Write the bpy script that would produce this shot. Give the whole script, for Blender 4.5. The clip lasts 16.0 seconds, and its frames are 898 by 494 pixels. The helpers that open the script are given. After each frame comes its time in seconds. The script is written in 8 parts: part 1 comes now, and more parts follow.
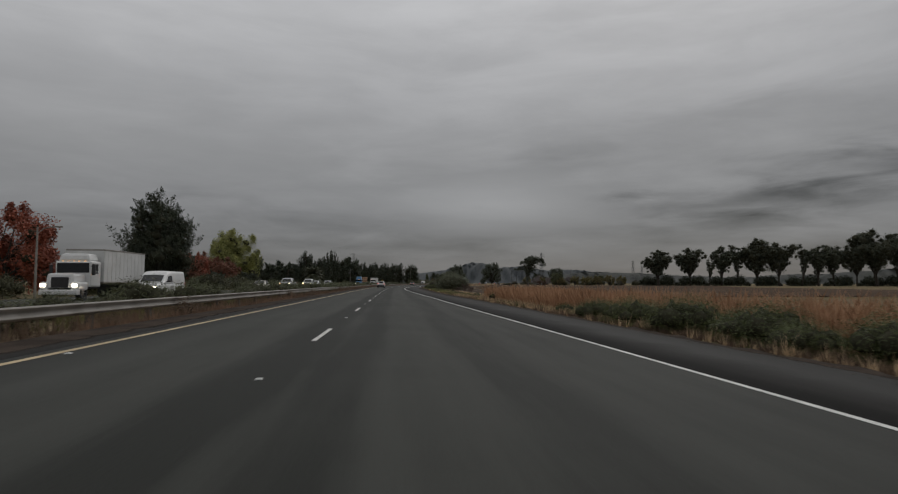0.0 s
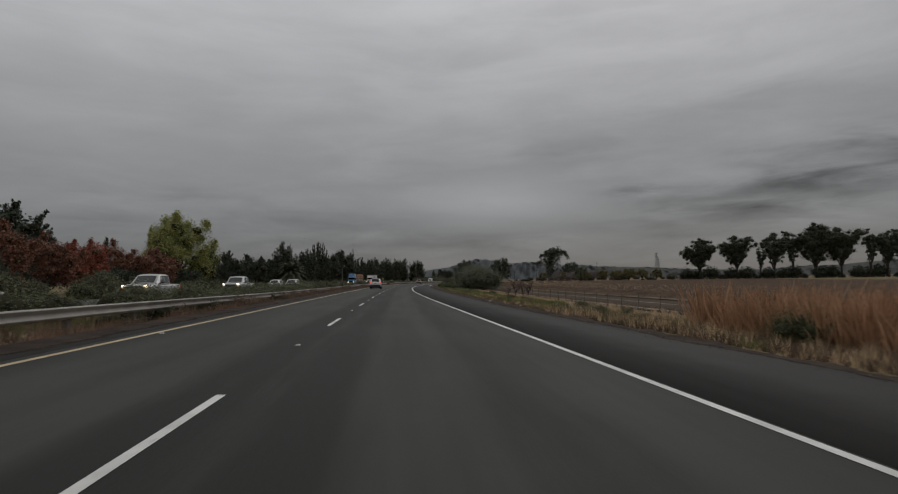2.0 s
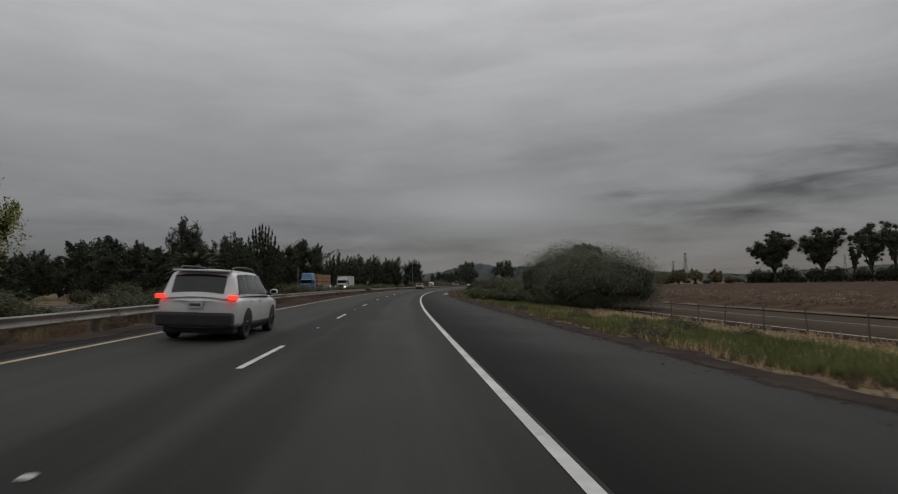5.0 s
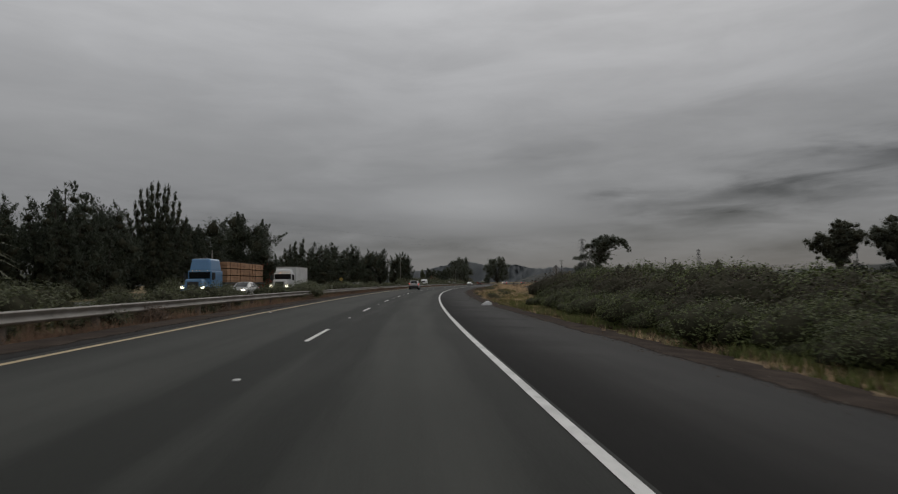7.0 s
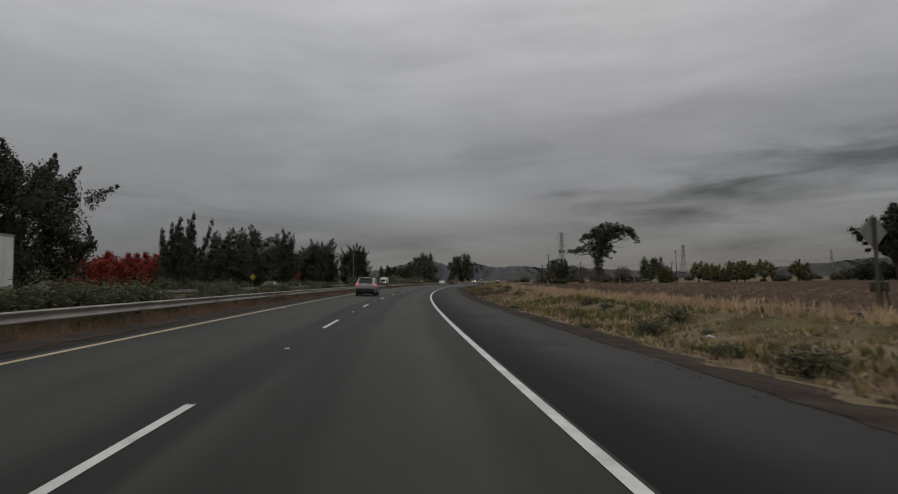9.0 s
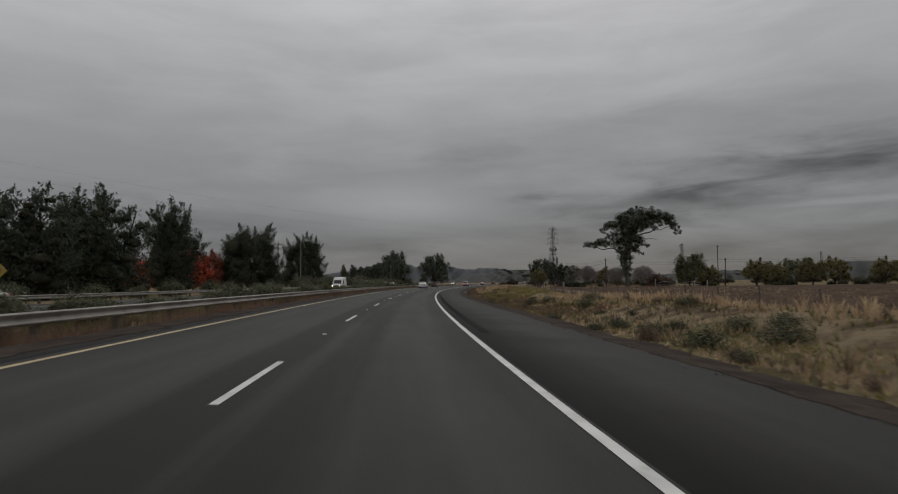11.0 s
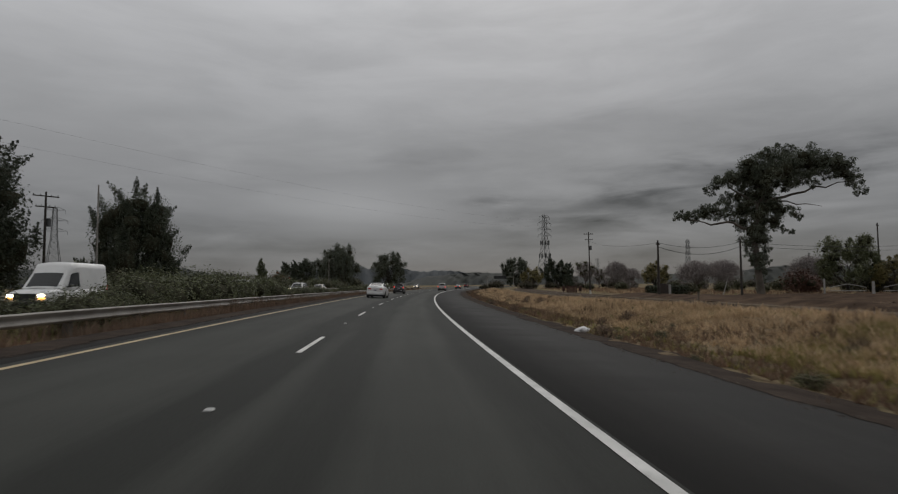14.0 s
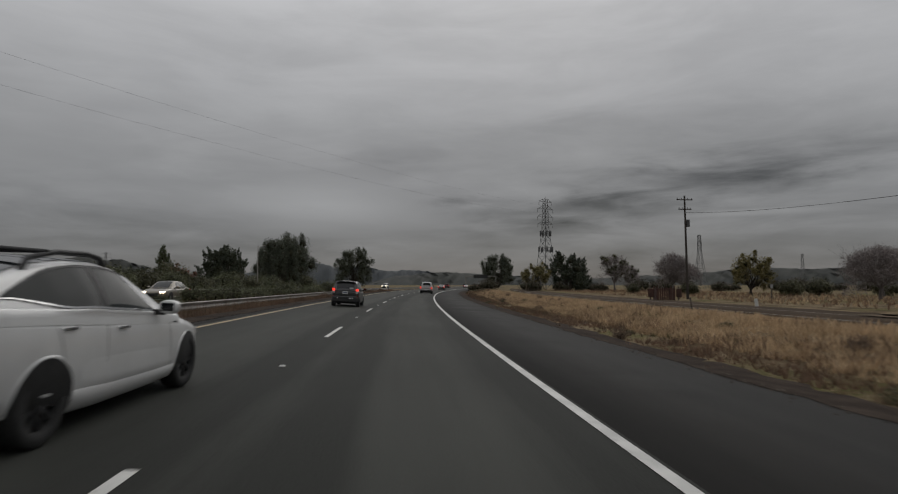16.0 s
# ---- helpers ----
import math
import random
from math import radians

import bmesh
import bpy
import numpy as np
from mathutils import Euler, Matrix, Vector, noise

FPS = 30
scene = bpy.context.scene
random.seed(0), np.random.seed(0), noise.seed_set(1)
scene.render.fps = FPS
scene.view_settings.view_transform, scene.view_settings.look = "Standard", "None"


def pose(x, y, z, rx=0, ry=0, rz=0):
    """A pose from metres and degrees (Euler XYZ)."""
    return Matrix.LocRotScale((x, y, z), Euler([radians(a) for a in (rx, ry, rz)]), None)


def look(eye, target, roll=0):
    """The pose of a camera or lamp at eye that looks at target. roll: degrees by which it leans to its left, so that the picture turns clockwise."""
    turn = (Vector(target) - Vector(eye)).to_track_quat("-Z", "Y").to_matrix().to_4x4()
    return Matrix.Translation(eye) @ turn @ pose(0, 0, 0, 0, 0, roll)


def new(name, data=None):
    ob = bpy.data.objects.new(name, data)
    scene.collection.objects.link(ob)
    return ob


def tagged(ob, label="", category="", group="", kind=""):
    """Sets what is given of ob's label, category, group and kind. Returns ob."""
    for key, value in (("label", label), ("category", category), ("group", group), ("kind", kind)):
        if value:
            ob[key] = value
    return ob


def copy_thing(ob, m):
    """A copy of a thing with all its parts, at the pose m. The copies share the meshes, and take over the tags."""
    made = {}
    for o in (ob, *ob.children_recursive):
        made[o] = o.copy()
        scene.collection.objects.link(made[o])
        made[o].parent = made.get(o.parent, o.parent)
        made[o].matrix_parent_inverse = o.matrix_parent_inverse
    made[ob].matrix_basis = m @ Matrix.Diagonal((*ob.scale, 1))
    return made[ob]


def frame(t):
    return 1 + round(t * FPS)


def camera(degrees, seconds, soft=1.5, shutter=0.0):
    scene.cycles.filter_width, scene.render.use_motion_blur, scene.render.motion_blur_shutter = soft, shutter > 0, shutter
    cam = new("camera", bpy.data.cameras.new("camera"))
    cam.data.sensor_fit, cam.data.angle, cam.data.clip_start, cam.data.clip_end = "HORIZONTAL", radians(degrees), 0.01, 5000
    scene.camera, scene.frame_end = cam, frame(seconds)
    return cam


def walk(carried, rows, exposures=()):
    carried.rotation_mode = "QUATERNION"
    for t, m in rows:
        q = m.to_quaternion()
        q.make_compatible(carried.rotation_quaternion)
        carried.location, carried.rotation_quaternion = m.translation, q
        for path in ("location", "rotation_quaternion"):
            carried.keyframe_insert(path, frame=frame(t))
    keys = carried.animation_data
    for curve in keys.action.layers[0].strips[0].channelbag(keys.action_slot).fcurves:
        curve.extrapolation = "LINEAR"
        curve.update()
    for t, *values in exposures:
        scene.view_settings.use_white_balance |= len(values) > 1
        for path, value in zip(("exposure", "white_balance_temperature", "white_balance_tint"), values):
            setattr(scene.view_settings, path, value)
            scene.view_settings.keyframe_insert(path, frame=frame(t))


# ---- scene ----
cam = camera(73.75, 16.0, soft=1.15, shutter=0.11)
# seconds, x, y, z, tilt, lean, turn
ROWS = (
    (0.0, -0.44, -0.04, 1.440, 93.43, -0.11, -0.74),
    (0.5, -1.40, 13.46, 1.438, 93.49, 0.14, -0.71),
    (1.0, -2.36, 26.96, 1.436, 93.50, 0.40, -0.52),
    (1.5, -3.36, 40.47, 1.433, 93.38, 0.65, -0.44),
    (2.0, -4.38, 53.98, 1.431, 93.17, 0.83, -0.39),
    (2.5, -5.40, 67.51, 1.429, 93.32, 0.94, -0.47),
    (3.0, -6.39, 81.04, 1.426, 93.40, 1.01, -0.52),
    (3.5, -7.29, 94.60, 1.420, 93.35, 1.03, -0.65),
    (4.0, -8.16, 108.16, 1.413, 93.39, 1.03, -0.76),
    (4.5, -9.02, 121.74, 1.408, 93.47, 0.99, -0.86),
    (5.0, -9.93, 135.31, 1.408, 93.59, 0.90, -1.03),
    (5.5, -10.83, 148.90, 1.410, 93.70, 0.79, -1.24),
    (6.0, -11.70, 162.49, 1.413, 93.72, 0.69, -1.53),
    (6.5, -12.52, 176.10, 1.416, 93.57, 0.63, -1.92),
    (7.0, -13.22, 189.73, 1.420, 93.40, 0.64, -2.39),
    (7.5, -13.74, 203.37, 1.424, 93.45, 0.68, -3.63),
    (8.0, -13.94, 217.03, 1.426, 93.22, 0.75, -4.96),
    (8.5, -13.84, 230.72, 1.425, 93.33, 0.80, -5.80),
    (9.0, -13.52, 244.39, 1.422, 93.27, 0.82, -6.30),
    (9.5, -13.09, 258.08, 1.420, 93.35, 0.80, -6.88),
    (10.0, -12.58, 271.77, 1.422, 93.39, 0.75, -7.57),
    (10.5, -11.95, 285.46, 1.427, 93.43, 0.69, -8.41),
    (11.0, -11.10, 299.15, 1.431, 93.42, 0.64, -9.32),
    (11.5, -10.02, 312.84, 1.435, 93.31, 0.59, -10.27),
    (12.0, -8.70, 326.52, 1.436, 93.29, 0.56, -11.04),
    (12.5, -7.15, 340.18, 1.436, 93.21, 0.55, -11.95),
    (13.0, -5.41, 353.83, 1.435, 93.27, 0.53, -12.49),
    (13.5, -3.50, 367.46, 1.434, 93.40, 0.50, -13.15),
    (14.0, -1.42, 381.08, 1.432, 93.63, 0.44, -13.79),
    (14.5, 0.80, 394.69, 1.431, 93.43, 0.35, -14.61),
    (15.0, 3.17, 408.28, 1.432, 93.56, 0.24, -15.46),
    (15.5, 5.67, 421.85, 1.435, 93.53, 0.12, -15.98),
    (16.0, 8.36, 435.40, 1.438, 93.62, -0.00, -16.88),
)
walk(cam, [(t, pose(x, y, z, rx, ry, rz)) for t, x, y, z, rx, ry, rz in ROWS])

# ---- the road's line: s metres along the carriageway, lat metres to its right ----
BANK = 0.048            # the whole carriageway falls towards its right-hand side
HEADING_S = (-400, -60, 0, 30, 60, 80, 90, 120, 150, 160, 180, 200, 210, 240, 270, 280, 300, 320, 330, 360, 390, 400, 420, 440, 450, 480, 510, 560, 600, 700, 800, 1000, 6000)
HEADING = (-4.07, -4.07, -4.24, -4.46, -4.53, -4.43, -4.37, -4.04, -3.51, -3.29, -2.88, -1.47, -0.76, 1.20, 2.57, 3.07, 4.39, 5.70, 6.27, 7.79, 9.27, 9.79,
           10.90, 12.04, 12.55, 14.08, 15.59, 18.16, 20.07, 23.98, 25.50, 26.0, 26.0)
# the country on both sides follows a line of its own, a little off the road's
LAND_S = (-400, -60, 0, 30, 60, 90, 120, 150, 180, 210, 240, 270, 300, 330, 360, 390, 420, 450, 480, 510, 600, 700, 800, 1000, 6000)
LAND = (-3.3, -3.3, -3.47, -3.77, -3.92, -3.86, -3.65, -3.27, -2.76, -0.75, 1.11, 2.62, 4.23, 5.81, 7.19, 8.61, 10.1, 11.63, 13.16, 14.67, 19.3, 23.6, 25.5, 26.0, 26.0)
_S = np.arange(-400.0, 6001.0, 1.0)


def trace(at, turn):
    """x, y and heading of a line, metre by metre, from its headings in degrees."""
    psi = np.convolve(np.pad(np.radians(np.interp(_S, at, turn)), 12, mode="edge"), np.ones(25) / 25, "valid")
    x = np.concatenate([[0], np.cumsum(np.sin((psi[1:] + psi[:-1]) / 2))])
    y = np.concatenate([[0], np.cumsum(np.cos((psi[1:] + psi[:-1]) / 2))])
    return x - x[400], y - y[400], psi


_X, _Y, _PSI = trace(HEADING_S, HEADING)
_LX, _LY, _LPSI = trace(LAND_S, LAND)


def line(s, lat):
    """World x, y of a place s along and lat across (arrays or numbers)."""
    s, lat = np.asarray(s, float), np.asarray(lat, float)
    x, y, p = np.interp(s, _S, _X), np.interp(s, _S, _Y), np.interp(s, _S, _PSI)
    u, v, q = np.interp(s, _S, _LX), np.interp(s, _S, _LY), np.interp(s, _S, _LPSI)
    w = np.interp(lat, (-36, -14, 14, 32), (1, 0, 0, 1))
    return (1 - w) * (x + lat * np.cos(p)) + w * (u + lat * np.cos(q)), (1 - w) * (y - lat * np.sin(p)) + w * (v - lat * np.sin(q))


def heading(s):
    """Blender's turn about z, in degrees, of a thing that faces along the road at s."""
    return -math.degrees(float(np.interp(s, _S, _PSI)))


def edge_line(s):
    """Where the white edge line runs: the lane narrows after a merge."""
    return np.interp(s, (-60, 0, 11, 18, 26, 32, 44, 62, 69, 77, 86, 105, 116, 124, 138, 170, 200, 225, 255, 450, 900),
                     (7.6, 5.58, 5.25, 5.03, 4.77, 4.55, 4.18, 3.67, 3.48, 3.23, 2.96, 2.38, 2.13, 1.90, 1.66, 1.57, 1.71, 1.70, 1.67, 1.75, 1.74))


def asphalt_edge(s):
    return np.interp(s, (-60, 0, 20, 60, 95, 130, 180, 215, 240, 300, 330, 370, 430, 900),
                     (11, 9.9, 9.4, 8.5, 7.6, 7.2, 7.0, 6.0, 5.4, 5.6, 5.9, 5.3, 5.9, 5.7))


def ground_z(s, lat):
    """Height of the ground beside and under the road."""
    s, lat = np.asarray(s, float), np.asarray(lat, float)
    edge = asphalt_edge(s)
    far = np.interp(s, (-100, 330, 420, 1000), (-0.85, -0.85, -0.35, -0.3))
    right = np.where(lat < edge + 1.5, -BANK * edge - 0.05 - (lat - edge) * 0.1,
                     (-BANK * edge - 0.2) + (far + BANK * edge + 0.2) * np.clip((lat - edge - 1.5) / 7, 0, 1))
    berm = np.interp(s, (196, 238, 262, 300, 330, 341, 354, 361, 374, 386, 398, 412, 425, 440, 600), (0, 0.75, 0.95, 1.1, 1.15, 0.9, 0.86, 1.15, 1.3, 1.05, 0.80, 0.70, 0.55, 0.42, 0.35))
    right = right + berm * np.exp(-((lat - 12.6) / 2.9) ** 2) * np.clip((lat - edge - 0.8) / 2.5, 0, 1)
    left = np.interp(lat, (-4000, -34, -30, -26.5, -13.2, -12.4, -10, -8.5, -7.9, -7.4), (0.0, 0.0, 0.12, 0.22, 0.22, 0.20, 0.12, 0.08, 0.12, 0.2))
    mid = -BANK * lat - 0.05
    return np.where(lat < -7.4, left, np.where(lat > edge, right, mid))


def spot(s, lat, up=0.0):
    x, y = line(s, lat)
    return float(x), float(y), float(ground_z(s, lat)) + up


def road_z(lat):
    return -BANK * lat


# ---- sky, sun ----
def nodes_of(owner):
    owner.use_nodes = True
    owner.node_tree.nodes.clear()
    tree = owner.node_tree
    return tree.nodes, tree.links


class Net:
    """Small helper to write node graphs."""

    def __init__(self, owner):
        self.n, self.l = nodes_of(owner)

    def add(self, kind, **inputs):
        node = self.n.new(kind)
        for key, value in inputs.items():
            self.put(node, key, value)
        return node

    def put(self, node, key, value):
        socket = node.inputs[int(key[1:])] if key[0] == "i" and key[1:].isdigit() else node.inputs[key.replace("_", " ")]
        if isinstance(value, bpy.types.NodeSocket):
            self.l.new(value, socket)
        else:
            socket.default_value = value

    def math(self, op, a, b=0.0, c=None, clamp=False):
        node = self.n.new("ShaderNodeMath")
        node.operation, node.use_clamp = op, clamp
        self.put(node, "i0", a), self.put(node, "i1", b)
        if c is not None:
            self.put(node, "i2", c)
        return node.outputs[0]

    def mix(self, fac, a, b, blend="MIX"):
        node = self.n.new("ShaderNodeMix")
        node.data_type, node.blend_type = "RGBA", blend
        self.put(node, "i0", fac), self.put(node, "i6", a), self.put(node, "i7", b)
        return node.outputs[2]

    def noise(self, vector=None, scale=1.0, detail=4.0, rough=0.55, warp=0.0):
        node = self.add("ShaderNodeTexNoise", Scale=scale, Detail=detail, Roughness=rough, Distortion=warp)
        if vector is not None:
            self.l.new(vector, node.inputs["Vector"])
        return node.outputs["Fac"]

    def ramp(self, fac, stops):
        node = self.n.new("ShaderNodeValToRGB")
        ramp = node.color_ramp
        while len(ramp.elements) < len(stops):
            ramp.elements.new(0.5)
        for e, (p, c) in zip(ramp.elements, stops):
            e.position, e.color = p, c if len(c) == 4 else (*c, 1)
        self.l.new(fac, node.inputs[0])
        return node.outputs[0]

    def span(self, value, a, b, c=0.0, d=1.0):
        node = self.n.new("ShaderNodeMapRange")
        node.interpolation_type = "SMOOTHSTEP"
        self.put(node, "i0", value)
        for i, v in enumerate((a, b, c, d)):
            node.inputs[1 + i].default_value = v
        return node.outputs[0]


def grey(v, warm=0.0):
    return (v * (1 + warm * 0.2), v, v * (1 - warm), 1)


SUN_UP, SUN_TURN = 38.0, 25.0
world = bpy.data.worlds.new("overcast")
scene.world = world
w = Net(world)
way = w.add("ShaderNodeTexCoord").outputs["Generated"]
sep = w.add("ShaderNodeSeparateXYZ", Vector=way)
sx, sy, sz = sep.outputs
az = w.math("MULTIPLY", w.math("ARCTAN2", sx, sy), 57.2958)
el = w.math("MULTIPLY", w.math("ARCSINE", sz), 57.2958)
# the cloud deck as a flat ceiling, seen in perspective
lift = w.math("ADD", w.math("MAXIMUM", sz, 0.0), 0.11)
deck = w.add("ShaderNodeCombineXYZ", X=w.math("DIVIDE", sx, lift), Y=w.math("DIVIDE", sy, lift), Z=0.0).outputs[0]
puffs = w.noise(deck, 0.5, 5.0, 0.5, 0.4)
streaks = w.noise(w.add("ShaderNodeCombineXYZ", X=w.math("MULTIPLY", az, 0.06), Y=w.math("MULTIPLY", el, 0.26), Z=3.1).outputs[0], 1.0, 6.0, 0.58, 0.35)
base = w.ramp(w.math("DIVIDE", w.math("MAXIMUM", el, 0.0), 90.0),
              [(0.0, grey(0.135, -0.03)), (0.035, grey(0.16, -0.025)), (0.075, grey(0.21, -0.02)), (0.13, grey(0.265, -0.012)),
               (0.20, grey(0.365, -0.018)), (0.30, grey(0.505, -0.018)), (0.6, grey(0.60, -0.01)), (1.0, grey(0.60, -0.01))])
shade = w.math("ADD", w.span(puffs, 0.28, 0.74, 0.92, 1.12), w.span(streaks, 0.28, 0.74, -0.09, 0.09))


frayed = w.noise(w.add("ShaderNodeCombineXYZ", X=w.math("MULTIPLY", az, 0.10), Y=w.math("MULTIPLY", el, 0.50), Z=7.7).outputs[0], 1.0, 6.0, 0.54, 0.4)
low = w.span(el, 5.0, 17.0, 1.0, 0.0)
shade = w.math("ADD", shade, w.math("MULTIPLY", w.math("MULTIPLY", w.math("SUBTRACT", frayed, 0.5), 0.75), low))


def patch(a, e, wide, high, amount):
    """A soft cloud shape round azimuth a and elevation e, with a ragged edge."""
    u = w.math("DIVIDE", w.math("SUBTRACT", az, a), wide)
    v = w.math("DIVIDE", w.math("SUBTRACT", el, e), high)
    r = w.math("SQRT", w.math("ADD", w.math("MULTIPLY", u, u), w.math("MULTIPLY", v, v)))
    r = w.math("ADD", r, w.math("ADD", w.math("MULTIPLY", w.math("SUBTRACT", streaks, 0.5), 1.6), w.math("MULTIPLY", w.math("SUBTRACT", frayed, 0.5), 1.5)))
    return w.math("MULTIPLY", w.span(r, 0.0, 1.25, 1.0, 0.0), amount)


for a, e, wide, high, amount in ((5, 7.2, 11, 2.6, 0.42), (29, 7.3, 13, 1.5, -0.40), (17.5, 8.0, 3.6, 0.6, -0.42), (39, 9.3, 14, 1.9, -0.38), (27, 5.4, 9, 1.0, -0.24), (48, 10.5, 12, 1.6, -0.28), (42, 3.2, 16, 3.0, -0.20),
                                 (36, 4.6, 13, 0.7, 0.10), (43, 6.2, 7, 0.35, 0.30), (52, 2.6, 9, 1.2, 0.12), (-28, 8.0, 20, 6.0, 0.13), (-30, 24, 22, 12, 0.09), (3, 3.4, 12, 1.0, -0.18),
                                 (-25, 4.5, 22, 2.6, -0.16), (12, 12.5, 8, 0.9, -0.10), (35, 15, 16, 1.5, -0.08)):
    shade = w.math("ADD", shade, patch(a, e, wide, high, amount))
sky_tex = w.n.new("ShaderNodeTexSky")
sky_tex.sky_type, sky_tex.sun_disc = "NISHITA", False
sky_tex.sun_elevation, sky_tex.sun_rotation = radians(SUN_UP), radians(SUN_TURN)
clouds = w.mix(1.0, base, w.add("ShaderNodeCombineColor", Red=shade, Green=shade, Blue=shade).outputs[0], "MULTIPLY")
over = w.add("ShaderNodeBackground", Color=clouds, Strength=1.0)
clear = w.add("ShaderNodeBackground", Color=sky_tex.outputs[0], Strength=0.05)
both = w.add("ShaderNodeMixShader", Fac=0.06)
w.l.new(over.outputs[0], both.inputs[1]), w.l.new(clear.outputs[0], both.inputs[2])
w.l.new(both.outputs[0], w.add("ShaderNodeOutputWorld").inputs["Surface"])

sun_data = bpy.data.lights.new("sun", "SUN")
sun_data.energy, sun_data.angle, sun_data.color = 0.5, radians(50), (1.0, 0.97, 0.93)
sun = new("sun", sun_data)
_d = Vector((math.sin(radians(SUN_TURN)) * math.cos(radians(SUN_UP)), math.cos(radians(SUN_TURN)) * math.cos(radians(SUN_UP)), math.sin(radians(SUN_UP))))
sun.matrix_world = look(tuple(_d * 200), (0, 0, 0))


# ---- materials ----
def surface(name, low, high, scale=2.0, rough=0.8, bump=0.0, fine=25.0, metal=0.0, spread=0.0, island=0.0, coords="Object", gloss=0.5, coat=0.0, stain=0.0):
    """A two-scale procedural surface between two colours. spread: change from object to object; island: from piece to piece."""
    m = bpy.data.materials.new(name)
    g = Net(m)
    co = g.add("ShaderNodeTexCoord").outputs[coords]
    big = g.noise(co, scale, 4.0, 0.6)
    small = g.noise(co, fine, 3.0, 0.6)
    fac = g.math("ADD", g.math("MULTIPLY", g.span(big, 0.3, 0.7), 0.62), g.math("MULTIPLY", small, 0.38))
    if spread:
        fac = g.math("ADD", fac, g.math("MULTIPLY", g.math("SUBTRACT", g.add("ShaderNodeObjectInfo").outputs["Random"], 0.5), spread))
    if island:
        fac = g.math("ADD", fac, g.math("MULTIPLY", g.math("SUBTRACT", g.add("ShaderNodeNewGeometry").outputs["Random Per Island"], 0.5), island))
    col = g.mix(g.math("ADD", fac, 0.0, clamp=True), (*low, 1), (*high, 1))
    if stain:
        spots = g.span(g.noise(co, scale * 3.1, 5.0, 0.7, 0.8), 0.56, 0.72)
        col = g.mix(g.math("MULTIPLY", spots, stain), col, tuple(c * 0.45 for c in low) + (1,))
    b = g.add("ShaderNodeBsdfPrincipled", Base_Color=col, Roughness=rough, Metallic=metal)
    b.inputs["Specular IOR Level"].default_value = gloss
    b.inputs["Coat Weight"].default_value = coat
    if bump:
        h = g.add("ShaderNodeBump", Strength=bump, Distance=0.02, Height=g.math("ADD", small, big))
        g.l.new(h.outputs[0], b.inputs["Normal"])
    g.l.new(b.outputs[0], g.add("ShaderNodeOutputMaterial").inputs["Surface"])
    return m


def plain(name, colour, rough=0.5, metal=0.0, glow=0.0, coat=0.0, gloss=0.5):
    m = bpy.data.materials.new(name)
    g = Net(m)
    b = g.add("ShaderNodeBsdfPrincipled", Base_Color=(*colour, 1), Roughness=rough, Metallic=metal)
    b.inputs["Coat Weight"].default_value = coat
    b.inputs["Specular IOR Level"].default_value = gloss
    if glow:
        b.inputs["Emission Color"].default_value, b.inputs["Emission Strength"].default_value = (*colour, 1), glow
    g.l.new(b.outputs[0], g.add("ShaderNodeOutputMaterial").inputs["Surface"])
    return m


def leaf_surface(name, low, high, rough=0.6, see_through=0.12):
    """Leaves: each differs a little from its neighbours, and each tree from the next."""
    m = bpy.data.materials.new(name)
    g = Net(m)
    piece = g.add("ShaderNodeNewGeometry").outputs["Random Per Island"]
    tree = g.add("ShaderNodeObjectInfo").outputs["Random"]
    area = g.span(g.noise(g.add("ShaderNodeTexCoord").outputs["Object"], 0.45, 3.0), 0.3, 0.7)
    fac = g.math("ADD", g.math("MULTIPLY", piece, 0.55), g.math("ADD", g.math("MULTIPLY", area, 0.35), g.math("MULTIPLY", tree, 0.2)), clamp=True)
    col = g.mix(fac, (*low, 1), (*high, 1))
    b = g.add("ShaderNodeBsdfPrincipled", Base_Color=col, Roughness=rough)
    b.inputs["Specular IOR Level"].default_value = 0.25
    back = g.add("ShaderNodeBsdfTranslucent", Color=col)
    mixed = g.add("ShaderNodeMixShader", Fac=see_through)
    g.l.new(b.outputs[0], mixed.inputs[1]), g.l.new(back.outputs[0], mixed.inputs[2])
    g.l.new(mixed.outputs[0], g.add("ShaderNodeOutputMaterial").inputs["Surface"])
    return m


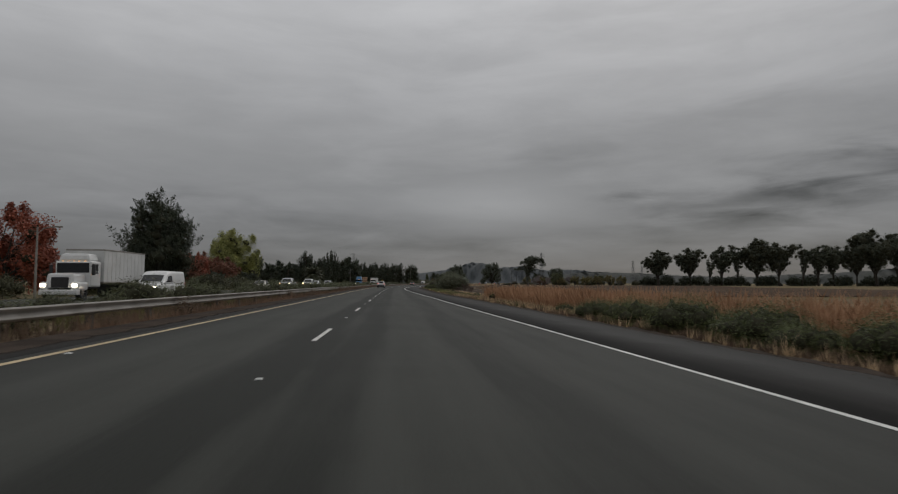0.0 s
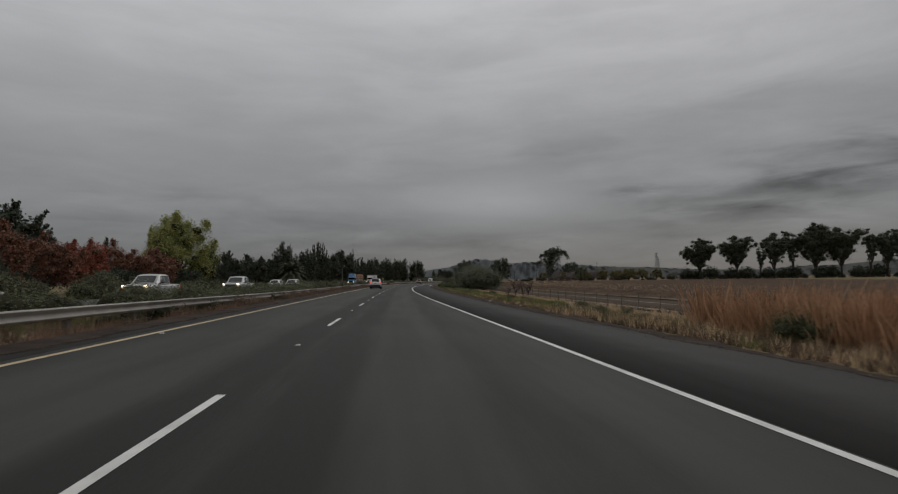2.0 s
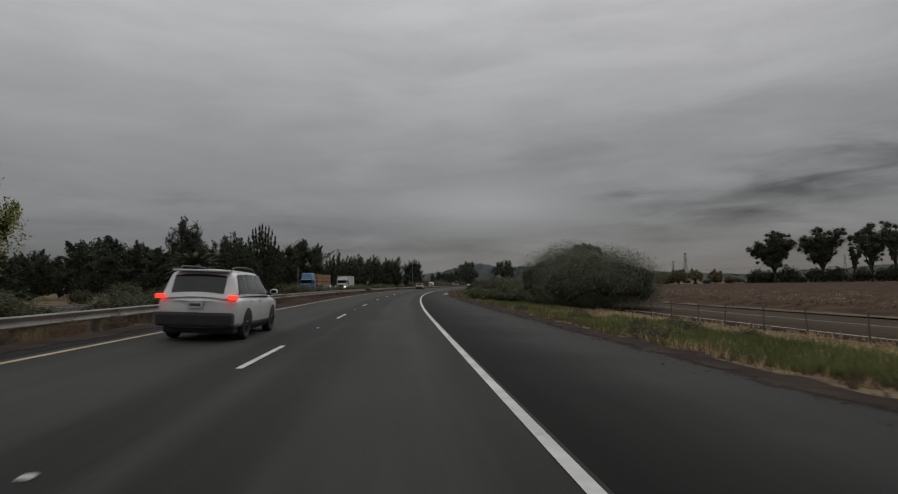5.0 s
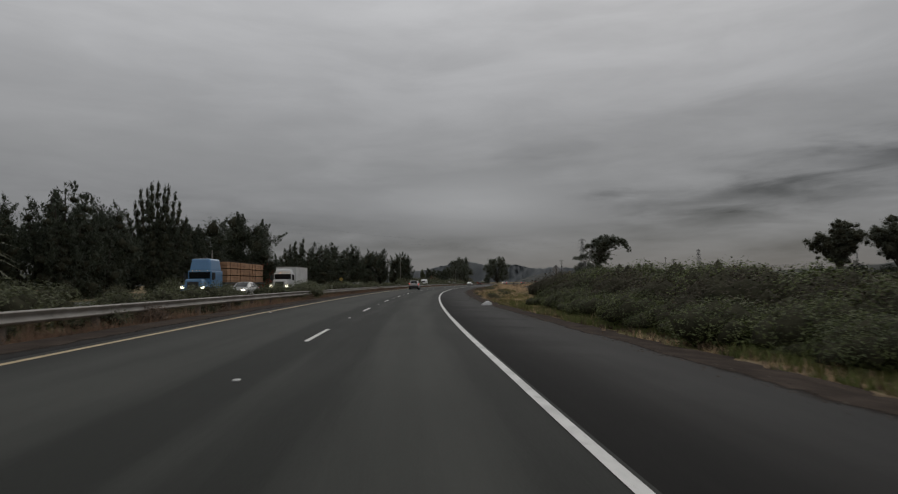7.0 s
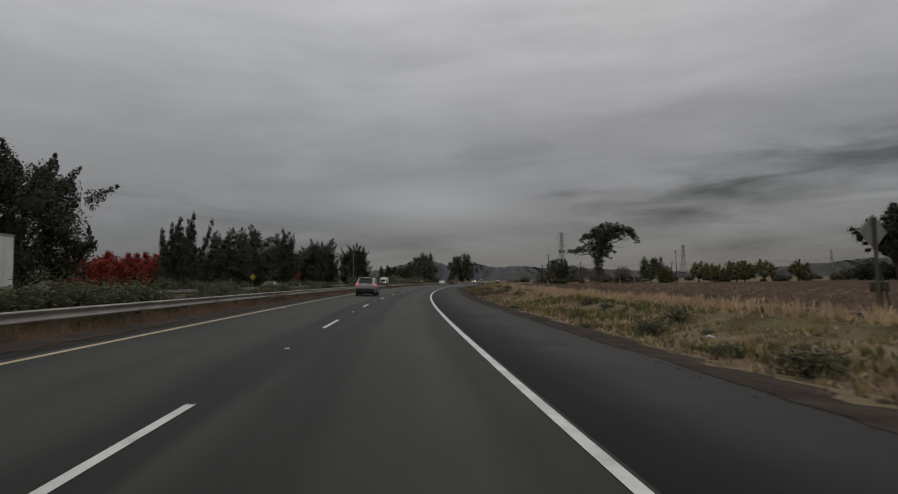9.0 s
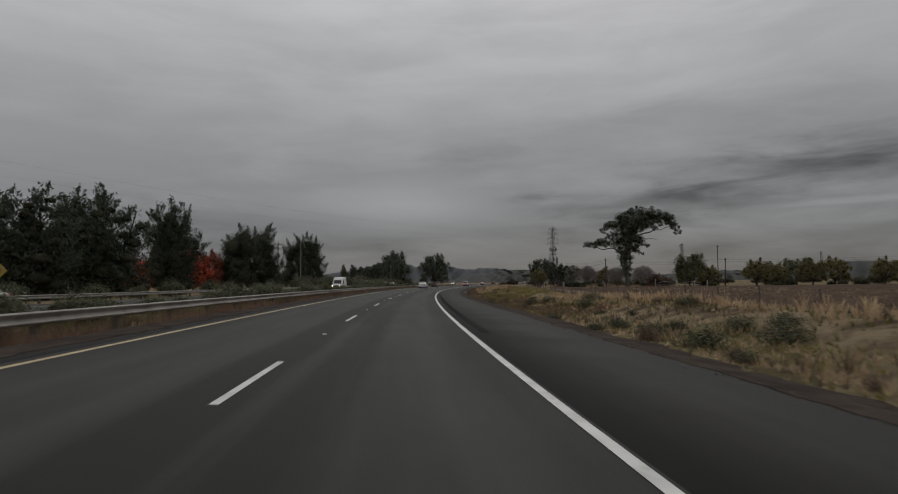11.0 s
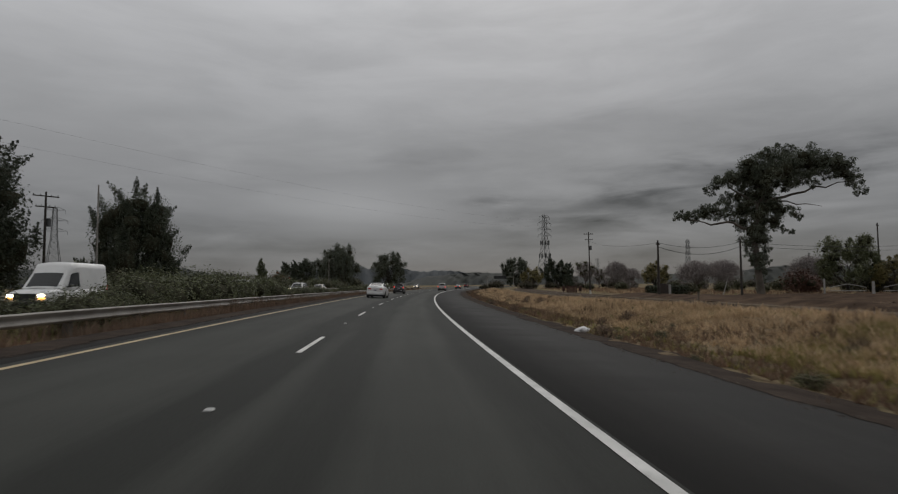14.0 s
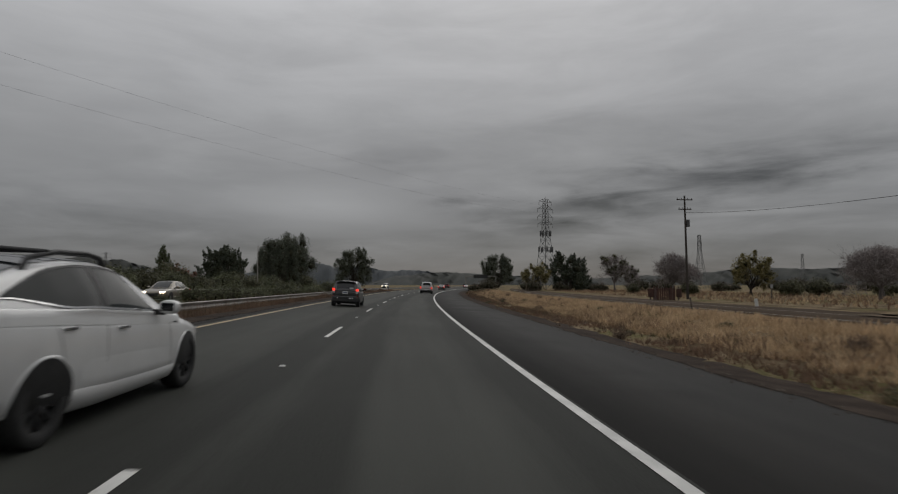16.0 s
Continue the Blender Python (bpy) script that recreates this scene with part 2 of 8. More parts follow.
def road_surface(name, low, high, tracks=(), gloss=0.2):
    """Worn asphalt on the road's own u (across) and v (along) in metres: grain, wheel paths, patches, drips and cracks."""
    m = bpy.data.materials.new(name)
    g = Net(m)
    uv = g.add("ShaderNodeTexCoord").outputs["UV"]
    parts = g.add("ShaderNodeSeparateXYZ", Vector=uv).outputs
    long_way = g.add("ShaderNodeCombineXYZ", X=parts[0], Y=g.math("MULTIPLY", parts[1], 0.06), Z=0.0).outputs[0]
    streak = g.noise(long_way, 1.3, 4.0, 0.6)
    blot = g.noise(uv, 0.22, 4.0, 0.6)
    grain = g.noise(uv, 42.0, 4.0, 0.75)
    fac = g.math("ADD", g.math("MULTIPLY", g.span(streak, 0.3, 0.7), 0.45), g.math("ADD", g.math("MULTIPLY", g.span(blot, 0.3, 0.7), 0.25), g.math("MULTIPLY", grain, 0.4)))
    for centre, wide, amount in tracks:
        d = g.math("ABSOLUTE", g.math("SUBTRACT", parts[0], centre))
        d = g.math("ADD", d, g.math("MULTIPLY", g.math("SUBTRACT", streak, 0.5), 0.5))
        fac = g.math("ADD", fac, g.math("MULTIPLY", g.span(d, wide * 0.3, wide, 1.0, 0.0), amount))
    col = g.mix(g.math("ADD", fac, 0.0, clamp=True), (*low, 1), (*high, 1))
    b = g.add("ShaderNodeBsdfPrincipled", Base_Color=col, Roughness=g.span(grain, 0.3, 0.7, 0.72, 0.92))
    b.inputs["Specular IOR Level"].default_value = gloss
    h = g.add("ShaderNodeBump", Strength=0.35, Distance=0.006, Height=grain)
    g.l.new(h.outputs[0], b.inputs["Normal"])
    g.l.new(b.outputs[0], g.add("ShaderNodeOutputMaterial").inputs["Surface"])
    return m


ASPHALT = road_surface("worn_asphalt", (0.0182, 0.0196, 0.0165), (0.0475, 0.0490, 0.0430),
                       ((-5.0, 0.6, 0.14), (-4.3, 1.5, 0.22), (-3.3, 0.6, 0.14), (-1.25, 0.7, -0.50), (-2.45, 0.8, -0.62), (0.35, 0.6, 0.18), (-0.4, 0.5, 0.18), (1.5, 0.9, -0.42)))
SHOULDER = road_surface("shoulder_asphalt", (0.0100, 0.0098, 0.0089), (0.0240, 0.0228, 0.0210))
FRONTAGE = road_surface("frontage_asphalt", (0.050, 0.036, 0.026), (0.084, 0.061, 0.0435), gloss=0.02)
def verge_surface(name):
    """Bare soil, straw thatch and moss in patches, with fine litter."""
    m = bpy.data.materials.new(name)
    g = Net(m)
    co = g.add("ShaderNodeTexCoord").outputs["Object"]
    broad, mid, fine, tiny = g.noise(co, 0.10, 3.0), g.noise(co, 0.55, 5.0, 0.65, 0.4), g.noise(co, 5.0, 5.0, 0.7), g.noise(co, 38.0, 3.0, 0.7)
    col = g.mix(g.span(mid, 0.36, 0.60), (0.080, 0.058, 0.039, 1), (0.245, 0.19, 0.122, 1))
    col = g.mix(g.math("MULTIPLY", g.span(broad, 0.46, 0.62), g.span(fine, 0.3, 0.6)), col, (0.11, 0.108, 0.040, 1))
    col = g.mix(g.math("MULTIPLY", g.span(fine, 0.52, 0.72), 0.6), col, (0.040, 0.030, 0.022, 1))
    col = g.mix(g.math("MULTIPLY", g.span(tiny, 0.5, 0.75), 0.55), col, (0.31, 0.245, 0.16, 1))
    b = g.add("ShaderNodeBsdfPrincipled", Base_Color=col, Roughness=1.0)
    b.inputs["Specular IOR Level"].default_value = 0.02
    h = g.add("ShaderNodeBump", Strength=0.9, Distance=0.06, Height=g.math("ADD", fine, g.math("MULTIPLY", tiny, 0.5)))
    g.l.new(h.outputs[0], b.inputs["Normal"])
    g.l.new(b.outputs[0], g.add("ShaderNodeOutputMaterial").inputs["Surface"])
    return m


def dirt_surface(name, low, high):
    """Loose dirt on the strip's own u, 0 to 1 across: it thins out in grains and streaks towards u = 0."""
    m = bpy.data.materials.new(name)
    g = Net(m)
    uv = g.add("ShaderNodeTexCoord").outputs["UV"]
    co = g.add("ShaderNodeTexCoord").outputs["Object"]
    across = g.add("ShaderNodeSeparateXYZ", Vector=uv).outputs[0]
    big, fine = g.noise(co, 1.1, 5.0, 0.65), g.noise(co, 26.0, 3.0, 0.7)
    col = g.mix(g.math("ADD", g.math("MULTIPLY", g.span(big, 0.3, 0.7), 0.6), g.math("MULTIPLY", fine, 0.4)), (*low, 1), (*high, 1))
    b = g.add("ShaderNodeBsdfPrincipled", Base_Color=col, Roughness=1.0)
    b.inputs["Specular IOR Level"].default_value = 0.03
    g.l.new(g.add("ShaderNodeBump", Strength=0.6, Distance=0.02, Height=g.math("ADD", fine, big)).outputs[0], b.inputs["Normal"])
    cover = g.math("ADD", across, g.math("ADD", g.math("MULTIPLY", g.math("SUBTRACT", big, 0.5), 0.55), g.math("MULTIPLY", g.math("SUBTRACT", fine, 0.5), 0.35)))
    mixed = g.add("ShaderNodeMixShader", Fac=g.span(cover, 0.06, 0.30))
    g.l.new(g.add("ShaderNodeBsdfTransparent").outputs[0], mixed.inputs[1]), g.l.new(b.outputs[0], mixed.inputs[2])
    g.l.new(mixed.outputs[0], g.add("ShaderNodeOutputMaterial").inputs["Surface"])
    return m


WHITE_PAINT = surface("white_road_paint", (0.42, 0.42, 0.40), (0.72, 0.71, 0.68), 1.5, 0.7, 0.1, 40, stain=0.5)
YELLOW_PAINT = surface("yellow_road_paint", (0.34, 0.258, 0.145), (0.56, 0.44, 0.265), 1.5, 0.7, 0.1, 40, stain=0.5)
FADED_PAINT = surface("faded_road_paint", (0.30, 0.285, 0.255), (0.62, 0.59, 0.54), 0.9, 0.8, 0.1, 40, stain=0.7)
EDGE_DIRT = dirt_surface("dark_gravelly_edge_dirt", (0.026, 0.021, 0.018), (0.078, 0.061, 0.050))
WORN_PAINT = surface("worn_centre_paint", (0.10, 0.082, 0.058), (0.30, 0.255, 0.19), 0.7, 0.8, 0.1, 40, stain=0.8)
DIRT = verge_surface("verge_soil_and_straw")
SOIL = surface("ploughed_soil", (0.028, 0.0188, 0.0134), (0.128, 0.087, 0.060), 0.35, 1.0, 0.9, 3.0, gloss=0.03)
STEEL = surface("weathered_galvanised_steel", (0.14, 0.126, 0.110), (0.32, 0.298, 0.268), 0.9, 0.6, 0.05, 30, metal=0.1, stain=0.5)
POST_WOOD = surface("grey_weathered_wood", (0.06, 0.05, 0.042), (0.15, 0.125, 0.10), 3, 0.9, 0.4, 40)


# ---- building helpers ----
def mesh_of(name, verts, faces, material, smooth=False, uv=None):
    """A mesh from arrays; faces all of one size, or a list of lists."""
    me = bpy.data.meshes.new(name)
    verts = np.asarray(verts, np.float32).reshape(-1, 3)
    if isinstance(faces, np.ndarray):
        count, size = faces.shape
        me.vertices.add(len(verts))
        me.vertices.foreach_set("co", verts.ravel())
        me.loops.add(count * size)
        me.loops.foreach_set("vertex_index", faces.astype(np.int32).ravel())
        me.polygons.add(count)
        me.polygons.foreach_set("loop_start", np.arange(0, count * size, size, dtype=np.int32))
        me.polygons.foreach_set("loop_total", np.full(count, size, np.int32))
        me.update(calc_edges=True)
    else:
        me.from_pydata([tuple(map(float, v)) for v in verts], [], faces)
    if uv is not None:
        layer = me.uv_layers.new(name="UVMap")
        index = np.empty(len(me.loops), np.int32)
        me.loops.foreach_get("vertex_index", index)
        layer.data.foreach_set("uv", np.asarray(uv, np.float32)[index].ravel())
    if smooth:
        me.polygons.foreach_set("use_smooth", np.ones(len(me.polygons), bool))
    me.materials.append(material)
    me.update()
    return me


def part(name, data, material=None, parent=None, label="", at=None):
    """Links a bmesh or a mesh as one object, under a thing or a part."""
    if isinstance(data, bmesh.types.BMesh):
        me = bpy.data.meshes.new(name)
        bmesh.ops.recalc_face_normals(data, faces=data.faces)
        data.to_mesh(me)
        data.free()
        me.materials.append(material)
        data = me
    ob = new(name, data)
    if parent is not None:
        ob.parent = parent
    if at is not None:
        ob.matrix_basis = at
    if label:
        tagged(ob, label)
    return ob


def thing(name, at, label, category, group="", kind=""):
    ob = new(name)
    ob.empty_display_size = 0.2
    ob.matrix_basis = at
    return tagged(ob, label, category, group, kind)


def box(bm, x0, x1, y0, y1, z0, z1, bevel=0.0, taper=1.0):
    """A box, with softened edges where bevel is given; taper narrows its top."""
    m = Matrix.Translation(((x0 + x1) / 2, (y0 + y1) / 2, (z0 + z1) / 2)) @ Matrix.Diagonal((x1 - x0, y1 - y0, z1 - z0, 1))
    made = bmesh.ops.create_cube(bm, size=1.0, matrix=m)["verts"]
    if taper != 1.0:
        cx, cy = (x0 + x1) / 2, (y0 + y1) / 2
        for v in made:
            if v.co.z > (z0 + z1) / 2:
                v.co.x, v.co.y = cx + (v.co.x - cx) * taper, cy + (v.co.y - cy) * taper
    if bevel:
        edges = list({e for v in made for e in v.link_edges})
        bmesh.ops.bevel(bm, geom=edges, offset=bevel, segments=2, affect="EDGES", profile=0.6)
    return bm


def tube(bm, a, b, r0, r1, sides=8):
    """A tapered stick from a to b."""
    a, b = Vector(a), Vector(b)
    m = Matrix.Translation((a + b) / 2) @ (b - a).to_track_quat("Z", "Y").to_matrix().to_4x4()
    bmesh.ops.create_cone(bm, cap_ends=True, segments=sides, radius1=r0, radius2=r1, depth=(b - a).length, matrix=m)
    return bm


def ribbon(name, s0, s1, step, offsets, heights, material, thick=0.0, shares=None):
    """A strip that follows the road. offsets: functions or numbers across; heights: function of (s, lat)."""
    s = np.arange(s0, s1 + step / 2, step)
    lats = np.array([[o(v) if callable(o) else o for o in offsets] for v in s])
    ss = np.repeat(s[:, None], lats.shape[1], 1)
    x, y = line(ss, lats)
    z = heights(ss, lats)
    n = lats.shape[1]
    verts = np.stack([x, y, z], -1).reshape(-1, 3)
    uv = np.stack([lats if shares is None else np.repeat(np.array([shares]), len(s), 0), ss], -1).reshape(-1, 2)
    i = (np.arange(len(s) - 1)[:, None] * n + np.arange(n - 1)[None]).ravel()
    faces = np.stack([i, i + 1, i + n + 1, i + n], -1)
    if thick:
        # a skirt down both long edges
        extra, quads = [], []
        for col, flip in ((0, 1), (n - 1, 0)):
            at = len(verts) + len(extra) * len(s)
            low = verts.reshape(len(s), n, 3)[:, col].copy()
            low[:, 2] -= thick
            extra.append(low)
            k = np.arange(len(s) - 1)
            top, bot = k * n + col, at + k
            q = np.stack([top, top + n, bot + 1, bot], -1)
            quads.append(q if flip else q[:, ::-1])
            uv = np.concatenate([uv, uv.reshape(-1, 2)[: len(s) * n].reshape(len(s), n, 2)[:, col]])
        verts = np.concatenate([verts] + extra)
        faces = np.concatenate([faces] + quads)
    return mesh_of(name, verts, faces, material, True, uv)


# ---- ground, roads ----
def lattice(name, s, lat, height, material):
    ss, ll = np.meshgrid(np.asarray(s, float), np.asarray(lat, float), indexing="ij")
    x, y = line(ss, ll)
    verts = np.stack([x, y, height(ss, ll)], -1).reshape(-1, 3)
    n = len(lat)
    i = (np.arange(len(s) - 1)[:, None] * n + np.arange(n - 1)[None]).ravel()
    return mesh_of(name, verts, np.stack([i, i + 1, i + n + 1, i + n], -1), material, True)


def bumpy(s, lat):
    z = ground_z(s, lat)
    rough = np.where((lat > asphalt_edge(s) + 0.2) & (lat < 16), 0.05, np.where((lat < -8) & (lat > -13), 0.04, 0.0))
    return z + rough * (np.sin(s * 1.7 + lat * 2.3) + np.sin(s * 0.61 - lat * 1.3) + np.sin(s * 3.1 + 1.9 * lat)) * 0.5 - np.where((lat > -7.2) & (lat < asphalt_edge(s)), 0.25, 0.0)


ground_s = np.concatenate([np.arange(-380, -20, 30), np.arange(-20, 620, 2.0), np.arange(620, 1500, 40), np.arange(1500, 4700, 400)])
ground_lat = np.concatenate([[-3000, -1500, -700, -350, -180, -100, -60, -40, -30, -26, -22, -18, -13.2, -12.4, -11.5, -10.5, -9.5, -8.8, -8, -7.41, -7.0],
                             np.arange(-5, 5, 2.5), np.arange(5, 18, 0.6), [19, 21, 24, 28, 34, 45, 70, 110, 180, 300, 500, 800, 1000]])
ground = tagged(new("ground", lattice("ground", ground_s, ground_lat, bumpy, DIRT)), "dry earth and stubble beside a highway", "ground", kind="structure")

road = tagged(new("road", ribbon("road", -60, 900, 3.0, (-6.2, -4, -2.3, 0.0, lambda s: edge_line(s) + 0.13), lambda s, l: road_z(l), ASPHALT, 0.3)),
              "grey worn asphalt highway carriageway with painted lines", "road", kind="structure")
tagged(new("shoulder_right", ribbon("shoulder_right", -60, 900, 0.75, (lambda s: edge_line(s) + 0.132, lambda s: asphalt_edge(s) + 0.30 * noise.noise((s * 0.25, 3.0, 0.0)) + 0.16 * noise.noise((s * 1.1, 8.0, 0.0))), lambda s, l: road_z(l), SHOULDER, 0.3)),
       "darker asphalt shoulder with a broken edge", "shoulder", kind="structure")
tagged(new("shoulder_left", ribbon("shoulder_left", -60, 900, 3.0, (-7.4, -6.202), lambda s, l: road_z(l), SHOULDER, 0.3)),
       "narrow dark asphalt shoulder before the guardrail", "shoulder", kind="structure")
tagged(new("opposing_road", ribbon("opposing_road", -60, 900, 6.0, (-26.4, -23.4, -19.7, -16.0, -13.4), lambda s, l: 0.27 + 0 * l, ASPHALT, 0.3)),
       "asphalt carriageway for the oncoming traffic", "road", kind="structure")


def dirt_in(s):
    return np.interp(s, (-60, 60, 85, 180, 215, 600), (0.25, 0.3, 1.15, 1.1, 0.3, 0.25))


def dirt_out(s):
    return np.interp(s, (-60, 60, 85, 165, 182, 250, 420, 450, 600), (0.5, 0.5, 0.25, 0.3, 1.5, 1.4, 1.1, 1.3, 1.3))


def ragged(s, seed, amount):
    return amount * (noise.noise((s * 0.22, seed, 0.0)) + 0.6 * noise.noise((s * 0.9, seed + 5, 0.0)) + 0.35 * noise.noise((s * 2.9, seed + 9, 0.0)))


tagged(new("verge_dirt", ribbon("verge_dirt", -20, 620, 0.4, (lambda s: asphalt_edge(s) - dirt_in(s) + ragged(s, 21.0, 0.32), lambda s: asphalt_edge(s) - 0.06, lambda s: asphalt_edge(s) + 0.2, lambda s: asphalt_edge(s) + 0.2 + dirt_out(s) * 0.5, lambda s: asphalt_edge(s) + 0.2 + dirt_out(s) + ragged(s, 33.0, 0.5)),
                                lambda s, l: np.where(l < asphalt_edge(s), road_z(l) + 0.007, bumpy(s, l) + np.where(l > asphalt_edge(s) + 0.25 + dirt_out(s) * 0.55, -0.03, 0.06)), EDGE_DIRT, shares=(0.0, 0.5, 0.7, 0.9, 1.0))),
       "strip of dark gravelly dirt along the shoulder", "dirt", kind="structure")


tagged(new("median_dirt", ribbon("median_dirt", -20, 620, 0.4, (-7.42, lambda s: -6.95 + ragged(s, 41.0, 0.1), lambda s: -6.40 + ragged(s, 45.0, 0.16)), lambda s, l: road_z(l) + 0.008, EDGE_DIRT, shares=(1.0, 0.55, 0.0))),
       "brown dirt that covers the inner shoulder", "dirt", kind="structure")


def frontage_lat(s):
    return np.interp(s, (-60, 150, 300, 420, 700), (17.4, 17.4, 18.2, 21.0, 22.5))


tagged(new("frontage_road", ribbon("frontage_road", 60, 700, 4.0, (lambda s: frontage_lat(s) - 1.0, lambda s: frontage_lat(s) + 3, lambda s: frontage_lat(s) + 7.4), lambda s, l: ground_z(s, l) + 0.05, FRONTAGE, 0.12)),
       "brown-grey two-lane frontage road beside the field", "road", kind="structure")


def stripe(name, s0, s1, centre, wide, material, height, parent, step=3.0, label=""):
    f = centre if callable(centre) else (lambda s: centre)
    me = ribbon(name, s0, s1, step, (lambda s: f(s) - wide / 2, lambda s: f(s) + wide / 2), height, material)
    return part(name, me, None, parent, label)


on_road = lambda s, l: road_z(l) + 0.006
stripe("edge_stripe", -60, 900, -5.93, 0.13, YELLOW_PAINT, on_road, road, label="continuous yellow edge line")
stripe("edge_stripe", -60, 900, lambda s: edge_line(s), 0.15, WHITE_PAINT, on_road, road, label="continuous white edge line")
for k in range(-3, 50):
    s0 = -0.66 + 14.63 * k
    stripe("lane_stripe", s0, s0 + 3.66, -2.307, 0.11, WHITE_PAINT, on_road, road, 1.22)
for lat, mat in ((-16.0, YELLOW_PAINT), (-23.4, WHITE_PAINT)):
    stripe("opposing_edge_stripe", -60, 900, lat, 0.13, mat, lambda s, l: 0.276 + 0 * l, bpy.data.objects["opposing_road"])
for lat, wide in ((0.0, 0.13), (3.95, 0.10), (4.15, 0.10)):
    stripe("frontage_stripe", 62, 698, lambda s, o=lat: frontage_lat(s) + o, wide, FADED_PAINT if lat == 0.0 else WORN_PAINT, lambda s, l: ground_z(s, l) + 0.056, bpy.data.objects["frontage_road"])


# ---- plants: generators ----
class Limbs:
    """Collects tapered, bent sticks into one mesh."""

    def __init__(self):
        self.v, self.f, self.n = [], [], 0

    def add(self, points, radii, sides=6):
        pts = np.asarray(points, float)
        tang = np.gradient(pts, axis=0)
        tang /= np.linalg.norm(tang, axis=1)[:, None] + 1e-9
        ref = np.array([0.31, 0.95, 0.07])
        a = np.cross(tang, ref)
        a /= np.linalg.norm(a, axis=1)[:, None] + 1e-9
        b = np.cross(tang, a)
        ang = np.arange(sides) * 2 * np.pi / sides
        rad = np.asarray(radii, float)[:, None, None]
        ring = pts[:, None] + rad * (np.cos(ang)[None, :, None] * a[:, None] + np.sin(ang)[None, :, None] * b[:, None])
        k = len(pts)
        i = np.arange(k - 1)[:, None] * sides
        j = np.arange(sides)[None]
        q = np.stack([i + j, i + (j + 1) % sides, i + sides + (j + 1) % sides, i + sides + j], -1).reshape(-1, 4) + self.n
        self.v.append(ring.reshape(-1, 3)), self.f.append(q)
        self.n += k * sides

    def mesh(self, name, material):
        return mesh_of(name, np.concatenate(self.v), np.concatenate(self.f), material, True)


def bend(r, a, b, wobble, steps=5):
    """Points of a slightly crooked line from a to b."""
    a, b = np.asarray(a, float), np.asarray(b, float)
    u = np.linspace(0, 1, steps)[:, None]
    off = r.normal(0, wobble, (steps, 3)) * np.sin(np.pi * u)
    sag = np.array([0, 0, 1.0]) * wobble * 0.8 * np.sin(np.pi * u)
    return a + (b - a) * u + off + sag


def leaf_sprays(r, centres, radii, count, size, up, shell, narrow, stray, depth, rise=0.0):
    """Corners of leaf sprays set in the outer part of the clumps. rise: how far they point upwards, or hang when negative."""
    weight = (radii[:, 0] * radii[:, 1] + radii[:, 0] * radii[:, 2]) ** 0.68
    pick = r.choice(len(centres), count, p=weight / weight.sum())
    d = r.normal(0, 1, (count, 3))
    d /= np.linalg.norm(d, axis=1)[:, None]
    rad = (shell + (1 - shell) * r.random(count)) * depth
    rad *= np.where(r.random(count) < 0.2, r.random(count), 1.0) * (1 + stray * np.maximum(r.normal(0, 1, count), 0))
    p = centres[pick] + d * radii[pick] * rad[:, None]
    n = d * 0.7 + r.normal(0, 0.6, (count, 3)) + np.array([0, 0, up])
    n /= np.linalg.norm(n, axis=1)[:, None]
    t = np.cross(n, r.normal(0, 1, (count, 3)))
    t /= np.linalg.norm(t, axis=1)[:, None] + 1e-9
    t[:, 2] += rise
    t /= np.linalg.norm(t, axis=1)[:, None] + 1e-9
    b = np.cross(n, t)
    L = (size * (0.5 + r.random(count)))[:, None]
    W = L * narrow * (0.7 + 0.6 * r.random(count))[:, None]
    return np.stack([p - t * L * 0.9 - b * W, p + b * W * 1.3 + n * W * 0.3 - t * L * 0.3, p + t * L], 1).reshape(-1, 3)


ball = bmesh.new()
bmesh.ops.create_icosphere(ball, subdivisions=1, radius=1.0)
ball.verts.ensure_lookup_table()
BALL_V = np.array([v.co[:] for v in ball.verts])
BALL_F = np.array([[v.index for v in f.verts] for f in ball.faces])
ball.free()


def foliage(name, r, centres, radii, count, size, material, up=0.3, shell=0.55, narrow=0.5, core=0.45, stray=0.08, dense=0.55, rise=0.0):
    """One mesh of leaf sprays over the clumps; ragged lumps of twigs and leaves, coloured dark for inner shade, fill
    the larger clumps' hearts.
    core: clumps above this share of the largest radius have such a heart; dense: how far it reaches."""
    centres, radii = np.asarray(centres, float), np.asarray(radii, float)
    if radii.ndim == 1:
        radii = np.repeat(radii[:, None], 3, 1)
    count = int(count * 1.7)
    verts = leaf_sprays(r, centres, radii, count, size * 0.80, up, max(shell, 0.55), narrow, stray, 1.0, rise)
    tri = np.arange(count * 3).reshape(-1, 3)
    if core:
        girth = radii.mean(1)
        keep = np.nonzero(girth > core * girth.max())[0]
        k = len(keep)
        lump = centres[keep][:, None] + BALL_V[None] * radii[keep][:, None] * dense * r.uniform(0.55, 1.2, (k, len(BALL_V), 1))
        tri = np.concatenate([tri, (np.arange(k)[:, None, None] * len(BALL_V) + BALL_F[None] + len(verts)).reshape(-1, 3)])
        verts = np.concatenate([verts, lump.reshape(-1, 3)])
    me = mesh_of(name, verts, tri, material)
    me.materials.append(INNER_SHADE)
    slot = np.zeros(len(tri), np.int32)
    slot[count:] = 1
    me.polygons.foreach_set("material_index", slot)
    return me


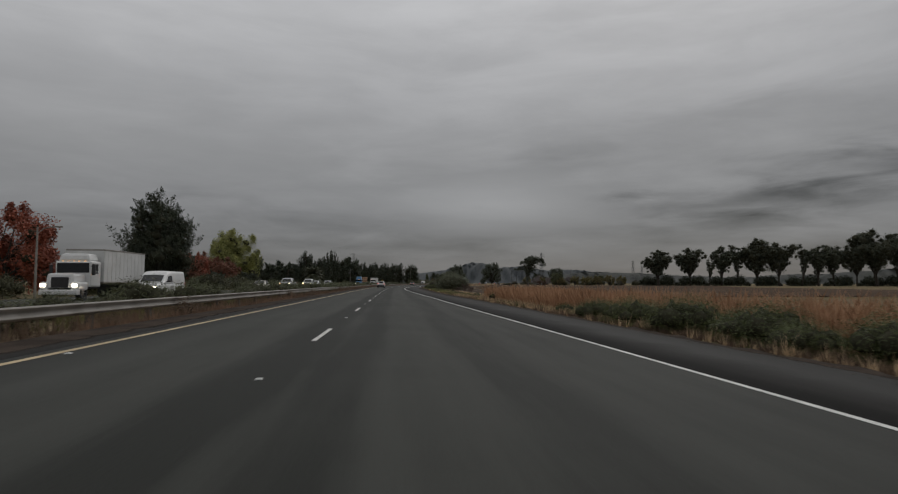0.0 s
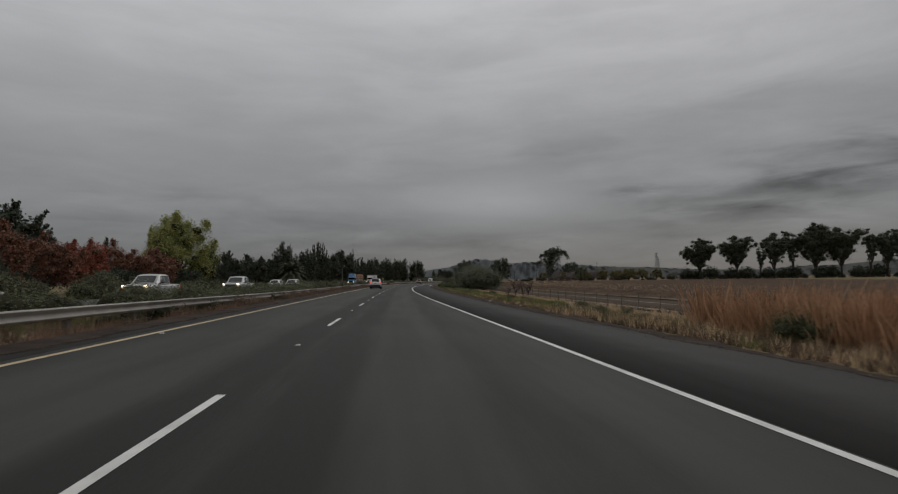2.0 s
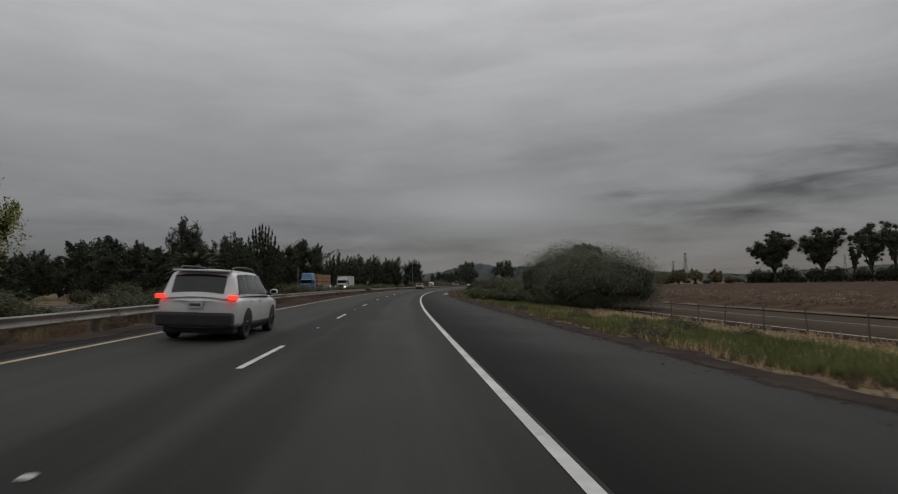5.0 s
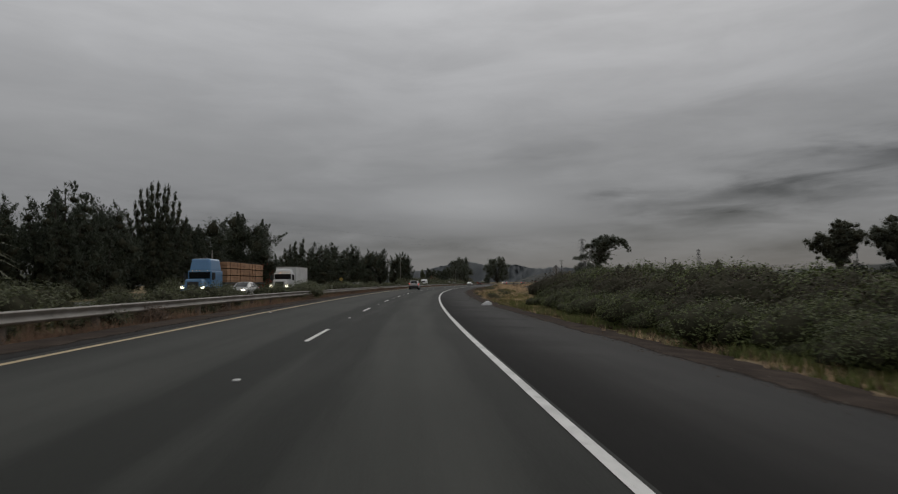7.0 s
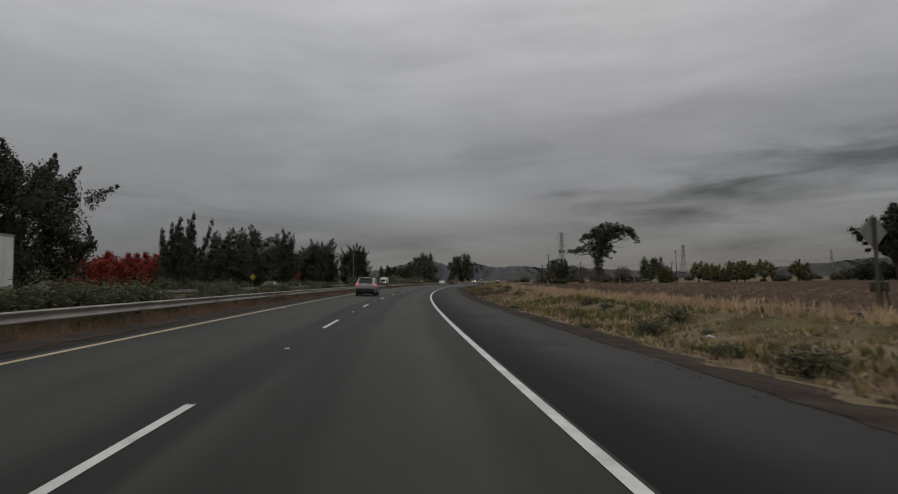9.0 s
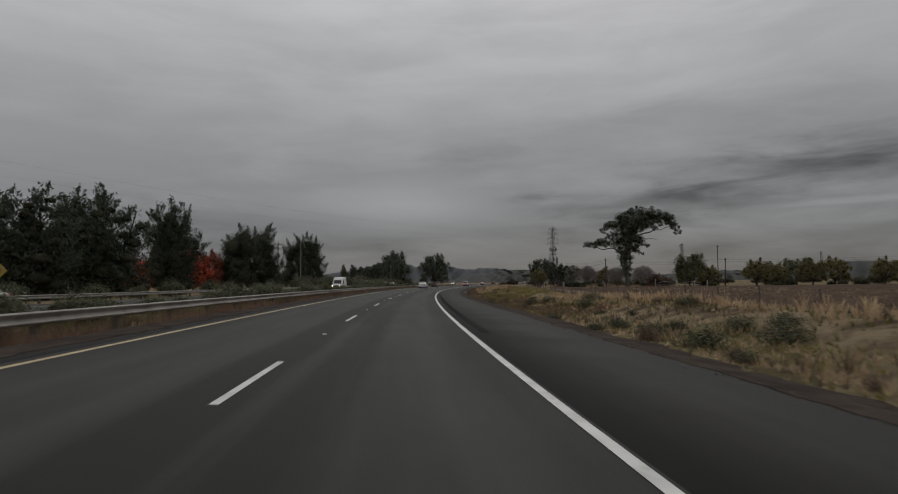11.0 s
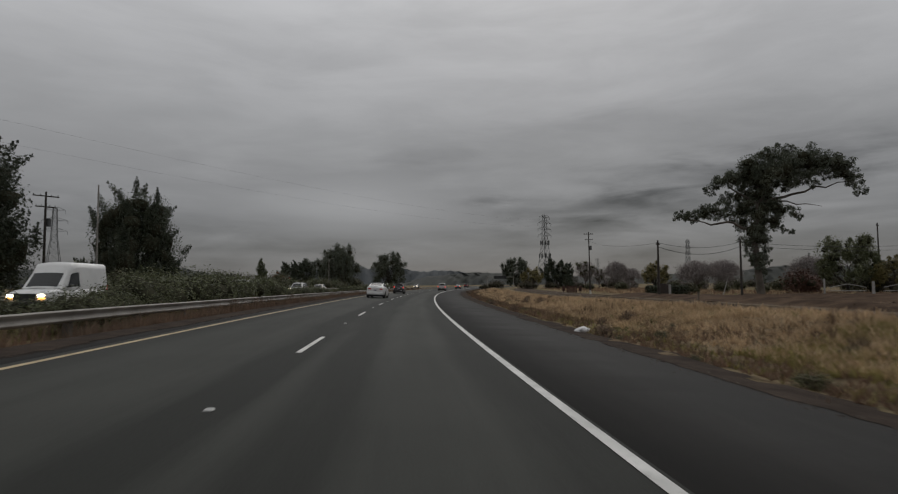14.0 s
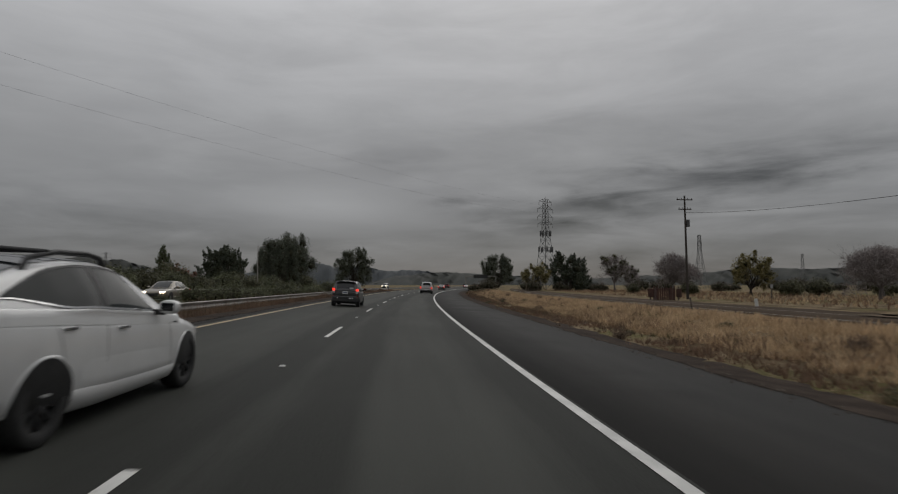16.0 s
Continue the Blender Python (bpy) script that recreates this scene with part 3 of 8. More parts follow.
def plumes(r, cs, rs, c, rad, out, n=3, length=1.25, thick=0.36):
    """Adds upright tapering sprays to a clump, so that its outline is ragged."""
    for k in range(n):
        d = np.array([out[0] * 0.45, out[1] * 0.45, 0.8]) + r.normal(0, 0.34, 3)
        d[2] = max(d[2], 0.55)
        d /= np.linalg.norm(d)
        far = rad * length * r.uniform(0.75, 1.25)
        foot = c + np.clip(r.normal(0, rad * 0.42, 3), -0.55 * rad, 0.55 * rad)
        for u in (0.35, 0.65, 0.9, 1.1):
            g = rad * thick * (1.12 - 0.85 * u)
            cs.append(foot + d * far * u), rs.append((g, g, g * 1.5))


BARK = surface("dark_bark", (0.022, 0.018, 0.014), (0.07, 0.058, 0.046), 1.5, 0.95, 0.5, 18, spread=0.3)
PALE_BARK = surface("pale_peeling_bark", (0.05, 0.042, 0.034), (0.15, 0.127, 0.105), 0.9, 0.9, 0.4, 14, spread=0.3)
LEAF_DARK = leaf_surface("dark_evergreen_leaves", (0.025, 0.032, 0.022), (0.074, 0.086, 0.055))
LEAF_GREEN = leaf_surface("green_leaves", (0.034, 0.044, 0.022), (0.10, 0.115, 0.052))
LEAF_EUC = leaf_surface("grey_green_eucalyptus_leaves", (0.034, 0.041, 0.030), (0.125, 0.138, 0.098))
LEAF_YELLOW = leaf_surface("yellowing_leaves", (0.16, 0.172, 0.055), (0.42, 0.42, 0.14))
LEAF_OCHRE = leaf_surface("ochre_autumn_leaves", (0.075, 0.066, 0.026), (0.235, 0.195, 0.075))
LEAF_RED = leaf_surface("red_autumn_leaves", (0.14, 0.038, 0.026), (0.37, 0.115, 0.066))
LEAF_RUST = leaf_surface("dull_russet_leaves", (0.095, 0.040, 0.027), (0.25, 0.108, 0.066))
LEAF_BRIGHT_RED = leaf_surface("bright_red_leaves", (0.20, 0.022, 0.012), (0.48, 0.085, 0.035))
LEAF_BROWN_RED = leaf_surface("dull_brown_red_leaves", (0.045, 0.024, 0.018), (0.13, 0.066, 0.046))
LEAF_PALM = leaf_surface("grey_green_palm_leaves", (0.058, 0.066, 0.042), (0.19, 0.195, 0.135))
LEAF_CRIMSON = leaf_surface("crimson_maple_leaves", (0.15, 0.018, 0.014), (0.40, 0.058, 0.034))
LEAF_SHRUB = leaf_surface("dusty_green_shrub_leaves", (0.044, 0.052, 0.027), (0.145, 0.155, 0.078))
LEAF_WILLOW = leaf_surface("grey_green_willow_leaves", (0.058, 0.066, 0.042), (0.185, 0.195, 0.125))
LEAF_BRAMBLE = leaf_surface("bramble_leaves", (0.042, 0.058, 0.022), (0.150, 0.172, 0.064))
LEAF_WEED = leaf_surface("dull_weed_leaves", (0.045, 0.047, 0.024), (0.15, 0.145, 0.075))
LEAF_OLIVE = leaf_surface("olive_leaves", (0.036, 0.037, 0.020), (0.122, 0.118, 0.062))
TWIG = surface("grey_twigs", (0.075, 0.064, 0.060), (0.17, 0.147, 0.138), 2.0, 0.95, 0.2, 20, spread=0.3)
RED_TWIG = surface("red_brown_twigs", (0.045, 0.026, 0.021), (0.10, 0.060, 0.048), 2.0, 0.95, 0.2, 20, spread=0.3)
# The crown's inner shade is put into the dark colour of the heart lumps.
INNER_SHADE = surface("inner_twigs_with_painted_shade", (0.024, 0.025, 0.017), (0.064, 0.062, 0.041), 2.5, 1.0, 0.6, 9, gloss=0.02)
TWIG_HAZE = leaf_surface("grey_brown_fine_twigs", (0.11, 0.097, 0.094), (0.29, 0.255, 0.245), 0.9, 0.1)

made_trees = {}


def place_tree(key, builder, s, lat, label, category="tree", scale=1.0, turn=None, group="", wide=1.0, sink=0.05, name="tree"):
    """Stands a tree at (s, lat). The first of a key is built, later ones share its meshes."""
    x, y, z = spot(s, lat)
    turn = (s * 37 + lat * 53) % 360 if turn is None else turn
    m = pose(x, y, z - sink, 0, 0, turn) @ Matrix.Diagonal((scale * wide, scale * wide, scale, 1))
    if key in made_trees:
        first = made_trees[key]
        ob = copy_thing(first, Matrix.Identity(4))
        ob.matrix_basis = m
        tagged(ob, label)
    else:
        ob = made_trees[key] = thing(name, m, label, category, group)
        builder(ob)
    if group:
        tagged(ob, group=group)
    return ob


def broad_tree(seed, h, wide, bole, leaf, clumps=16, count=6000, size=0.36, bark=BARK, flat=0.75, lean=0.0, spiky=0):
    """A round-headed tree: trunk, limbs to every clump, crown of many sprays."""
    def build(ob):
        r = np.random.default_rng(seed)
        wood = Limbs()
        top = np.array([lean, 0, bole])
        base_r = 0.022 * h + 0.08
        wood.add(bend(r, (0, 0, 0), top, 0.12 * h / 10, 6), np.linspace(base_r * 1.25, base_r * 0.7, 6), 8)
        crown_h = (h - bole)
        cs, rs = [], []
        for k in range(clumps):
            a, u = k * 2.4 + r.uniform(-0.5, 0.5), r.random()
            zed = bole + crown_h * (0.12 + 0.80 * (k + 0.5) / clumps)
            reach = wide / 2 * math.sqrt(max(0.05, 1 - ((zed - bole) / crown_h * 1.15 - 0.35) ** 2 * 1.3)) * (0.30 + 0.55 * math.sqrt(u))
            c = np.array([lean + math.cos(a) * reach, math.sin(a) * reach, zed])
            rad = wide * r.uniform(0.14, 0.23)
            cs.append(c), rs.append((rad, rad, rad * flat * r.uniform(0.8, 1.2)))
            plumes(r, cs, rs, c, rad, (math.cos(a), math.sin(a)), spiky if spiky else 2, 1.05 if spiky else 0.45, 0.34 if spiky else 0.5)
            wood.add(bend(r, top * np.array([1, 1, r.uniform(0.6, 1.0)]), c, 0.05 * wide, 5), np.linspace(base_r * 0.5, 0.03, 5), 5)
        part("trunk", wood.mesh("trunk", bark), None, ob)
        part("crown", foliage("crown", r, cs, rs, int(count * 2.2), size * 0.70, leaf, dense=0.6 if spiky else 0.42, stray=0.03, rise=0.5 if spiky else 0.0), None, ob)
    return build


def spire_tree(seed, h, wide, leaf, spires=7, count=7000, size=0.36, bole=1.0):
    """A dense evergreen of several upright, feathered spires that reach almost to the ground."""
    def build(ob):
        r = np.random.default_rng(seed)
        wood = Limbs()
        cs, rs = [], []
        for k in range(spires):
            a, d = k * 2.4, wide * 0.33 * math.sqrt(k / max(1, spires - 1))
            tip = np.array([math.cos(a) * d * 1.25 + r.normal(0, 0.15), math.sin(a) * d * 1.25, h * (1.0 - 0.34 * (d / (wide * 0.33)) ** 1.5 * r.uniform(0.35, 1.1))])
            foot = np.array([math.cos(a) * d * 0.35, math.sin(a) * d * 0.35, 0.0])
            wood.add(bend(r, foot, tip - (0, 0, 0.4), 0.1, 6), np.linspace(0.14 + 0.012 * h, 0.03, 6), 6)
            steps = 11
            for i in range(steps):
                u = (i + 0.5) / steps
                c = foot + (tip - foot) * (bole / h + (1 - bole / h) * u)
                girth = wide * 0.19 * (1 - u) ** 0.45 * (0.55 + 0.8 * min(1, u * 5)) + 0.14
                side = r.normal(0, girth * 0.4, 2)
                cs.append(c + (side[0], side[1], 0)), rs.append((girth, girth, max(h / steps * 0.8, girth * 0.75)))
                if i > 2:
                    plumes(r, cs, rs, c + (side[0], side[1], 0), girth * 1.15, side / (np.linalg.norm(side) + 1e-6), 2, 1.05, 0.36)
        part("trunk", wood.mesh("trunk", BARK), None, ob)
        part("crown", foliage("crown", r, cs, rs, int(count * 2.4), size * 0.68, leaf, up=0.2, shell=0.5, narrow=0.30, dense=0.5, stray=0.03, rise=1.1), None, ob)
    return build


def column_tree(seed, columns, leaf, count, size, thick=1.0):
    """A tree of upright leafy columns; columns: foot x, y, tip x, y, z and girth."""
    def build(ob):
        r = np.random.default_rng(seed)
        wood = Limbs()
        cs, rs = [], []
        for fx, fy, tx, ty, tz, girth in columns:
            foot, tip = np.array([fx, fy, 0.0]), np.array([tx, ty, tz])
            wood.add(bend(r, foot, tip - (0, 0, 0.4), 0.12, 6), np.linspace(0.2, 0.03, 6), 6)
            steps = 12
            for i in range(steps):
                u = (i + 0.5) / steps
                g = girth * thick * (0.55 + 1.3 * min(u, 0.35)) * (1 - u ** 2.2 * 0.80)
                c = foot + (tip - foot) * u * 0.97 + (*r.normal(0, g * 0.18, 2), 0)
                cs.append(c), rs.append((g, g, max(tz / steps * 0.9, g * 0.9)))
                if i > 4:
                    d = r.normal(0, 1, 2)
                    d /= np.linalg.norm(d)
                    plumes(r, cs, rs, c + (*(d * g * 0.5), 0), g, d, 2, 1.0, 0.4)
        part("trunk", wood.mesh("trunk", BARK), None, ob)
        part("crown", foliage("crown", r, cs, rs, count, size, leaf, up=0.2, shell=0.5, narrow=0.30, dense=0.62, stray=0.03, rise=1.2), None, ob)
    return build


def gum_tree(seed, h, wide, stems=1, clumps=13, count=5000, size=0.34, bole=0.45, leaf=LEAF_EUC, spread_top=0.55, girth=1.0):
    """A eucalyptus: tall pale stems, bare below, with flat-topped separate clumps and sky between them."""
    def build(ob):
        r = np.random.default_rng(seed)
        wood = Limbs()
        cs, rs = [], []
        for st in range(stems):
            foot = np.array([(st - (stems - 1) / 2) * 0.9, r.uniform(-0.3, 0.3), 0])
            fork = foot + np.array([r.normal(0, 0.025 * h), r.normal(0, 0.025 * h), h * bole * r.uniform(0.9, 1.15)])
            br = (0.016 * h + 0.08) * girth
            wood.add(bend(r, foot, fork, 0.006 * h, 6), np.linspace(br * 1.3, br * 0.75, 6), 8)
            limbs = max(5, clumps // (stems * 2) - 2)
            for k in range(4):
                rad = wide * r.uniform(0.09, 0.14)
                cs.append(fork * np.array([1, 1, 0]) + (*np.clip(r.normal(0, 0.08 * wide, 2), -0.12 * wide, 0.12 * wide), h * r.uniform(0.42, 0.78))), rs.append((rad, rad, rad * 1.1))
            for k in range(limbs):
                a = k * 2.4 + st * 1.3 + r.uniform(-0.3, 0.3)
                reach = wide / 2 * (0.26 + spread_top * r.uniform(0.45, 0.95)) * (0.3 if k == 0 else 1.0)
                tip = fork * np.array([1, 1, 0]) + np.array([math.cos(a) * reach, math.sin(a) * reach, h * (0.93 if k == 0 else r.uniform(0.66, 0.92))])
                root = foot + (fork - foot) * r.uniform(0.62, 1.0)
                pts = bend(r, root, tip, 0.025 * wide, 8)
                wood.add(pts, np.linspace(br * 0.62, 0.04, 8), 6)
                for i, u in ((2, 0.5), (3, 0.75), (4, 0.9), (5, 1.05), (6, 1.12), (7, 1.0)):
                    rad = wide * 0.125 * u * r.uniform(0.8, 1.2)
                    c = pts[i] + (*np.clip(r.normal(0, rad * 0.5, 2), -0.6 * rad, 0.6 * rad), rad * 0.2)
                    cs.append(c), rs.append((rad * 1.15, rad * 1.15, rad * 0.80))
                    for extra in range(3):
                        e = c + np.clip(r.normal(0, rad * 0.8, 3), -rad, rad) * (1, 1, 0.6)
                        cs.append(e), rs.append((rad * 0.55, rad * 0.55, rad * 0.40))
                    if r.random() < 0.35:
                        cs.append(pts[i] + (*np.clip(r.normal(0, rad * 0.7, 2), -rad, rad), -rad * 0.9)), rs.append((rad * 0.55, rad * 0.55, rad * 0.75))
        part("trunk", wood.mesh("trunk", BARK), None, ob)
        part("crown", foliage("crown", r, cs, rs, int(count * 1.6), size * 0.8, leaf, up=0.2, shell=0.35, narrow=0.36, core=0.34, dense=0.66, stray=0.04, rise=-0.4), None, ob)
    return build


def bare_tree(seed, h, wide, twigs=420, leaf=None, count=0, haze=0, bark=None):
    """A leafless tree: forked limbs and a haze of fine twigs."""
    def build(ob):
        r = np.random.default_rng(seed)
        wood = Limbs()
        fork = np.array([0, 0, h * 0.22])
        wood.add(bend(r, (0, 0, 0), fork, 0.08, 4), np.linspace(0.26, 0.18, 4), 7)
        ends = []
        for k in range(11):
            a, u = k * 2.4, r.uniform(0.35, 1)
            tip = np.array([math.cos(a) * wide / 2 * u * 0.8, math.sin(a) * wide / 2 * u * 0.8, h * (0.62 + 0.28 * (1 - u * u * 0.6)) * r.uniform(0.85, 1.05)])
            pts = bend(r, fork, tip, 0.25, 6)
            wood.add(pts, np.linspace(0.11, 0.02, 6), 5)
            ends += [pts[2], pts[3], pts[4], pts[5]]
        ends = np.array(ends)
        for k in range(twigs):
            e = ends[r.integers(len(ends))]
            out = e - np.array([0, 0, h * 0.35])
            out /= np.linalg.norm(out) + 1e-6
            tip = e + (out * 0.7 + r.normal(0, 0.55, 3)) * wide * r.uniform(0.06, 0.16)
            wood.add([e, (e + tip) / 2 + r.normal(0, 0.06, 3), tip], (0.022, 0.015, 0.006), 3)
        part("trunk", wood.mesh("trunk", bark or TWIG), None, ob, "bare limbs and fine twigs")
        if haze:
            hs = np.concatenate([ends[::2], np.array([(math.cos(k * 2.4) * wide * 0.40 * math.sqrt(k / 40), math.sin(k * 2.4) * wide * 0.40 * math.sqrt(k / 40), h * (0.86 - 0.62 * (k / 40) ** 1.6 * r.uniform(0.5, 1.15))) for k in range(40)])])
            part("twig_haze", foliage("twig_haze", r, hs, np.full(len(hs), wide * 0.11), haze, 0.62, TWIG_HAZE, up=0.0, shell=0.1, narrow=0.055, core=0, stray=0.16), None, ob, "dense haze of fine leafless twigs")
        if leaf is not None:
            part("crown", foliage("crown", r, ends + r.normal(0, 0.3, ends.shape), np.full(len(ends), wide * 0.07), count, 0.16, leaf), None, ob)
    return build


def palm_tree(seed, h, reach, fronds=46):
    def build(ob):
        r = np.random.default_rng(seed)
        wood = Limbs()
        wood.add([(0, 0, 0), (0.05, 0, h * 0.3), (0.05, 0.03, h * 0.55), (0, 0, h * 0.62)], (0.55, 0.45, 0.42, 0.6), 10)
        part("trunk", wood.mesh("trunk", BARK), None, ob)
        verts, faces = [], []
        ribs = Limbs()
        for k in range(fronds):
            a, lift = k * 2.39996, -0.75 + 2.0 * (k / fronds)
            out = np.array([math.cos(a), math.sin(a), 0])
            pts = [np.array([0, 0, h * 0.62])]
            for i in range(1, 9):
                u = i / 8
                pts.append(np.array([0, 0, h * 0.62]) + out * reach * u * math.cos(lift * 0.8) + np.array([0, 0, reach * (math.sin(lift) * u - 0.42 * u * u)]))
            ribs.add(pts, np.linspace(0.05, 0.012, 9), 4)
            side = np.array([-math.sin(a), math.cos(a), 0])
            for i in range(1, 9):
                for j in range(6):
                    p = pts[i - 1] + (pts[i] - pts[i - 1]) * (j / 6)
                    d = (pts[i] - pts[i - 1]) / np.linalg.norm(pts[i] - pts[i - 1])
                    ln = reach * 0.19 * math.sin(math.pi * min(1, 0.15 + (i + j / 6) / 9.5)) + 0.08
                    for sgn in (1, -1):
                        tip = p + d * ln * 0.55 + side * sgn * ln * 0.8 + np.array([0, 0, ln * r.uniform(-0.35, 0.2)])
                        n0 = len(verts)
                        w_ = d * 0.085
                        verts += [p - w_, p + w_, tip]
                        faces.append((n0, n0 + 1, n0 + 2))
        part("frond_head", mesh_of("frond_head", np.array(verts), np.array(faces), LEAF_PALM), None, ob)
        part("rib_head", ribs.mesh("rib_head", LEAF_OLIVE), None, ob)
    return build


def shrub(seed, h, wide, leaf, count=1500, size=0.16, clumps=9, narrow=0.42, core=0.45, stray=0.08, dense=0.55):
    """A low bush that branches from the ground."""
    def build(ob):
        r = np.random.default_rng(seed)
        wood = Limbs()
        cs, rs = [], []
        for k in range(clumps):
            a, d = k * 2.4, wide * 0.36 * math.sqrt((k + 0.3) / clumps)
            rad = r.uniform(0.16, 0.26) * wide
            top = h * (0.98 - 0.4 * (d / (wide * 0.36)) ** 2 * r.uniform(0.5, 1.1))
            c = np.array([math.cos(a) * d, math.sin(a) * d, top * 0.5])
            cs.append(c), rs.append((rad, rad, top * 0.5))
            wood.add(bend(r, (math.cos(a) * d * 0.2, math.sin(a) * d * 0.2, 0), c + (0, 0, rad * 0.4), 0.06, 3), (0.04, 0.025, 0.008), 3)
        tagged(part("stem_tangle", wood.mesh("stem_tangle", BARK), None, ob), kind="stuff")
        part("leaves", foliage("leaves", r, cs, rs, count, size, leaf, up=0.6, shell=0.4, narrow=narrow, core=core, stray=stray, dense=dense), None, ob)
    return build


def tufts(name, r, s, lat, height, wide, blades, material, lean=0.35, lift=0.0, plume=0.0):
    """Many grass tufts, blade by blade, as one mesh of thin triangles. plume: some width kept at the tip."""
    n = len(s)
    x, y = line(s, lat)
    z = bumpy(s, lat) + lift
    base = np.repeat(np.stack([x, y, z - 0.02], -1), blades, 0)
    k = n * blades
    hgt = np.repeat(height, blades) * (0.45 + 0.65 * r.random(k))
    ang = r.random(k) * 2 * np.pi
    out = np.stack([np.cos(ang), np.sin(ang), np.zeros(k)], -1)
    foot = base + out * (np.repeat(height, blades) * 0.16 * r.random(k))[:, None]
    tip = foot + out * (hgt * lean * r.random(k) * 1.6)[:, None] + np.array([0, 0, 1]) * hgt[:, None]
    a2 = r.random(k) * 2 * np.pi
    side = np.stack([np.cos(a2), np.sin(a2), np.zeros(k)], -1) * (wide * (0.6 + 0.8 * r.random(k)))[:, None]
    if plume:
        mid = foot + (tip - foot) * 0.68 + np.array([0, 0, 0.03])
        verts = np.stack([foot - side * 0.35, mid - side * plume, tip, mid + side * plume], 1).reshape(-1, 3)
        faces = np.arange(k * 4).reshape(-1, 4)
    else:
        verts = np.stack([foot - side, foot + side, tip], 1).reshape(-1, 3)
        faces = np.arange(k * 3).reshape(-1, 3)
    return mesh_of(name, verts, faces, material)


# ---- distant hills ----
# Distance haze over the far ridge is put into its blue-grey base colour.
HILL_HAZED = surface("haze_tinted_wooded_hills", (0.034, 0.040, 0.045), (0.066, 0.074, 0.078), 0.004, 0.95, 0.0, 0.03)
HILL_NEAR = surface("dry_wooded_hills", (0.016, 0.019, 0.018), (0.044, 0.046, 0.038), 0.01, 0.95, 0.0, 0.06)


def hills(name, far, a0, a1, tops, material, seed, label):
    """A ridge round the plain between two bearings; tops: (bearing, metres high)."""
    a = np.linspace(a0, a1, 160)
    crest = np.interp(a, [t[0] for t in tops], [t[1] for t in tops])
    rag = np.array([0.16 * noise.noise((v * 0.35, seed, 0.0)) + 0.07 * noise.noise((v * 1.3, seed, 4.0)) + 0.03 * noise.noise((v * 4.0, seed, 9.0)) for v in a])
    crest = crest * (1 + rag)
    rows = ((0.90, -0.02), (0.925, 0.22), (0.945, 0.50), (0.965, 0.72), (0.985, 0.92), (1.0, 1.0), (1.03, 0.8), (1.08, 0.0))
    verts = []
    for i, (k, u) in enumerate(rows):
        wob = 1 + 0.012 * np.sin(a * (3 + i) + i)
        rr = far * k * wob
        gully = 1 + np.array([0.30 * noise.noise((v * 0.9, seed + i * 0.55, 2.0)) + 0.10 * noise.noise((v * 3.0, seed + i, 7.0)) for v in a]) * (1.15 - u) * (1 if 0 < u < 1 else 0)
        verts.append(np.stack([np.sin(np.radians(a)) * rr, np.cos(np.radians(a)) * rr + 200, crest * u * gully - 2.5], -1))
    verts = np.concatenate(verts)
    n = len(a)
    i = (np.arange(len(rows) - 1)[:, None] * n + np.arange(n - 1)[None]).ravel()
    return tagged(new(name, mesh_of(name, verts, np.stack([i, i + 1, i + n + 1, i + n], -1), material, True)), label, "hills", kind="structure")


hills("hills_left", 5200, -48, 2, ((-48, 60), (-30, 90), (-19, 150), (-14, 190), (-11, 178), (-8, 108), (-3, 50), (2, 0)), HILL_NEAR, 1.3, "dark wooded hills under low cloud")
hills("hills_ahead", 4200, -6, 26, ((-6, 0), (-3, 60), (0, 95), (3, 150), (6, 118), (8, 130), (10, 100), (13, 95), (18, 70), (22, 50), (26, 0)), HILL_HAZED, 2.1, "hazy blue-grey hills touching the cloud")
hills("hills_right", 3200, 8, 62, ((8, 0), (11, 50), (14, 62), (20, 52), (28, 36), (34, 48), (44, 84), (52, 75), (62, 60)), HILL_NEAR, 0.4, "low wooded hills beyond the fields")

# ---- ploughed field ----
def furrows(s, lat):
    ridge = 0.34 * np.exp(-((lat - 31.5) / 3.4) ** 2) * (0.75 + 0.3 * np.sin(s * 0.9 + np.sin(s * 0.31)) + 0.25 * np.sin(s * 2.3 + lat * 1.7))
    return ground_z(s, lat) + 0.10 + ridge + 0.09 * np.sin(lat * 1.1 + 0.4 * np.sin(s * 0.05)) + 0.05 * np.sin(s * 2.7 + lat * 5.1) + 0.04 * np.sin(s * 1.1 - lat * 3.3)


tagged(new("field", lattice("field", np.arange(96, 470, 2.5), np.concatenate([[25.8], np.arange(26.2, 70, 0.9), np.arange(70, 175, 3.0)]), furrows, SOIL)),
       "brown ploughed field with clods and furrows", "field", kind="structure")

SAND = surface("pale_sandy_margin", (0.10, 0.078, 0.055), (0.22, 0.175, 0.13), 0.8, 1.0, 0.5, 12, gloss=0.03, stain=0.3)
tagged(new("field_margin", ribbon("field_margin", 96, 470, 1.5, (lambda s: 25.0 + ragged(s, 51.0, 0.25), lambda s: 25.8 + 0 * s, lambda s: 26.5 + ragged(s, 55.0, 0.4)), lambda s, l: ground_z(s, l) + 0.115, SAND)),
       "pale sandy margin between road and field", "dirt", kind="structure")

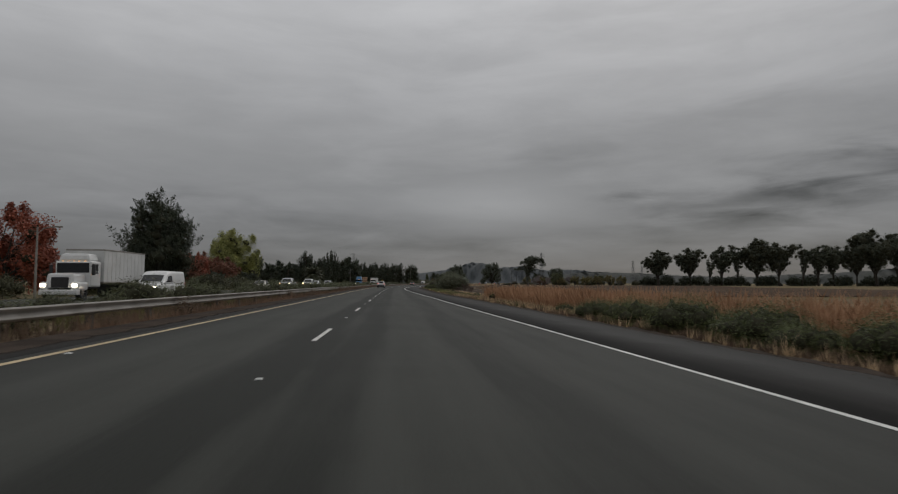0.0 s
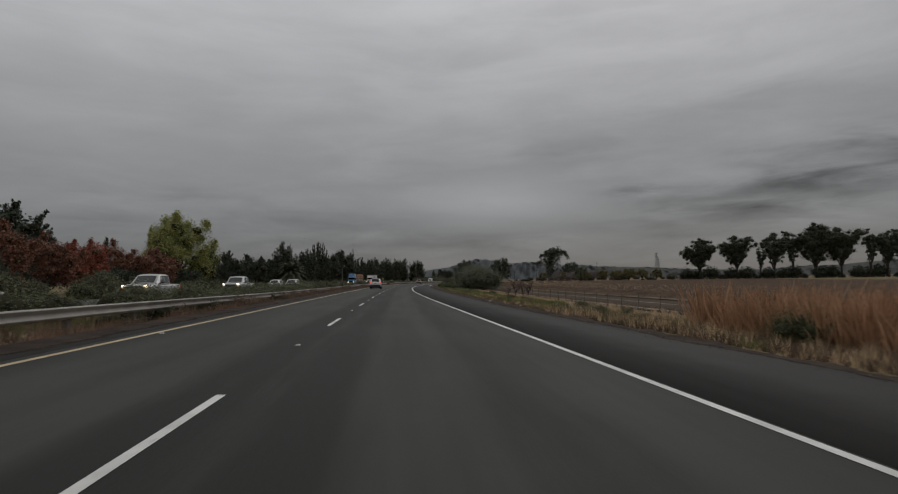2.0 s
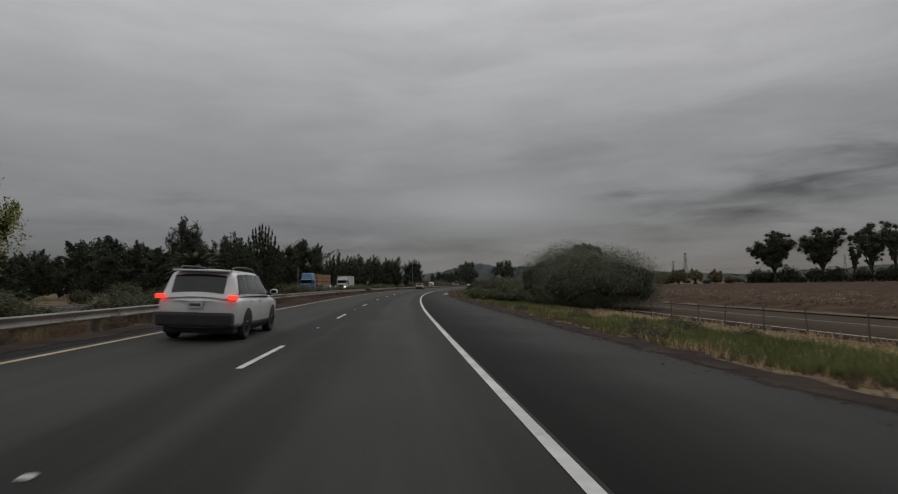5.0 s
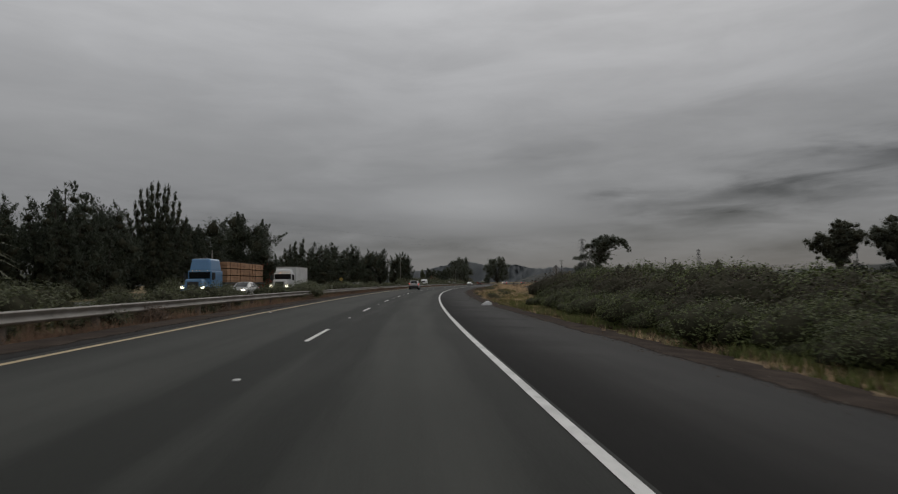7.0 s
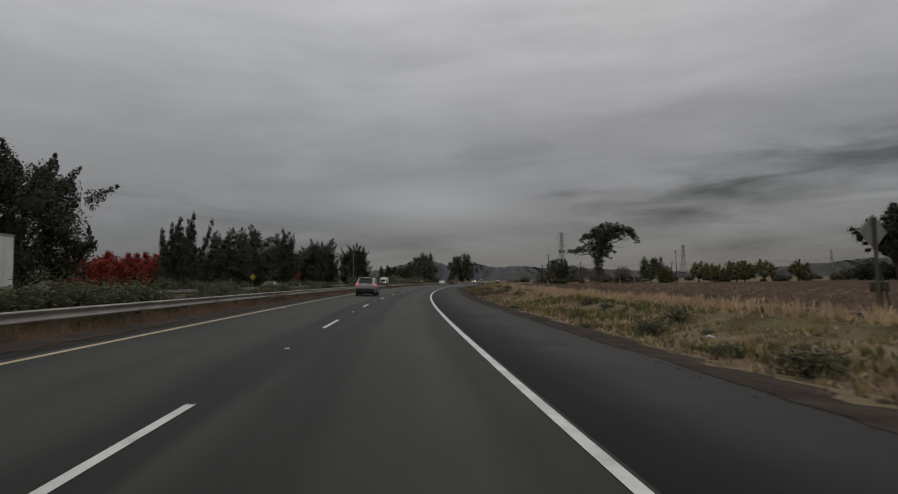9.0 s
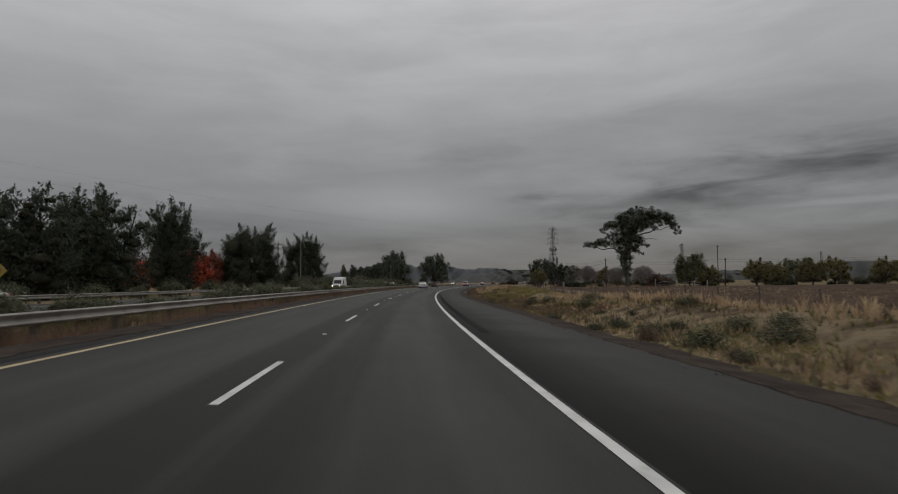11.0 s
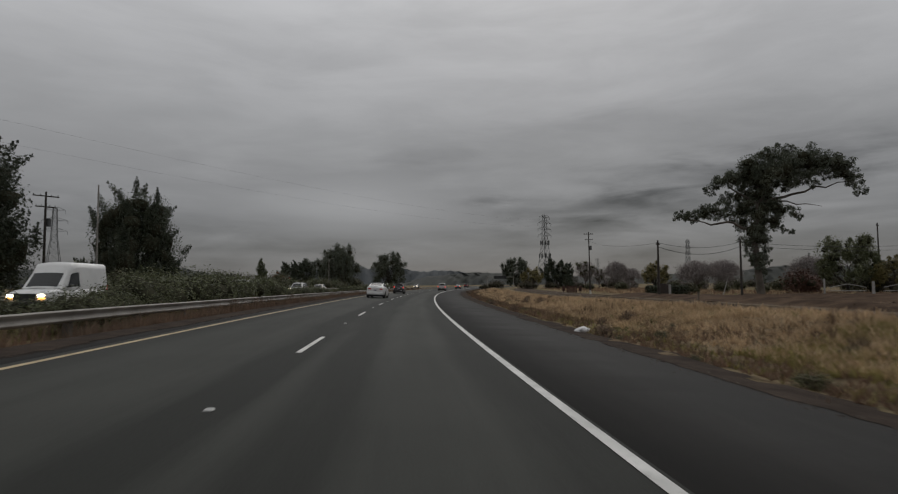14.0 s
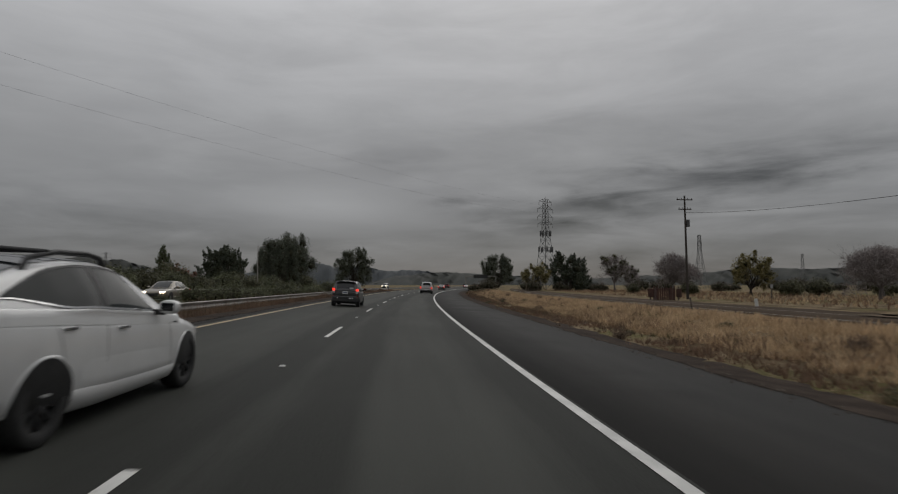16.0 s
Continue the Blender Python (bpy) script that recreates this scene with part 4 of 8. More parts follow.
LEAF_BRUSH = leaf_surface("dull_brown_brush", (0.034, 0.029, 0.022), (0.115, 0.094, 0.066), 0.8, 0.05)

# ---- trees beyond the oncoming lanes ----
place_tree("maple_a", broad_tree(11, 9.0, 9.5, 1.2, LEAF_RED, 20, 6500, 0.26), 64.5, -41, "red autumn maple beyond the oncoming lanes", turn=10)
place_tree("tall_spire", spire_tree(12, 14.8, 10.6, LEAF_DARK, 12, 13000, 0.31, 0.3), 89.5, -35.5, "tall dark evergreen with feathered spires", turn=0)
place_tree("dark_round", broad_tree(13, 10.4, 9.8, 0.5, LEAF_DARK, 18, 2900, 0.41, flat=0.95, spiky=3), 147.5, -60, "dark round-headed evergreen tree", scale=1.22)
place_tree("dark_round", None, 161, -66, "dark round-headed evergreen tree", scale=1.12)
place_tree("maple_b", broad_tree(14, 8.2, 9.0, 1.3, LEAF_RUST, 18, 4200, 0.29), 129, -50, "russet autumn maple in a row behind shrubs")
place_tree("maple_b", None, 141, -51, "russet autumn maple in a row behind shrubs", scale=0.95)
place_tree("maple_a", None, 153, -53, "red autumn maple in a row behind shrubs", scale=0.92)
place_tree("maple_b", None, 165, -55, "russet autumn maple in a row behind shrubs", scale=1.02)
for s, lat, k in ((172, -52, 0.86), (180, -54, 0.92), (187, -56, 0.9)):
    place_tree("maple_b", None, s, lat, "russet autumn maple in a row behind shrubs", scale=k, wide=1.15)
for i in range(19):
    place_tree("dark_round", None, 92 + i * 7.6, -47 - 2.5 * ((i * 5) % 4) - (9 if i > 12 else 0), "low dark evergreen in a hedge", scale=0.34 + 0.10 * ((i * 7) % 5) / 5, wide=1.5)
place_tree("maple_b", None, 194, -58.5, "russet autumn maple beside a yellowing tree", scale=0.98)
place_tree("maple_b", None, 245, -52, "russet autumn maple behind a palm", scale=0.85)
place_tree("yellow_broad", broad_tree(15, 17.4, 17.5, 3.0, LEAF_YELLOW, 34, 12000, 0.34, flat=0.9), 211, -62, "tall yellowing broad-leaved tree", scale=1.02, wide=1.05)
place_tree("dark_round", None, 214, -55, "dark low evergreen under a yellowing tree", scale=0.62)
place_tree("dark_round", None, 224, -57, "dark low evergreen under a yellowing tree", scale=0.6)
place_tree("spire_small", spire_tree(16, 14.0, 5.5, LEAF_DARK, 4, 2600, 0.34), 211, -80, "dark narrow conifer far behind the maples")
place_tree("dark_round", None, 261, -71, "dark round-headed evergreen tree", scale=1.12)
place_tree("dark_round", None, 238, -68, "dark round-headed evergreen tree", scale=0.75)
place_tree("dark_round", None, 249, -70, "dark round-headed evergreen tree", scale=0.7)
place_tree("palm", palm_tree(17, 6.6, 4.9, 76), 237.9, -39.4, "squat palm with long arching fronds", name="palm_tree", scale=1.2)
place_tree("spire_b", spire_tree(18, 15.3, 8.5, LEAF_DARK, 8, 7500, 0.31, 0.4), 243.5, -43.5, "dark evergreen of several tall spires", scale=0.95)
place_tree("spire_c", spire_tree(19, 12.2, 8.5, LEAF_DARK, 7, 4800, 0.34, 0.4), 253, -39, "dark evergreen of uneven height")
place_tree("spire_c", None, 261, -40.5, "dark evergreen of uneven height", scale=0.97)
place_tree("spire_c", None, 249, -44.5, "dark evergreen of uneven height", scale=0.92)
place_tree("spire_c", None, 267, -43, "dark evergreen of uneven height", scale=0.9)
place_tree("spire_c", None, 282, -42, "dark evergreen of uneven height", scale=0.88)
FAN = [(0.12 * x, 0.1 * y, 0.95 * x, y, 17.0 * (1 - (abs(x) / 7.4) ** 2.2) - 0.35 * abs(y), 1.05) for x, y in
       ((-5.0, 0.2), (-4.1, -1.0), (-3.3, 1.1), (-2.4, -0.4), (-1.6, 1.4), (-0.8, -1.2), (0.0, 0.3), (0.9, 1.2), (1.7, -1.0), (2.5, 0.5), (3.3, -0.8), (4.2, 0.9), (5.0, -0.2))]
place_tree("fan_poplar", column_tree(29, FAN, LEAF_DARK, 15000, 0.22), 274.7, -40.3, "dark poplar fanned into many narrow plumes", turn=20)
place_tree("dark_broad", broad_tree(20, 13.6, 12.0, 0.8, LEAF_DARK, 28, 9500, 0.27, flat=0.95, spiky=2), 300, -37.2, "large dark broad-headed tree", scale=0.97)
place_tree("dark_broad", None, 289, -41, "large dark broad-headed tree", scale=0.85)
for s, lat, k in ((238, -50, 0.9), (247, -52, 0.8), (256, -51, 0.85), (265, -52, 0.9), (274, -50, 0.85), (284, -50, 0.9), (294, -49, 0.85), (230, -52, 0.8), (360, -50, 0.7), (373, -51, 0.72), (385, -50, 0.7), (397, -51, 0.66)):
    place_tree("dark_round", None, s, lat, "dark evergreen closing a gap in the row", scale=k, wide=1.15)
for s, lat, k in ((350, -60, 0.80), (355.5, -60, 0.86), (361, -61, 0.88), (366.5, -60.5, 0.9), (372, -60, 0.88), (345, -61, 0.78)):
    place_tree("row_maple", broad_tree(28, 8.0, 10.0, 0.6, LEAF_CRIMSON, 18, 5200, 0.27), s, lat, "low crimson maple in a dense row", scale=k, wide=1.1)
for s, lat in ((414, -99), (418.5, -100), (423, -100), (426, -101), (431, -101)):
    place_tree("spire_small", None, s, lat, "small pointed cypress in a far row", scale=0.76, wide=0.7)
LEANING = ((-2.0, 0, -3.2, 0, 10.9, 1.25), (-0.6, 0.2, -0.7, 0.4, 12.8, 1.45), (0.4, 0.4, 1.5, 0, 13.7, 1.35), (0.9, -0.3, 4.6, 0, 12.7, 0.85), (-1.0, 1.0, -1.9, 1.0, 12.0, 1.25), (0.0, -1.0, 0.7, -1.0, 11.2, 1.45))
place_tree("leaning_poplar", column_tree(21, LEANING, LEAF_DARK, 12000, 0.22), 343, -41, "dark poplar with a leaning side stem", turn=18)
place_tree("spire_d", spire_tree(21, 13.6, 7.5, LEAF_DARK, 7, 4800, 0.31, 0.4), 353, -47, "dark evergreen with a ragged top", scale=0.8)
place_tree("spire_c", None, 365.5, -42, "dark evergreen of uneven height", scale=1.04, wide=1.25)
place_tree("spire_c", None, 375, -41, "dark evergreen of uneven height", scale=1.16, wide=1.15)
place_tree("spire_b", None, 389.5, -38.5, "dark evergreen of several tall spires", scale=0.97, wide=1.0)
place_tree("spire_d", None, 395, -42, "dark evergreen with a ragged top", scale=0.95)
place_tree("bright_maple", broad_tree(22, 7.0, 8.0, 1.0, LEAF_BRIGHT_RED, 18, 5600, 0.24), 423, -52.5, "bright red maple in full autumn colour", scale=1.2, wide=1.2)
place_tree("bright_maple", None, 414, -55, "bright red maple in full autumn colour", scale=0.95, wide=1.2)
place_tree("maple_a", None, 436.5, -54.5, "red maple behind a bright red one", scale=1.0)
place_tree("maple_b", None, 443, -60, "russet maple behind a bright red one", scale=0.95)
place_tree("open_evergreen", broad_tree(23, 14.2, 14.5, 0.6, LEAF_DARK, 36, 13000, 0.25, flat=1.0, spiky=2), 441.5, -45.5, "dark evergreen with a ragged dense crown")
place_tree("open_evergreen", None, 466, -39.5, "dark evergreen with a ragged dense crown", turn=140, scale=0.97, wide=0.84)
FAR_TREES = (("domed", 17.0, 687, 21.8, 20), ("domed", 80, 952, 32.5, 70), ("dark_round", -6, 690, 14.0, 10), ("domed", 155.2, 806.6, 21.6, 140),
             ("dark_round", 97.2, 601.7, 12.3, 0), ("dark_round", 103, 607, 9.5, 50), ("dark_round", 62, 905, 8.0, 50))
place_tree("thin_poplar", spire_tree(25, 10.5, 4.0, LEAF_GREEN, 4, 3000, 0.28), 572, -59.5, "thin green poplar with a bent top")
place_tree("maple_b", None, 552, -46, "low russet maple among thickets", scale=0.58)
for i in range(16):
    place_tree("belt_tree" if i % 3 else "belt_spire", broad_tree(26, 10.6, 10.0, 0.4, LEAF_DARK, 14, 1300, 0.5, flat=0.95, spiky=2) if i % 3 else spire_tree(27, 12.2, 8.5, LEAF_DARK, 5, 1400, 0.5, 0.3), 470 + i * 11.5, -66 - 14 * ((i * 7) % 5) / 5 - i * 0.8, "dark tree in the belt behind the thickets", scale=(0.38 if i > 6 else 0.5) + 0.22 * ((i * 5) % 7) / 7)
for i in range(10):
    place_tree("belt_tree", None, -5 + i * 12.5, -58 - 6 * ((i * 3) % 4), "dark tree in the belt behind the maples", scale=0.55 + 0.1 * (i % 3))

# ---- trees on the field side ----
gum_label = "eucalyptus with a bare trunk in a windbreak row"
ROW = ((153, 422, 24.3, "gum_b"), (174.5, 417.8, 26.8, "gum_a"), (186, 415, 19.5, "gum_d"), (194, 413.5, 28.8, "gum_c"), (204.5, 411, 27.6, "gum_d"), (216.5, 408.6, 31.4, "gum_b"),
       (230.4, 405.5, 30.0, "gum_a"), (243.5, 402.7, 28.5, "gum_d"), (253.5, 400.5, 28.3, "gum_c"), (263, 398.4, 28.2, "gum_c"), (277, 395.4, 29.2, "gum_a"), (287.3, 393.2, 36.0, "gum_b"),
       (300, 390.4, 34, "gum_c"), (313, 388, 35, "gum_a"), (327, 385, 34, "gum_b"), (342, 381, 35, "gum_c"))
GUMS = {"gum_a": (gum_tree(31, 22, 18.5, 1, 22, 6400, 0.42, 0.28), 22), "gum_b": (gum_tree(32, 22, 20, 2, 26, 7000, 0.42, 0.26), 22),
        "gum_c": (gum_tree(33, 22, 14, 1, 18, 5200, 0.42, 0.28), 22), "gum_d": (gum_tree(34, 22, 8.5, 1, 14, 4000, 0.38, 0.26), 22)}


def free_tree(key, builder, x, y, label, scale=1.0, z=-0.9, turn=0.0, wide=1.0, name="tree", category="tree", group=""):
    m = pose(x, y, z, 0, 0, turn) @ Matrix.Diagonal((scale * wide, scale * wide, scale, 1))
    if key in made_trees:
        ob = copy_thing(made_trees[key], Matrix.Identity(4))
        ob.matrix_basis = m
        tagged(ob, label)
    else:
        ob = made_trees[key] = thing(name, m, label, category)
        builder(ob)
    return tagged(ob, group=group) if group else ob


for i, (x, y, h, key) in enumerate(ROW):
    free_tree(key, GUMS[key][0], x, y, gum_label, h / GUMS[key][1], turn=i * 77.0, name="eucalyptus", group="eucalyptus windbreak")
for i, (key, x, y, h, turn) in enumerate(FAR_TREES):
    free_tree(key, broad_tree(24, 19.0, 19.0, 1.2, LEAF_EUC, 34, 6500, 0.46, flat=0.9), x, y, "dark domed tree far down the road" if key == "domed" else "dark round-headed evergreen in the distance", h / (19.0 if key == "domed" else 11.0), turn=float(turn))
for i, (x, y, k) in enumerate(((92.8, 569, 1.08), (101, 575, 0.8))):
    free_tree("sparse", bare_tree(45, 9.2, 9.0, 300, LEAF_OLIVE, 2200, 1500), x, y, "half-bare tree with a few olive leaves", k, z=-0.4, turn=40.0 * i)
for i, (x, y, k) in enumerate(((87.3, 538.8, 1.12), (97, 548, 0.9), (76.5, 487.5, 0.86), (92, 499, 0.95), (104, 487, 1.0))):
    free_tree("bare_a", bare_tree(44, 7.4, 11.5, 200, None, 0, 4200), x, y, "bare grey tree with fine twigs", k, z=-0.4, turn=70.0 * i, wide=0.66 if i == 0 else 0.9)
for i, (x, y, k) in enumerate(((86, 517, 0.97), (85.6, 600, 1.12))):
    free_tree("orchard", broad_tree(43, 7.0, 7.5, 1.4, LEAF_OCHRE, 16, 2600, 0.26), x, y, "yellowing bushy tree in dry grass", k, z=-0.4, turn=90.0 * i)
for i in range(30):
    free_tree("low_hedge", shrub(35, 4.6, 5.6, LEAF_DARK, 1100, 0.30, 12, stray=0.03), 146 + i * 6.6, 425.5 - i * 1.42 + 2 * math.sin(i * 2.1), "dark shrub under the windbreak", (1.9, 1.75, 2.1, 0.9, 1.9, 2.0, 0.8)[i % 7], turn=i * 50.0, name="shrub", category="shrub")


def lone_gum(ob):
    """A big eucalyptus: leafy bole, dense heart, a long low limb to one side and a wide flat top to the other."""
    r = np.random.default_rng(41)
    wood = Limbs()
    wood.add([(0.1, 0, -0.1), (-0.1, 0, 2.0), (-0.3, 0.1, 4.5), (-0.6, 0, 8.0)], (0.62, 0.5, 0.46, 0.44), 10)
    wood.add(bend(r, (-0.6, 0, 7.8), (1.0, 0.1, 14.0), 0.3, 6), np.linspace(0.42, 0.2, 6), 8)
    wood.add(bend(r, (0.6, 0, 12.2), (12.0, 0.3, 14.4), 0.25, 9), np.linspace(0.22, 0.04, 9), 6)
    wood.add(bend(r, (2.0, 0, 12.4), (8.4, 0.5, 11.4), 0.2, 7), np.linspace(0.13, 0.02, 7), 5)
    wood.add(bend(r, (-0.8, 0, 8.6), (-9.8, -0.3, 10.2), 0.4, 8), np.linspace(0.22, 0.04, 8), 6)
    wood.add(bend(r, (0.2, 0, 12.0), (-4.6, 0.4, 15.6), 0.5, 7), np.linspace(0.2, 0.04, 7), 6)
    wood.add(bend(r, (0.8, 0, 13.2), (-2.4, 0.2, 18.2), 0.4, 7), np.linspace(0.18, 0.03, 7), 6)
    # each chain of clumps: from (x, z), to (x, z), radius at both ends, how many
    chains = ((0.1, 2.6, -0.3, 7.6, 1.0, 1.45, 6), (-0.4, 8.6, 1.3, 13.6, 2.5, 3.2, 6), (0.4, 14.8, -1.2, 17.6, 2.7, 1.7, 4), (1.6, 15.6, 6.0, 17.4, 2.7, 2.2, 6), (6.0, 17.5, 11.0, 16.6, 1.9, 1.6, 6),
              (10.9, 16.4, 13.1, 13.6, 1.5, 1.0, 5), (4.2, 14.6, 8.8, 15.4, 1.2, 0.9, 4), (0.8, 18.3, 4.4, 18.9, 1.3, 1.0, 4), (-1.6, 15.6, -6.2, 14.8, 1.6, 1.1, 6), (-2.6, 13.2, -4.6, 12.8, 1.3, 1.0, 3),
              (-3.0, 10.7, -7.0, 11.3, 1.1, 1.2, 5), (-8.0, 11.2, -11.2, 10.4, 1.1, 0.7, 5), (2.4, 11.4, 5.4, 10.2, 1.4, 0.7, 4), (2.2, 8.9, 4.4, 8.0, 0.8, 0.4, 3), (-1.6, 6.4, -1.0, 4.4, 0.8, 0.6, 3), (1.0, 6.0, 1.2, 4.2, 0.7, 0.5, 2))
    cs, rs = [], []
    for x0, z0, x1, z1, r0, r1, n in chains:
        for k in range(n):
            u = k / (n - 1)
            rad = r0 + (r1 - r0) * u
            c = np.array([x0 + (x1 - x0) * u, r.normal(0, 0.5) * rad, z0 + (z1 - z0) * u + r.normal(0, 0.15) * rad])
            cs.append(c), rs.append((rad * 0.80, rad * 0.9, rad * 0.70))
            for q in range(6):
                d = r.normal(0, 1, 3)
                d *= (0.9, 0.9, 0.8) / np.linalg.norm(d)
                cs.append(c + d * rad * 1.02), rs.append((rad * 0.40, rad * 0.40, rad * 0.30))
    part("trunk", wood.mesh("trunk", PALE_BARK), None, ob, "thick pale trunk and crooked limbs")
    part("crown", foliage("crown", r, cs, rs, 30000, 0.20, LEAF_EUC, up=0.1, shell=0.35, narrow=0.34, core=0.36, stray=0.04, dense=0.64, rise=-0.7), None, ob, "grey-green drooping leaf clumps")


def clipped_hedge(ob):
    r = np.random.default_rng(47)
    wood = Limbs()
    cs, rs = [], []
    for ix in (-0.75, 0.0, 0.75):
        for iy in (-0.4, 0.4):
            wood.add([(ix * 0.6, iy * 0.6, 0), (ix, iy, 0.9)], (0.04, 0.015), 4)
            for iz in (0.45, 0.95, 1.3):
                cs.append((ix, iy, iz)), rs.append((0.52, 0.5, 0.42))
    tagged(part("stem_tangle", wood.mesh("stem_tangle", BARK), None, ob), kind="stuff")
    part("leaves", foliage("leaves", r, cs, rs, 1500, 0.13, LEAF_DARK, up=0.4, stray=0.02, dense=0.8), None, ob)


place_tree("lone_gum", lone_gum, 471.8, 51.3, "lone eucalyptus with a spreading flat crown", name="eucalyptus", turn=-33, scale=1.15, wide=0.90)
place_tree("green_small", broad_tree(42, 9.0, 11.0, 1.4, LEAF_SHRUB, 20, 4200, 0.28), 483, 71.9, "green broad-leaved tree behind the field", scale=1.02, wide=0.86)
place_tree("orchard", broad_tree(43, 7.0, 7.5, 1.4, LEAF_OCHRE, 16, 2600, 0.26), 470, 86, "ochre orchard tree losing its leaves", turn=20)
for s, lat, k in ((476, 94, 0.9), (474, 103, 1.0), (480, 112, 1.08), (470, 120, 1.0), (478, 76, 0.8), (500, 98, 1.0)):
    place_tree("orchard", None, s, lat, "ochre orchard tree losing its leaves", scale=k)
place_tree("green_small", None, 486, 104, "green broad-leaved tree behind the field", scale=0.85)
for i, (s, lat, k) in enumerate(((532, 60, 0.9), (536, 67, 1.0), (530, 74, 0.9), (548, 50, 0.8), (563, 44, 0.7), (498, 57, 0.7), (505, 72, 0.9), (492, 78, 0.8), (488, 60, 0.6), (484, 46, 0.5))):
    place_tree("field_bush", shrub(46, 3.4, 5.0, LEAF_OLIVE, 2000, 0.16, 12), s, lat, "olive-brown thicket in dry grass", "shrub", k, name="shrub")
for s, lat, k in ((477, 60.3, 1.25), (480, 63.5, 0.95)):
    place_tree("russet_bush", shrub(50, 3.6, 5.0, LEAF_BROWN_RED, 1500, 0.2), s, lat, "russet bush beside a gravel yard", "shrub", k, name="shrub")
for i, (s, lat, k) in enumerate(((469.0, 34.0, 0.95), (468.7, 36.0, 1.0), (468.4, 38.0, 0.95))):
    place_tree("dark_bush", clipped_hedge, s, lat, "dark evergreen bush clipped to a block", "hedge", k, name="hedge", turn=20)
for i in range(14):
    free_tree("field_bush", None, 90 + i * 7.0 + 3 * math.sin(i * 4.1), 455 + 9 * math.sin(i * 1.9), "olive-brown thicket along the far field edge", (0.7, 1.5, 0.5, 1.1, 1.7, 0.6, 0.9)[i % 7], z=-0.8, turn=i * 40.0, name="shrub", category="shrub")

# ---- big bushes close to the right shoulder ----
place_tree("willow_bush", shrub(51, 5.9, 10.5, LEAF_WILLOW, 90000, 0.070, 44, narrow=0.28, stray=0.0), 190.6, 15.4, "large grey-green willow bush beside the shoulder", "shrub", 1.14, name="shrub", turn=30, wide=0.80)
place_tree("willow_bush", None, 185.0, 16.4, "large grey-green willow bush beside the shoulder", "shrub", 1.0, name="shrub", turn=160)
for i, (s, lat, k) in enumerate(((199, 12.8, 0.80), (204, 12.3, 0.88), (209, 13.4, 1.0), (214, 13.0, 1.08), (219, 13.6, 1.12), (224, 13.2, 1.12), (229, 12.9, 1.08), (233.5, 13.0, 1.05), (237.5, 13.4, 0.98), (241, 14.2, 0.72),
                                 (196, 14.2, 0.72), (200, 16.8, 0.75), (206, 17, 0.82), (214, 17, 1.1), (222, 17.5, 1.1), (230, 17, 1.0), (237, 17.5, 0.9))):
    place_tree(f"bramble_{i % 3}", shrub(53 + i % 3, 3.5, 6.8, LEAF_BRAMBLE, 15000, 0.080, 26, stray=0.0, dense=0.80), s, lat, "dense bramble thicket spilling towards the shoulder", "shrub", k * 0.80, name="bramble", group="brambles", turn=i * 63.0)
for i in range(15):
    place_tree(f"front_bramble_{i % 2}", shrub(84 + i % 2, 3.5, 6.8, LEAF_BRAMBLE, 9000, 0.090, 20, stray=0.0, dense=0.75), 202 + i * 2.5, 9.9 + 0.7 * math.sin(i * 2.3) + max(0, i - 9) * 0.3, "low edge of a dense bramble thicket", "shrub", 0.42 + 0.12 * ((i * 3) % 4) / 4, name="bramble", group="brambles", turn=i * 77.0, wide=1.1)
for i, (s, lat, k) in enumerate(((14, 12.4, 0.5), (19, 12.0, 0.52), (24, 11.6, 0.55), (29, 11.4, 0.5), (34, 11.2, 0.42), (9, 13, 0.5), (71, 12.0, 0.42), (3, 14, 0.5), (16.5, 11.4, 0.36), (21.5, 12.6, 0.42), (26.5, 12.4, 0.4), (31.5, 12.2, 0.36), (37.5, 11.8, 0.3), (12, 12.2, 0.4), (40.5, 11.2, 0.26))):
    place_tree(f"low_bramble_{i % 2}", shrub(57 + i % 2, 3.5, 6.8, LEAF_BRAMBLE, 9000, 0.072, 20, stray=0.05), s, lat, "low bramble patch in front of tall dry reeds", "shrub", k, name="bramble", group="low brambles", turn=i * 47.0)

for i in range(13):
    place_tree(f"front_bramble_{i % 2}", None, 204 + i * 3.0, 9.6 + 0.5 * math.sin(i * 1.7) + (2.2 if i > 10 else 0), "low edge of a dense bramble thicket", "shrub", 0.24 + 0.1 * ((i * 3) % 4) / 4, name="bramble", group="brambles", turn=i * 131.0, wide=1.25)
for s, lat, k in ((243.5, 11.9, 0.44), (245.0, 13.4, 0.42), (247.0, 14.8, 0.34)):
    place_tree("front_bramble_0", None, s, lat, "low end of a dense bramble thicket", "shrub", k, name="bramble", group="brambles", turn=s * 40, wide=1.2)

for i in range(12):
    place_tree(f"rusty_bramble_{i % 2}", shrub(94 + i % 2, 3.5, 6.8, LEAF_BRUSH, 9000, 0.080, 20, stray=0.0, dense=0.75), 204 + i * 2.9, 12.4 + 1.5 * math.sin(i * 2.7), "brown dying canes among brambles", "shrub", 0.70 + 0.12 * ((i * 5) % 4) / 4, name="bramble", group="brambles", turn=i * 71.0)

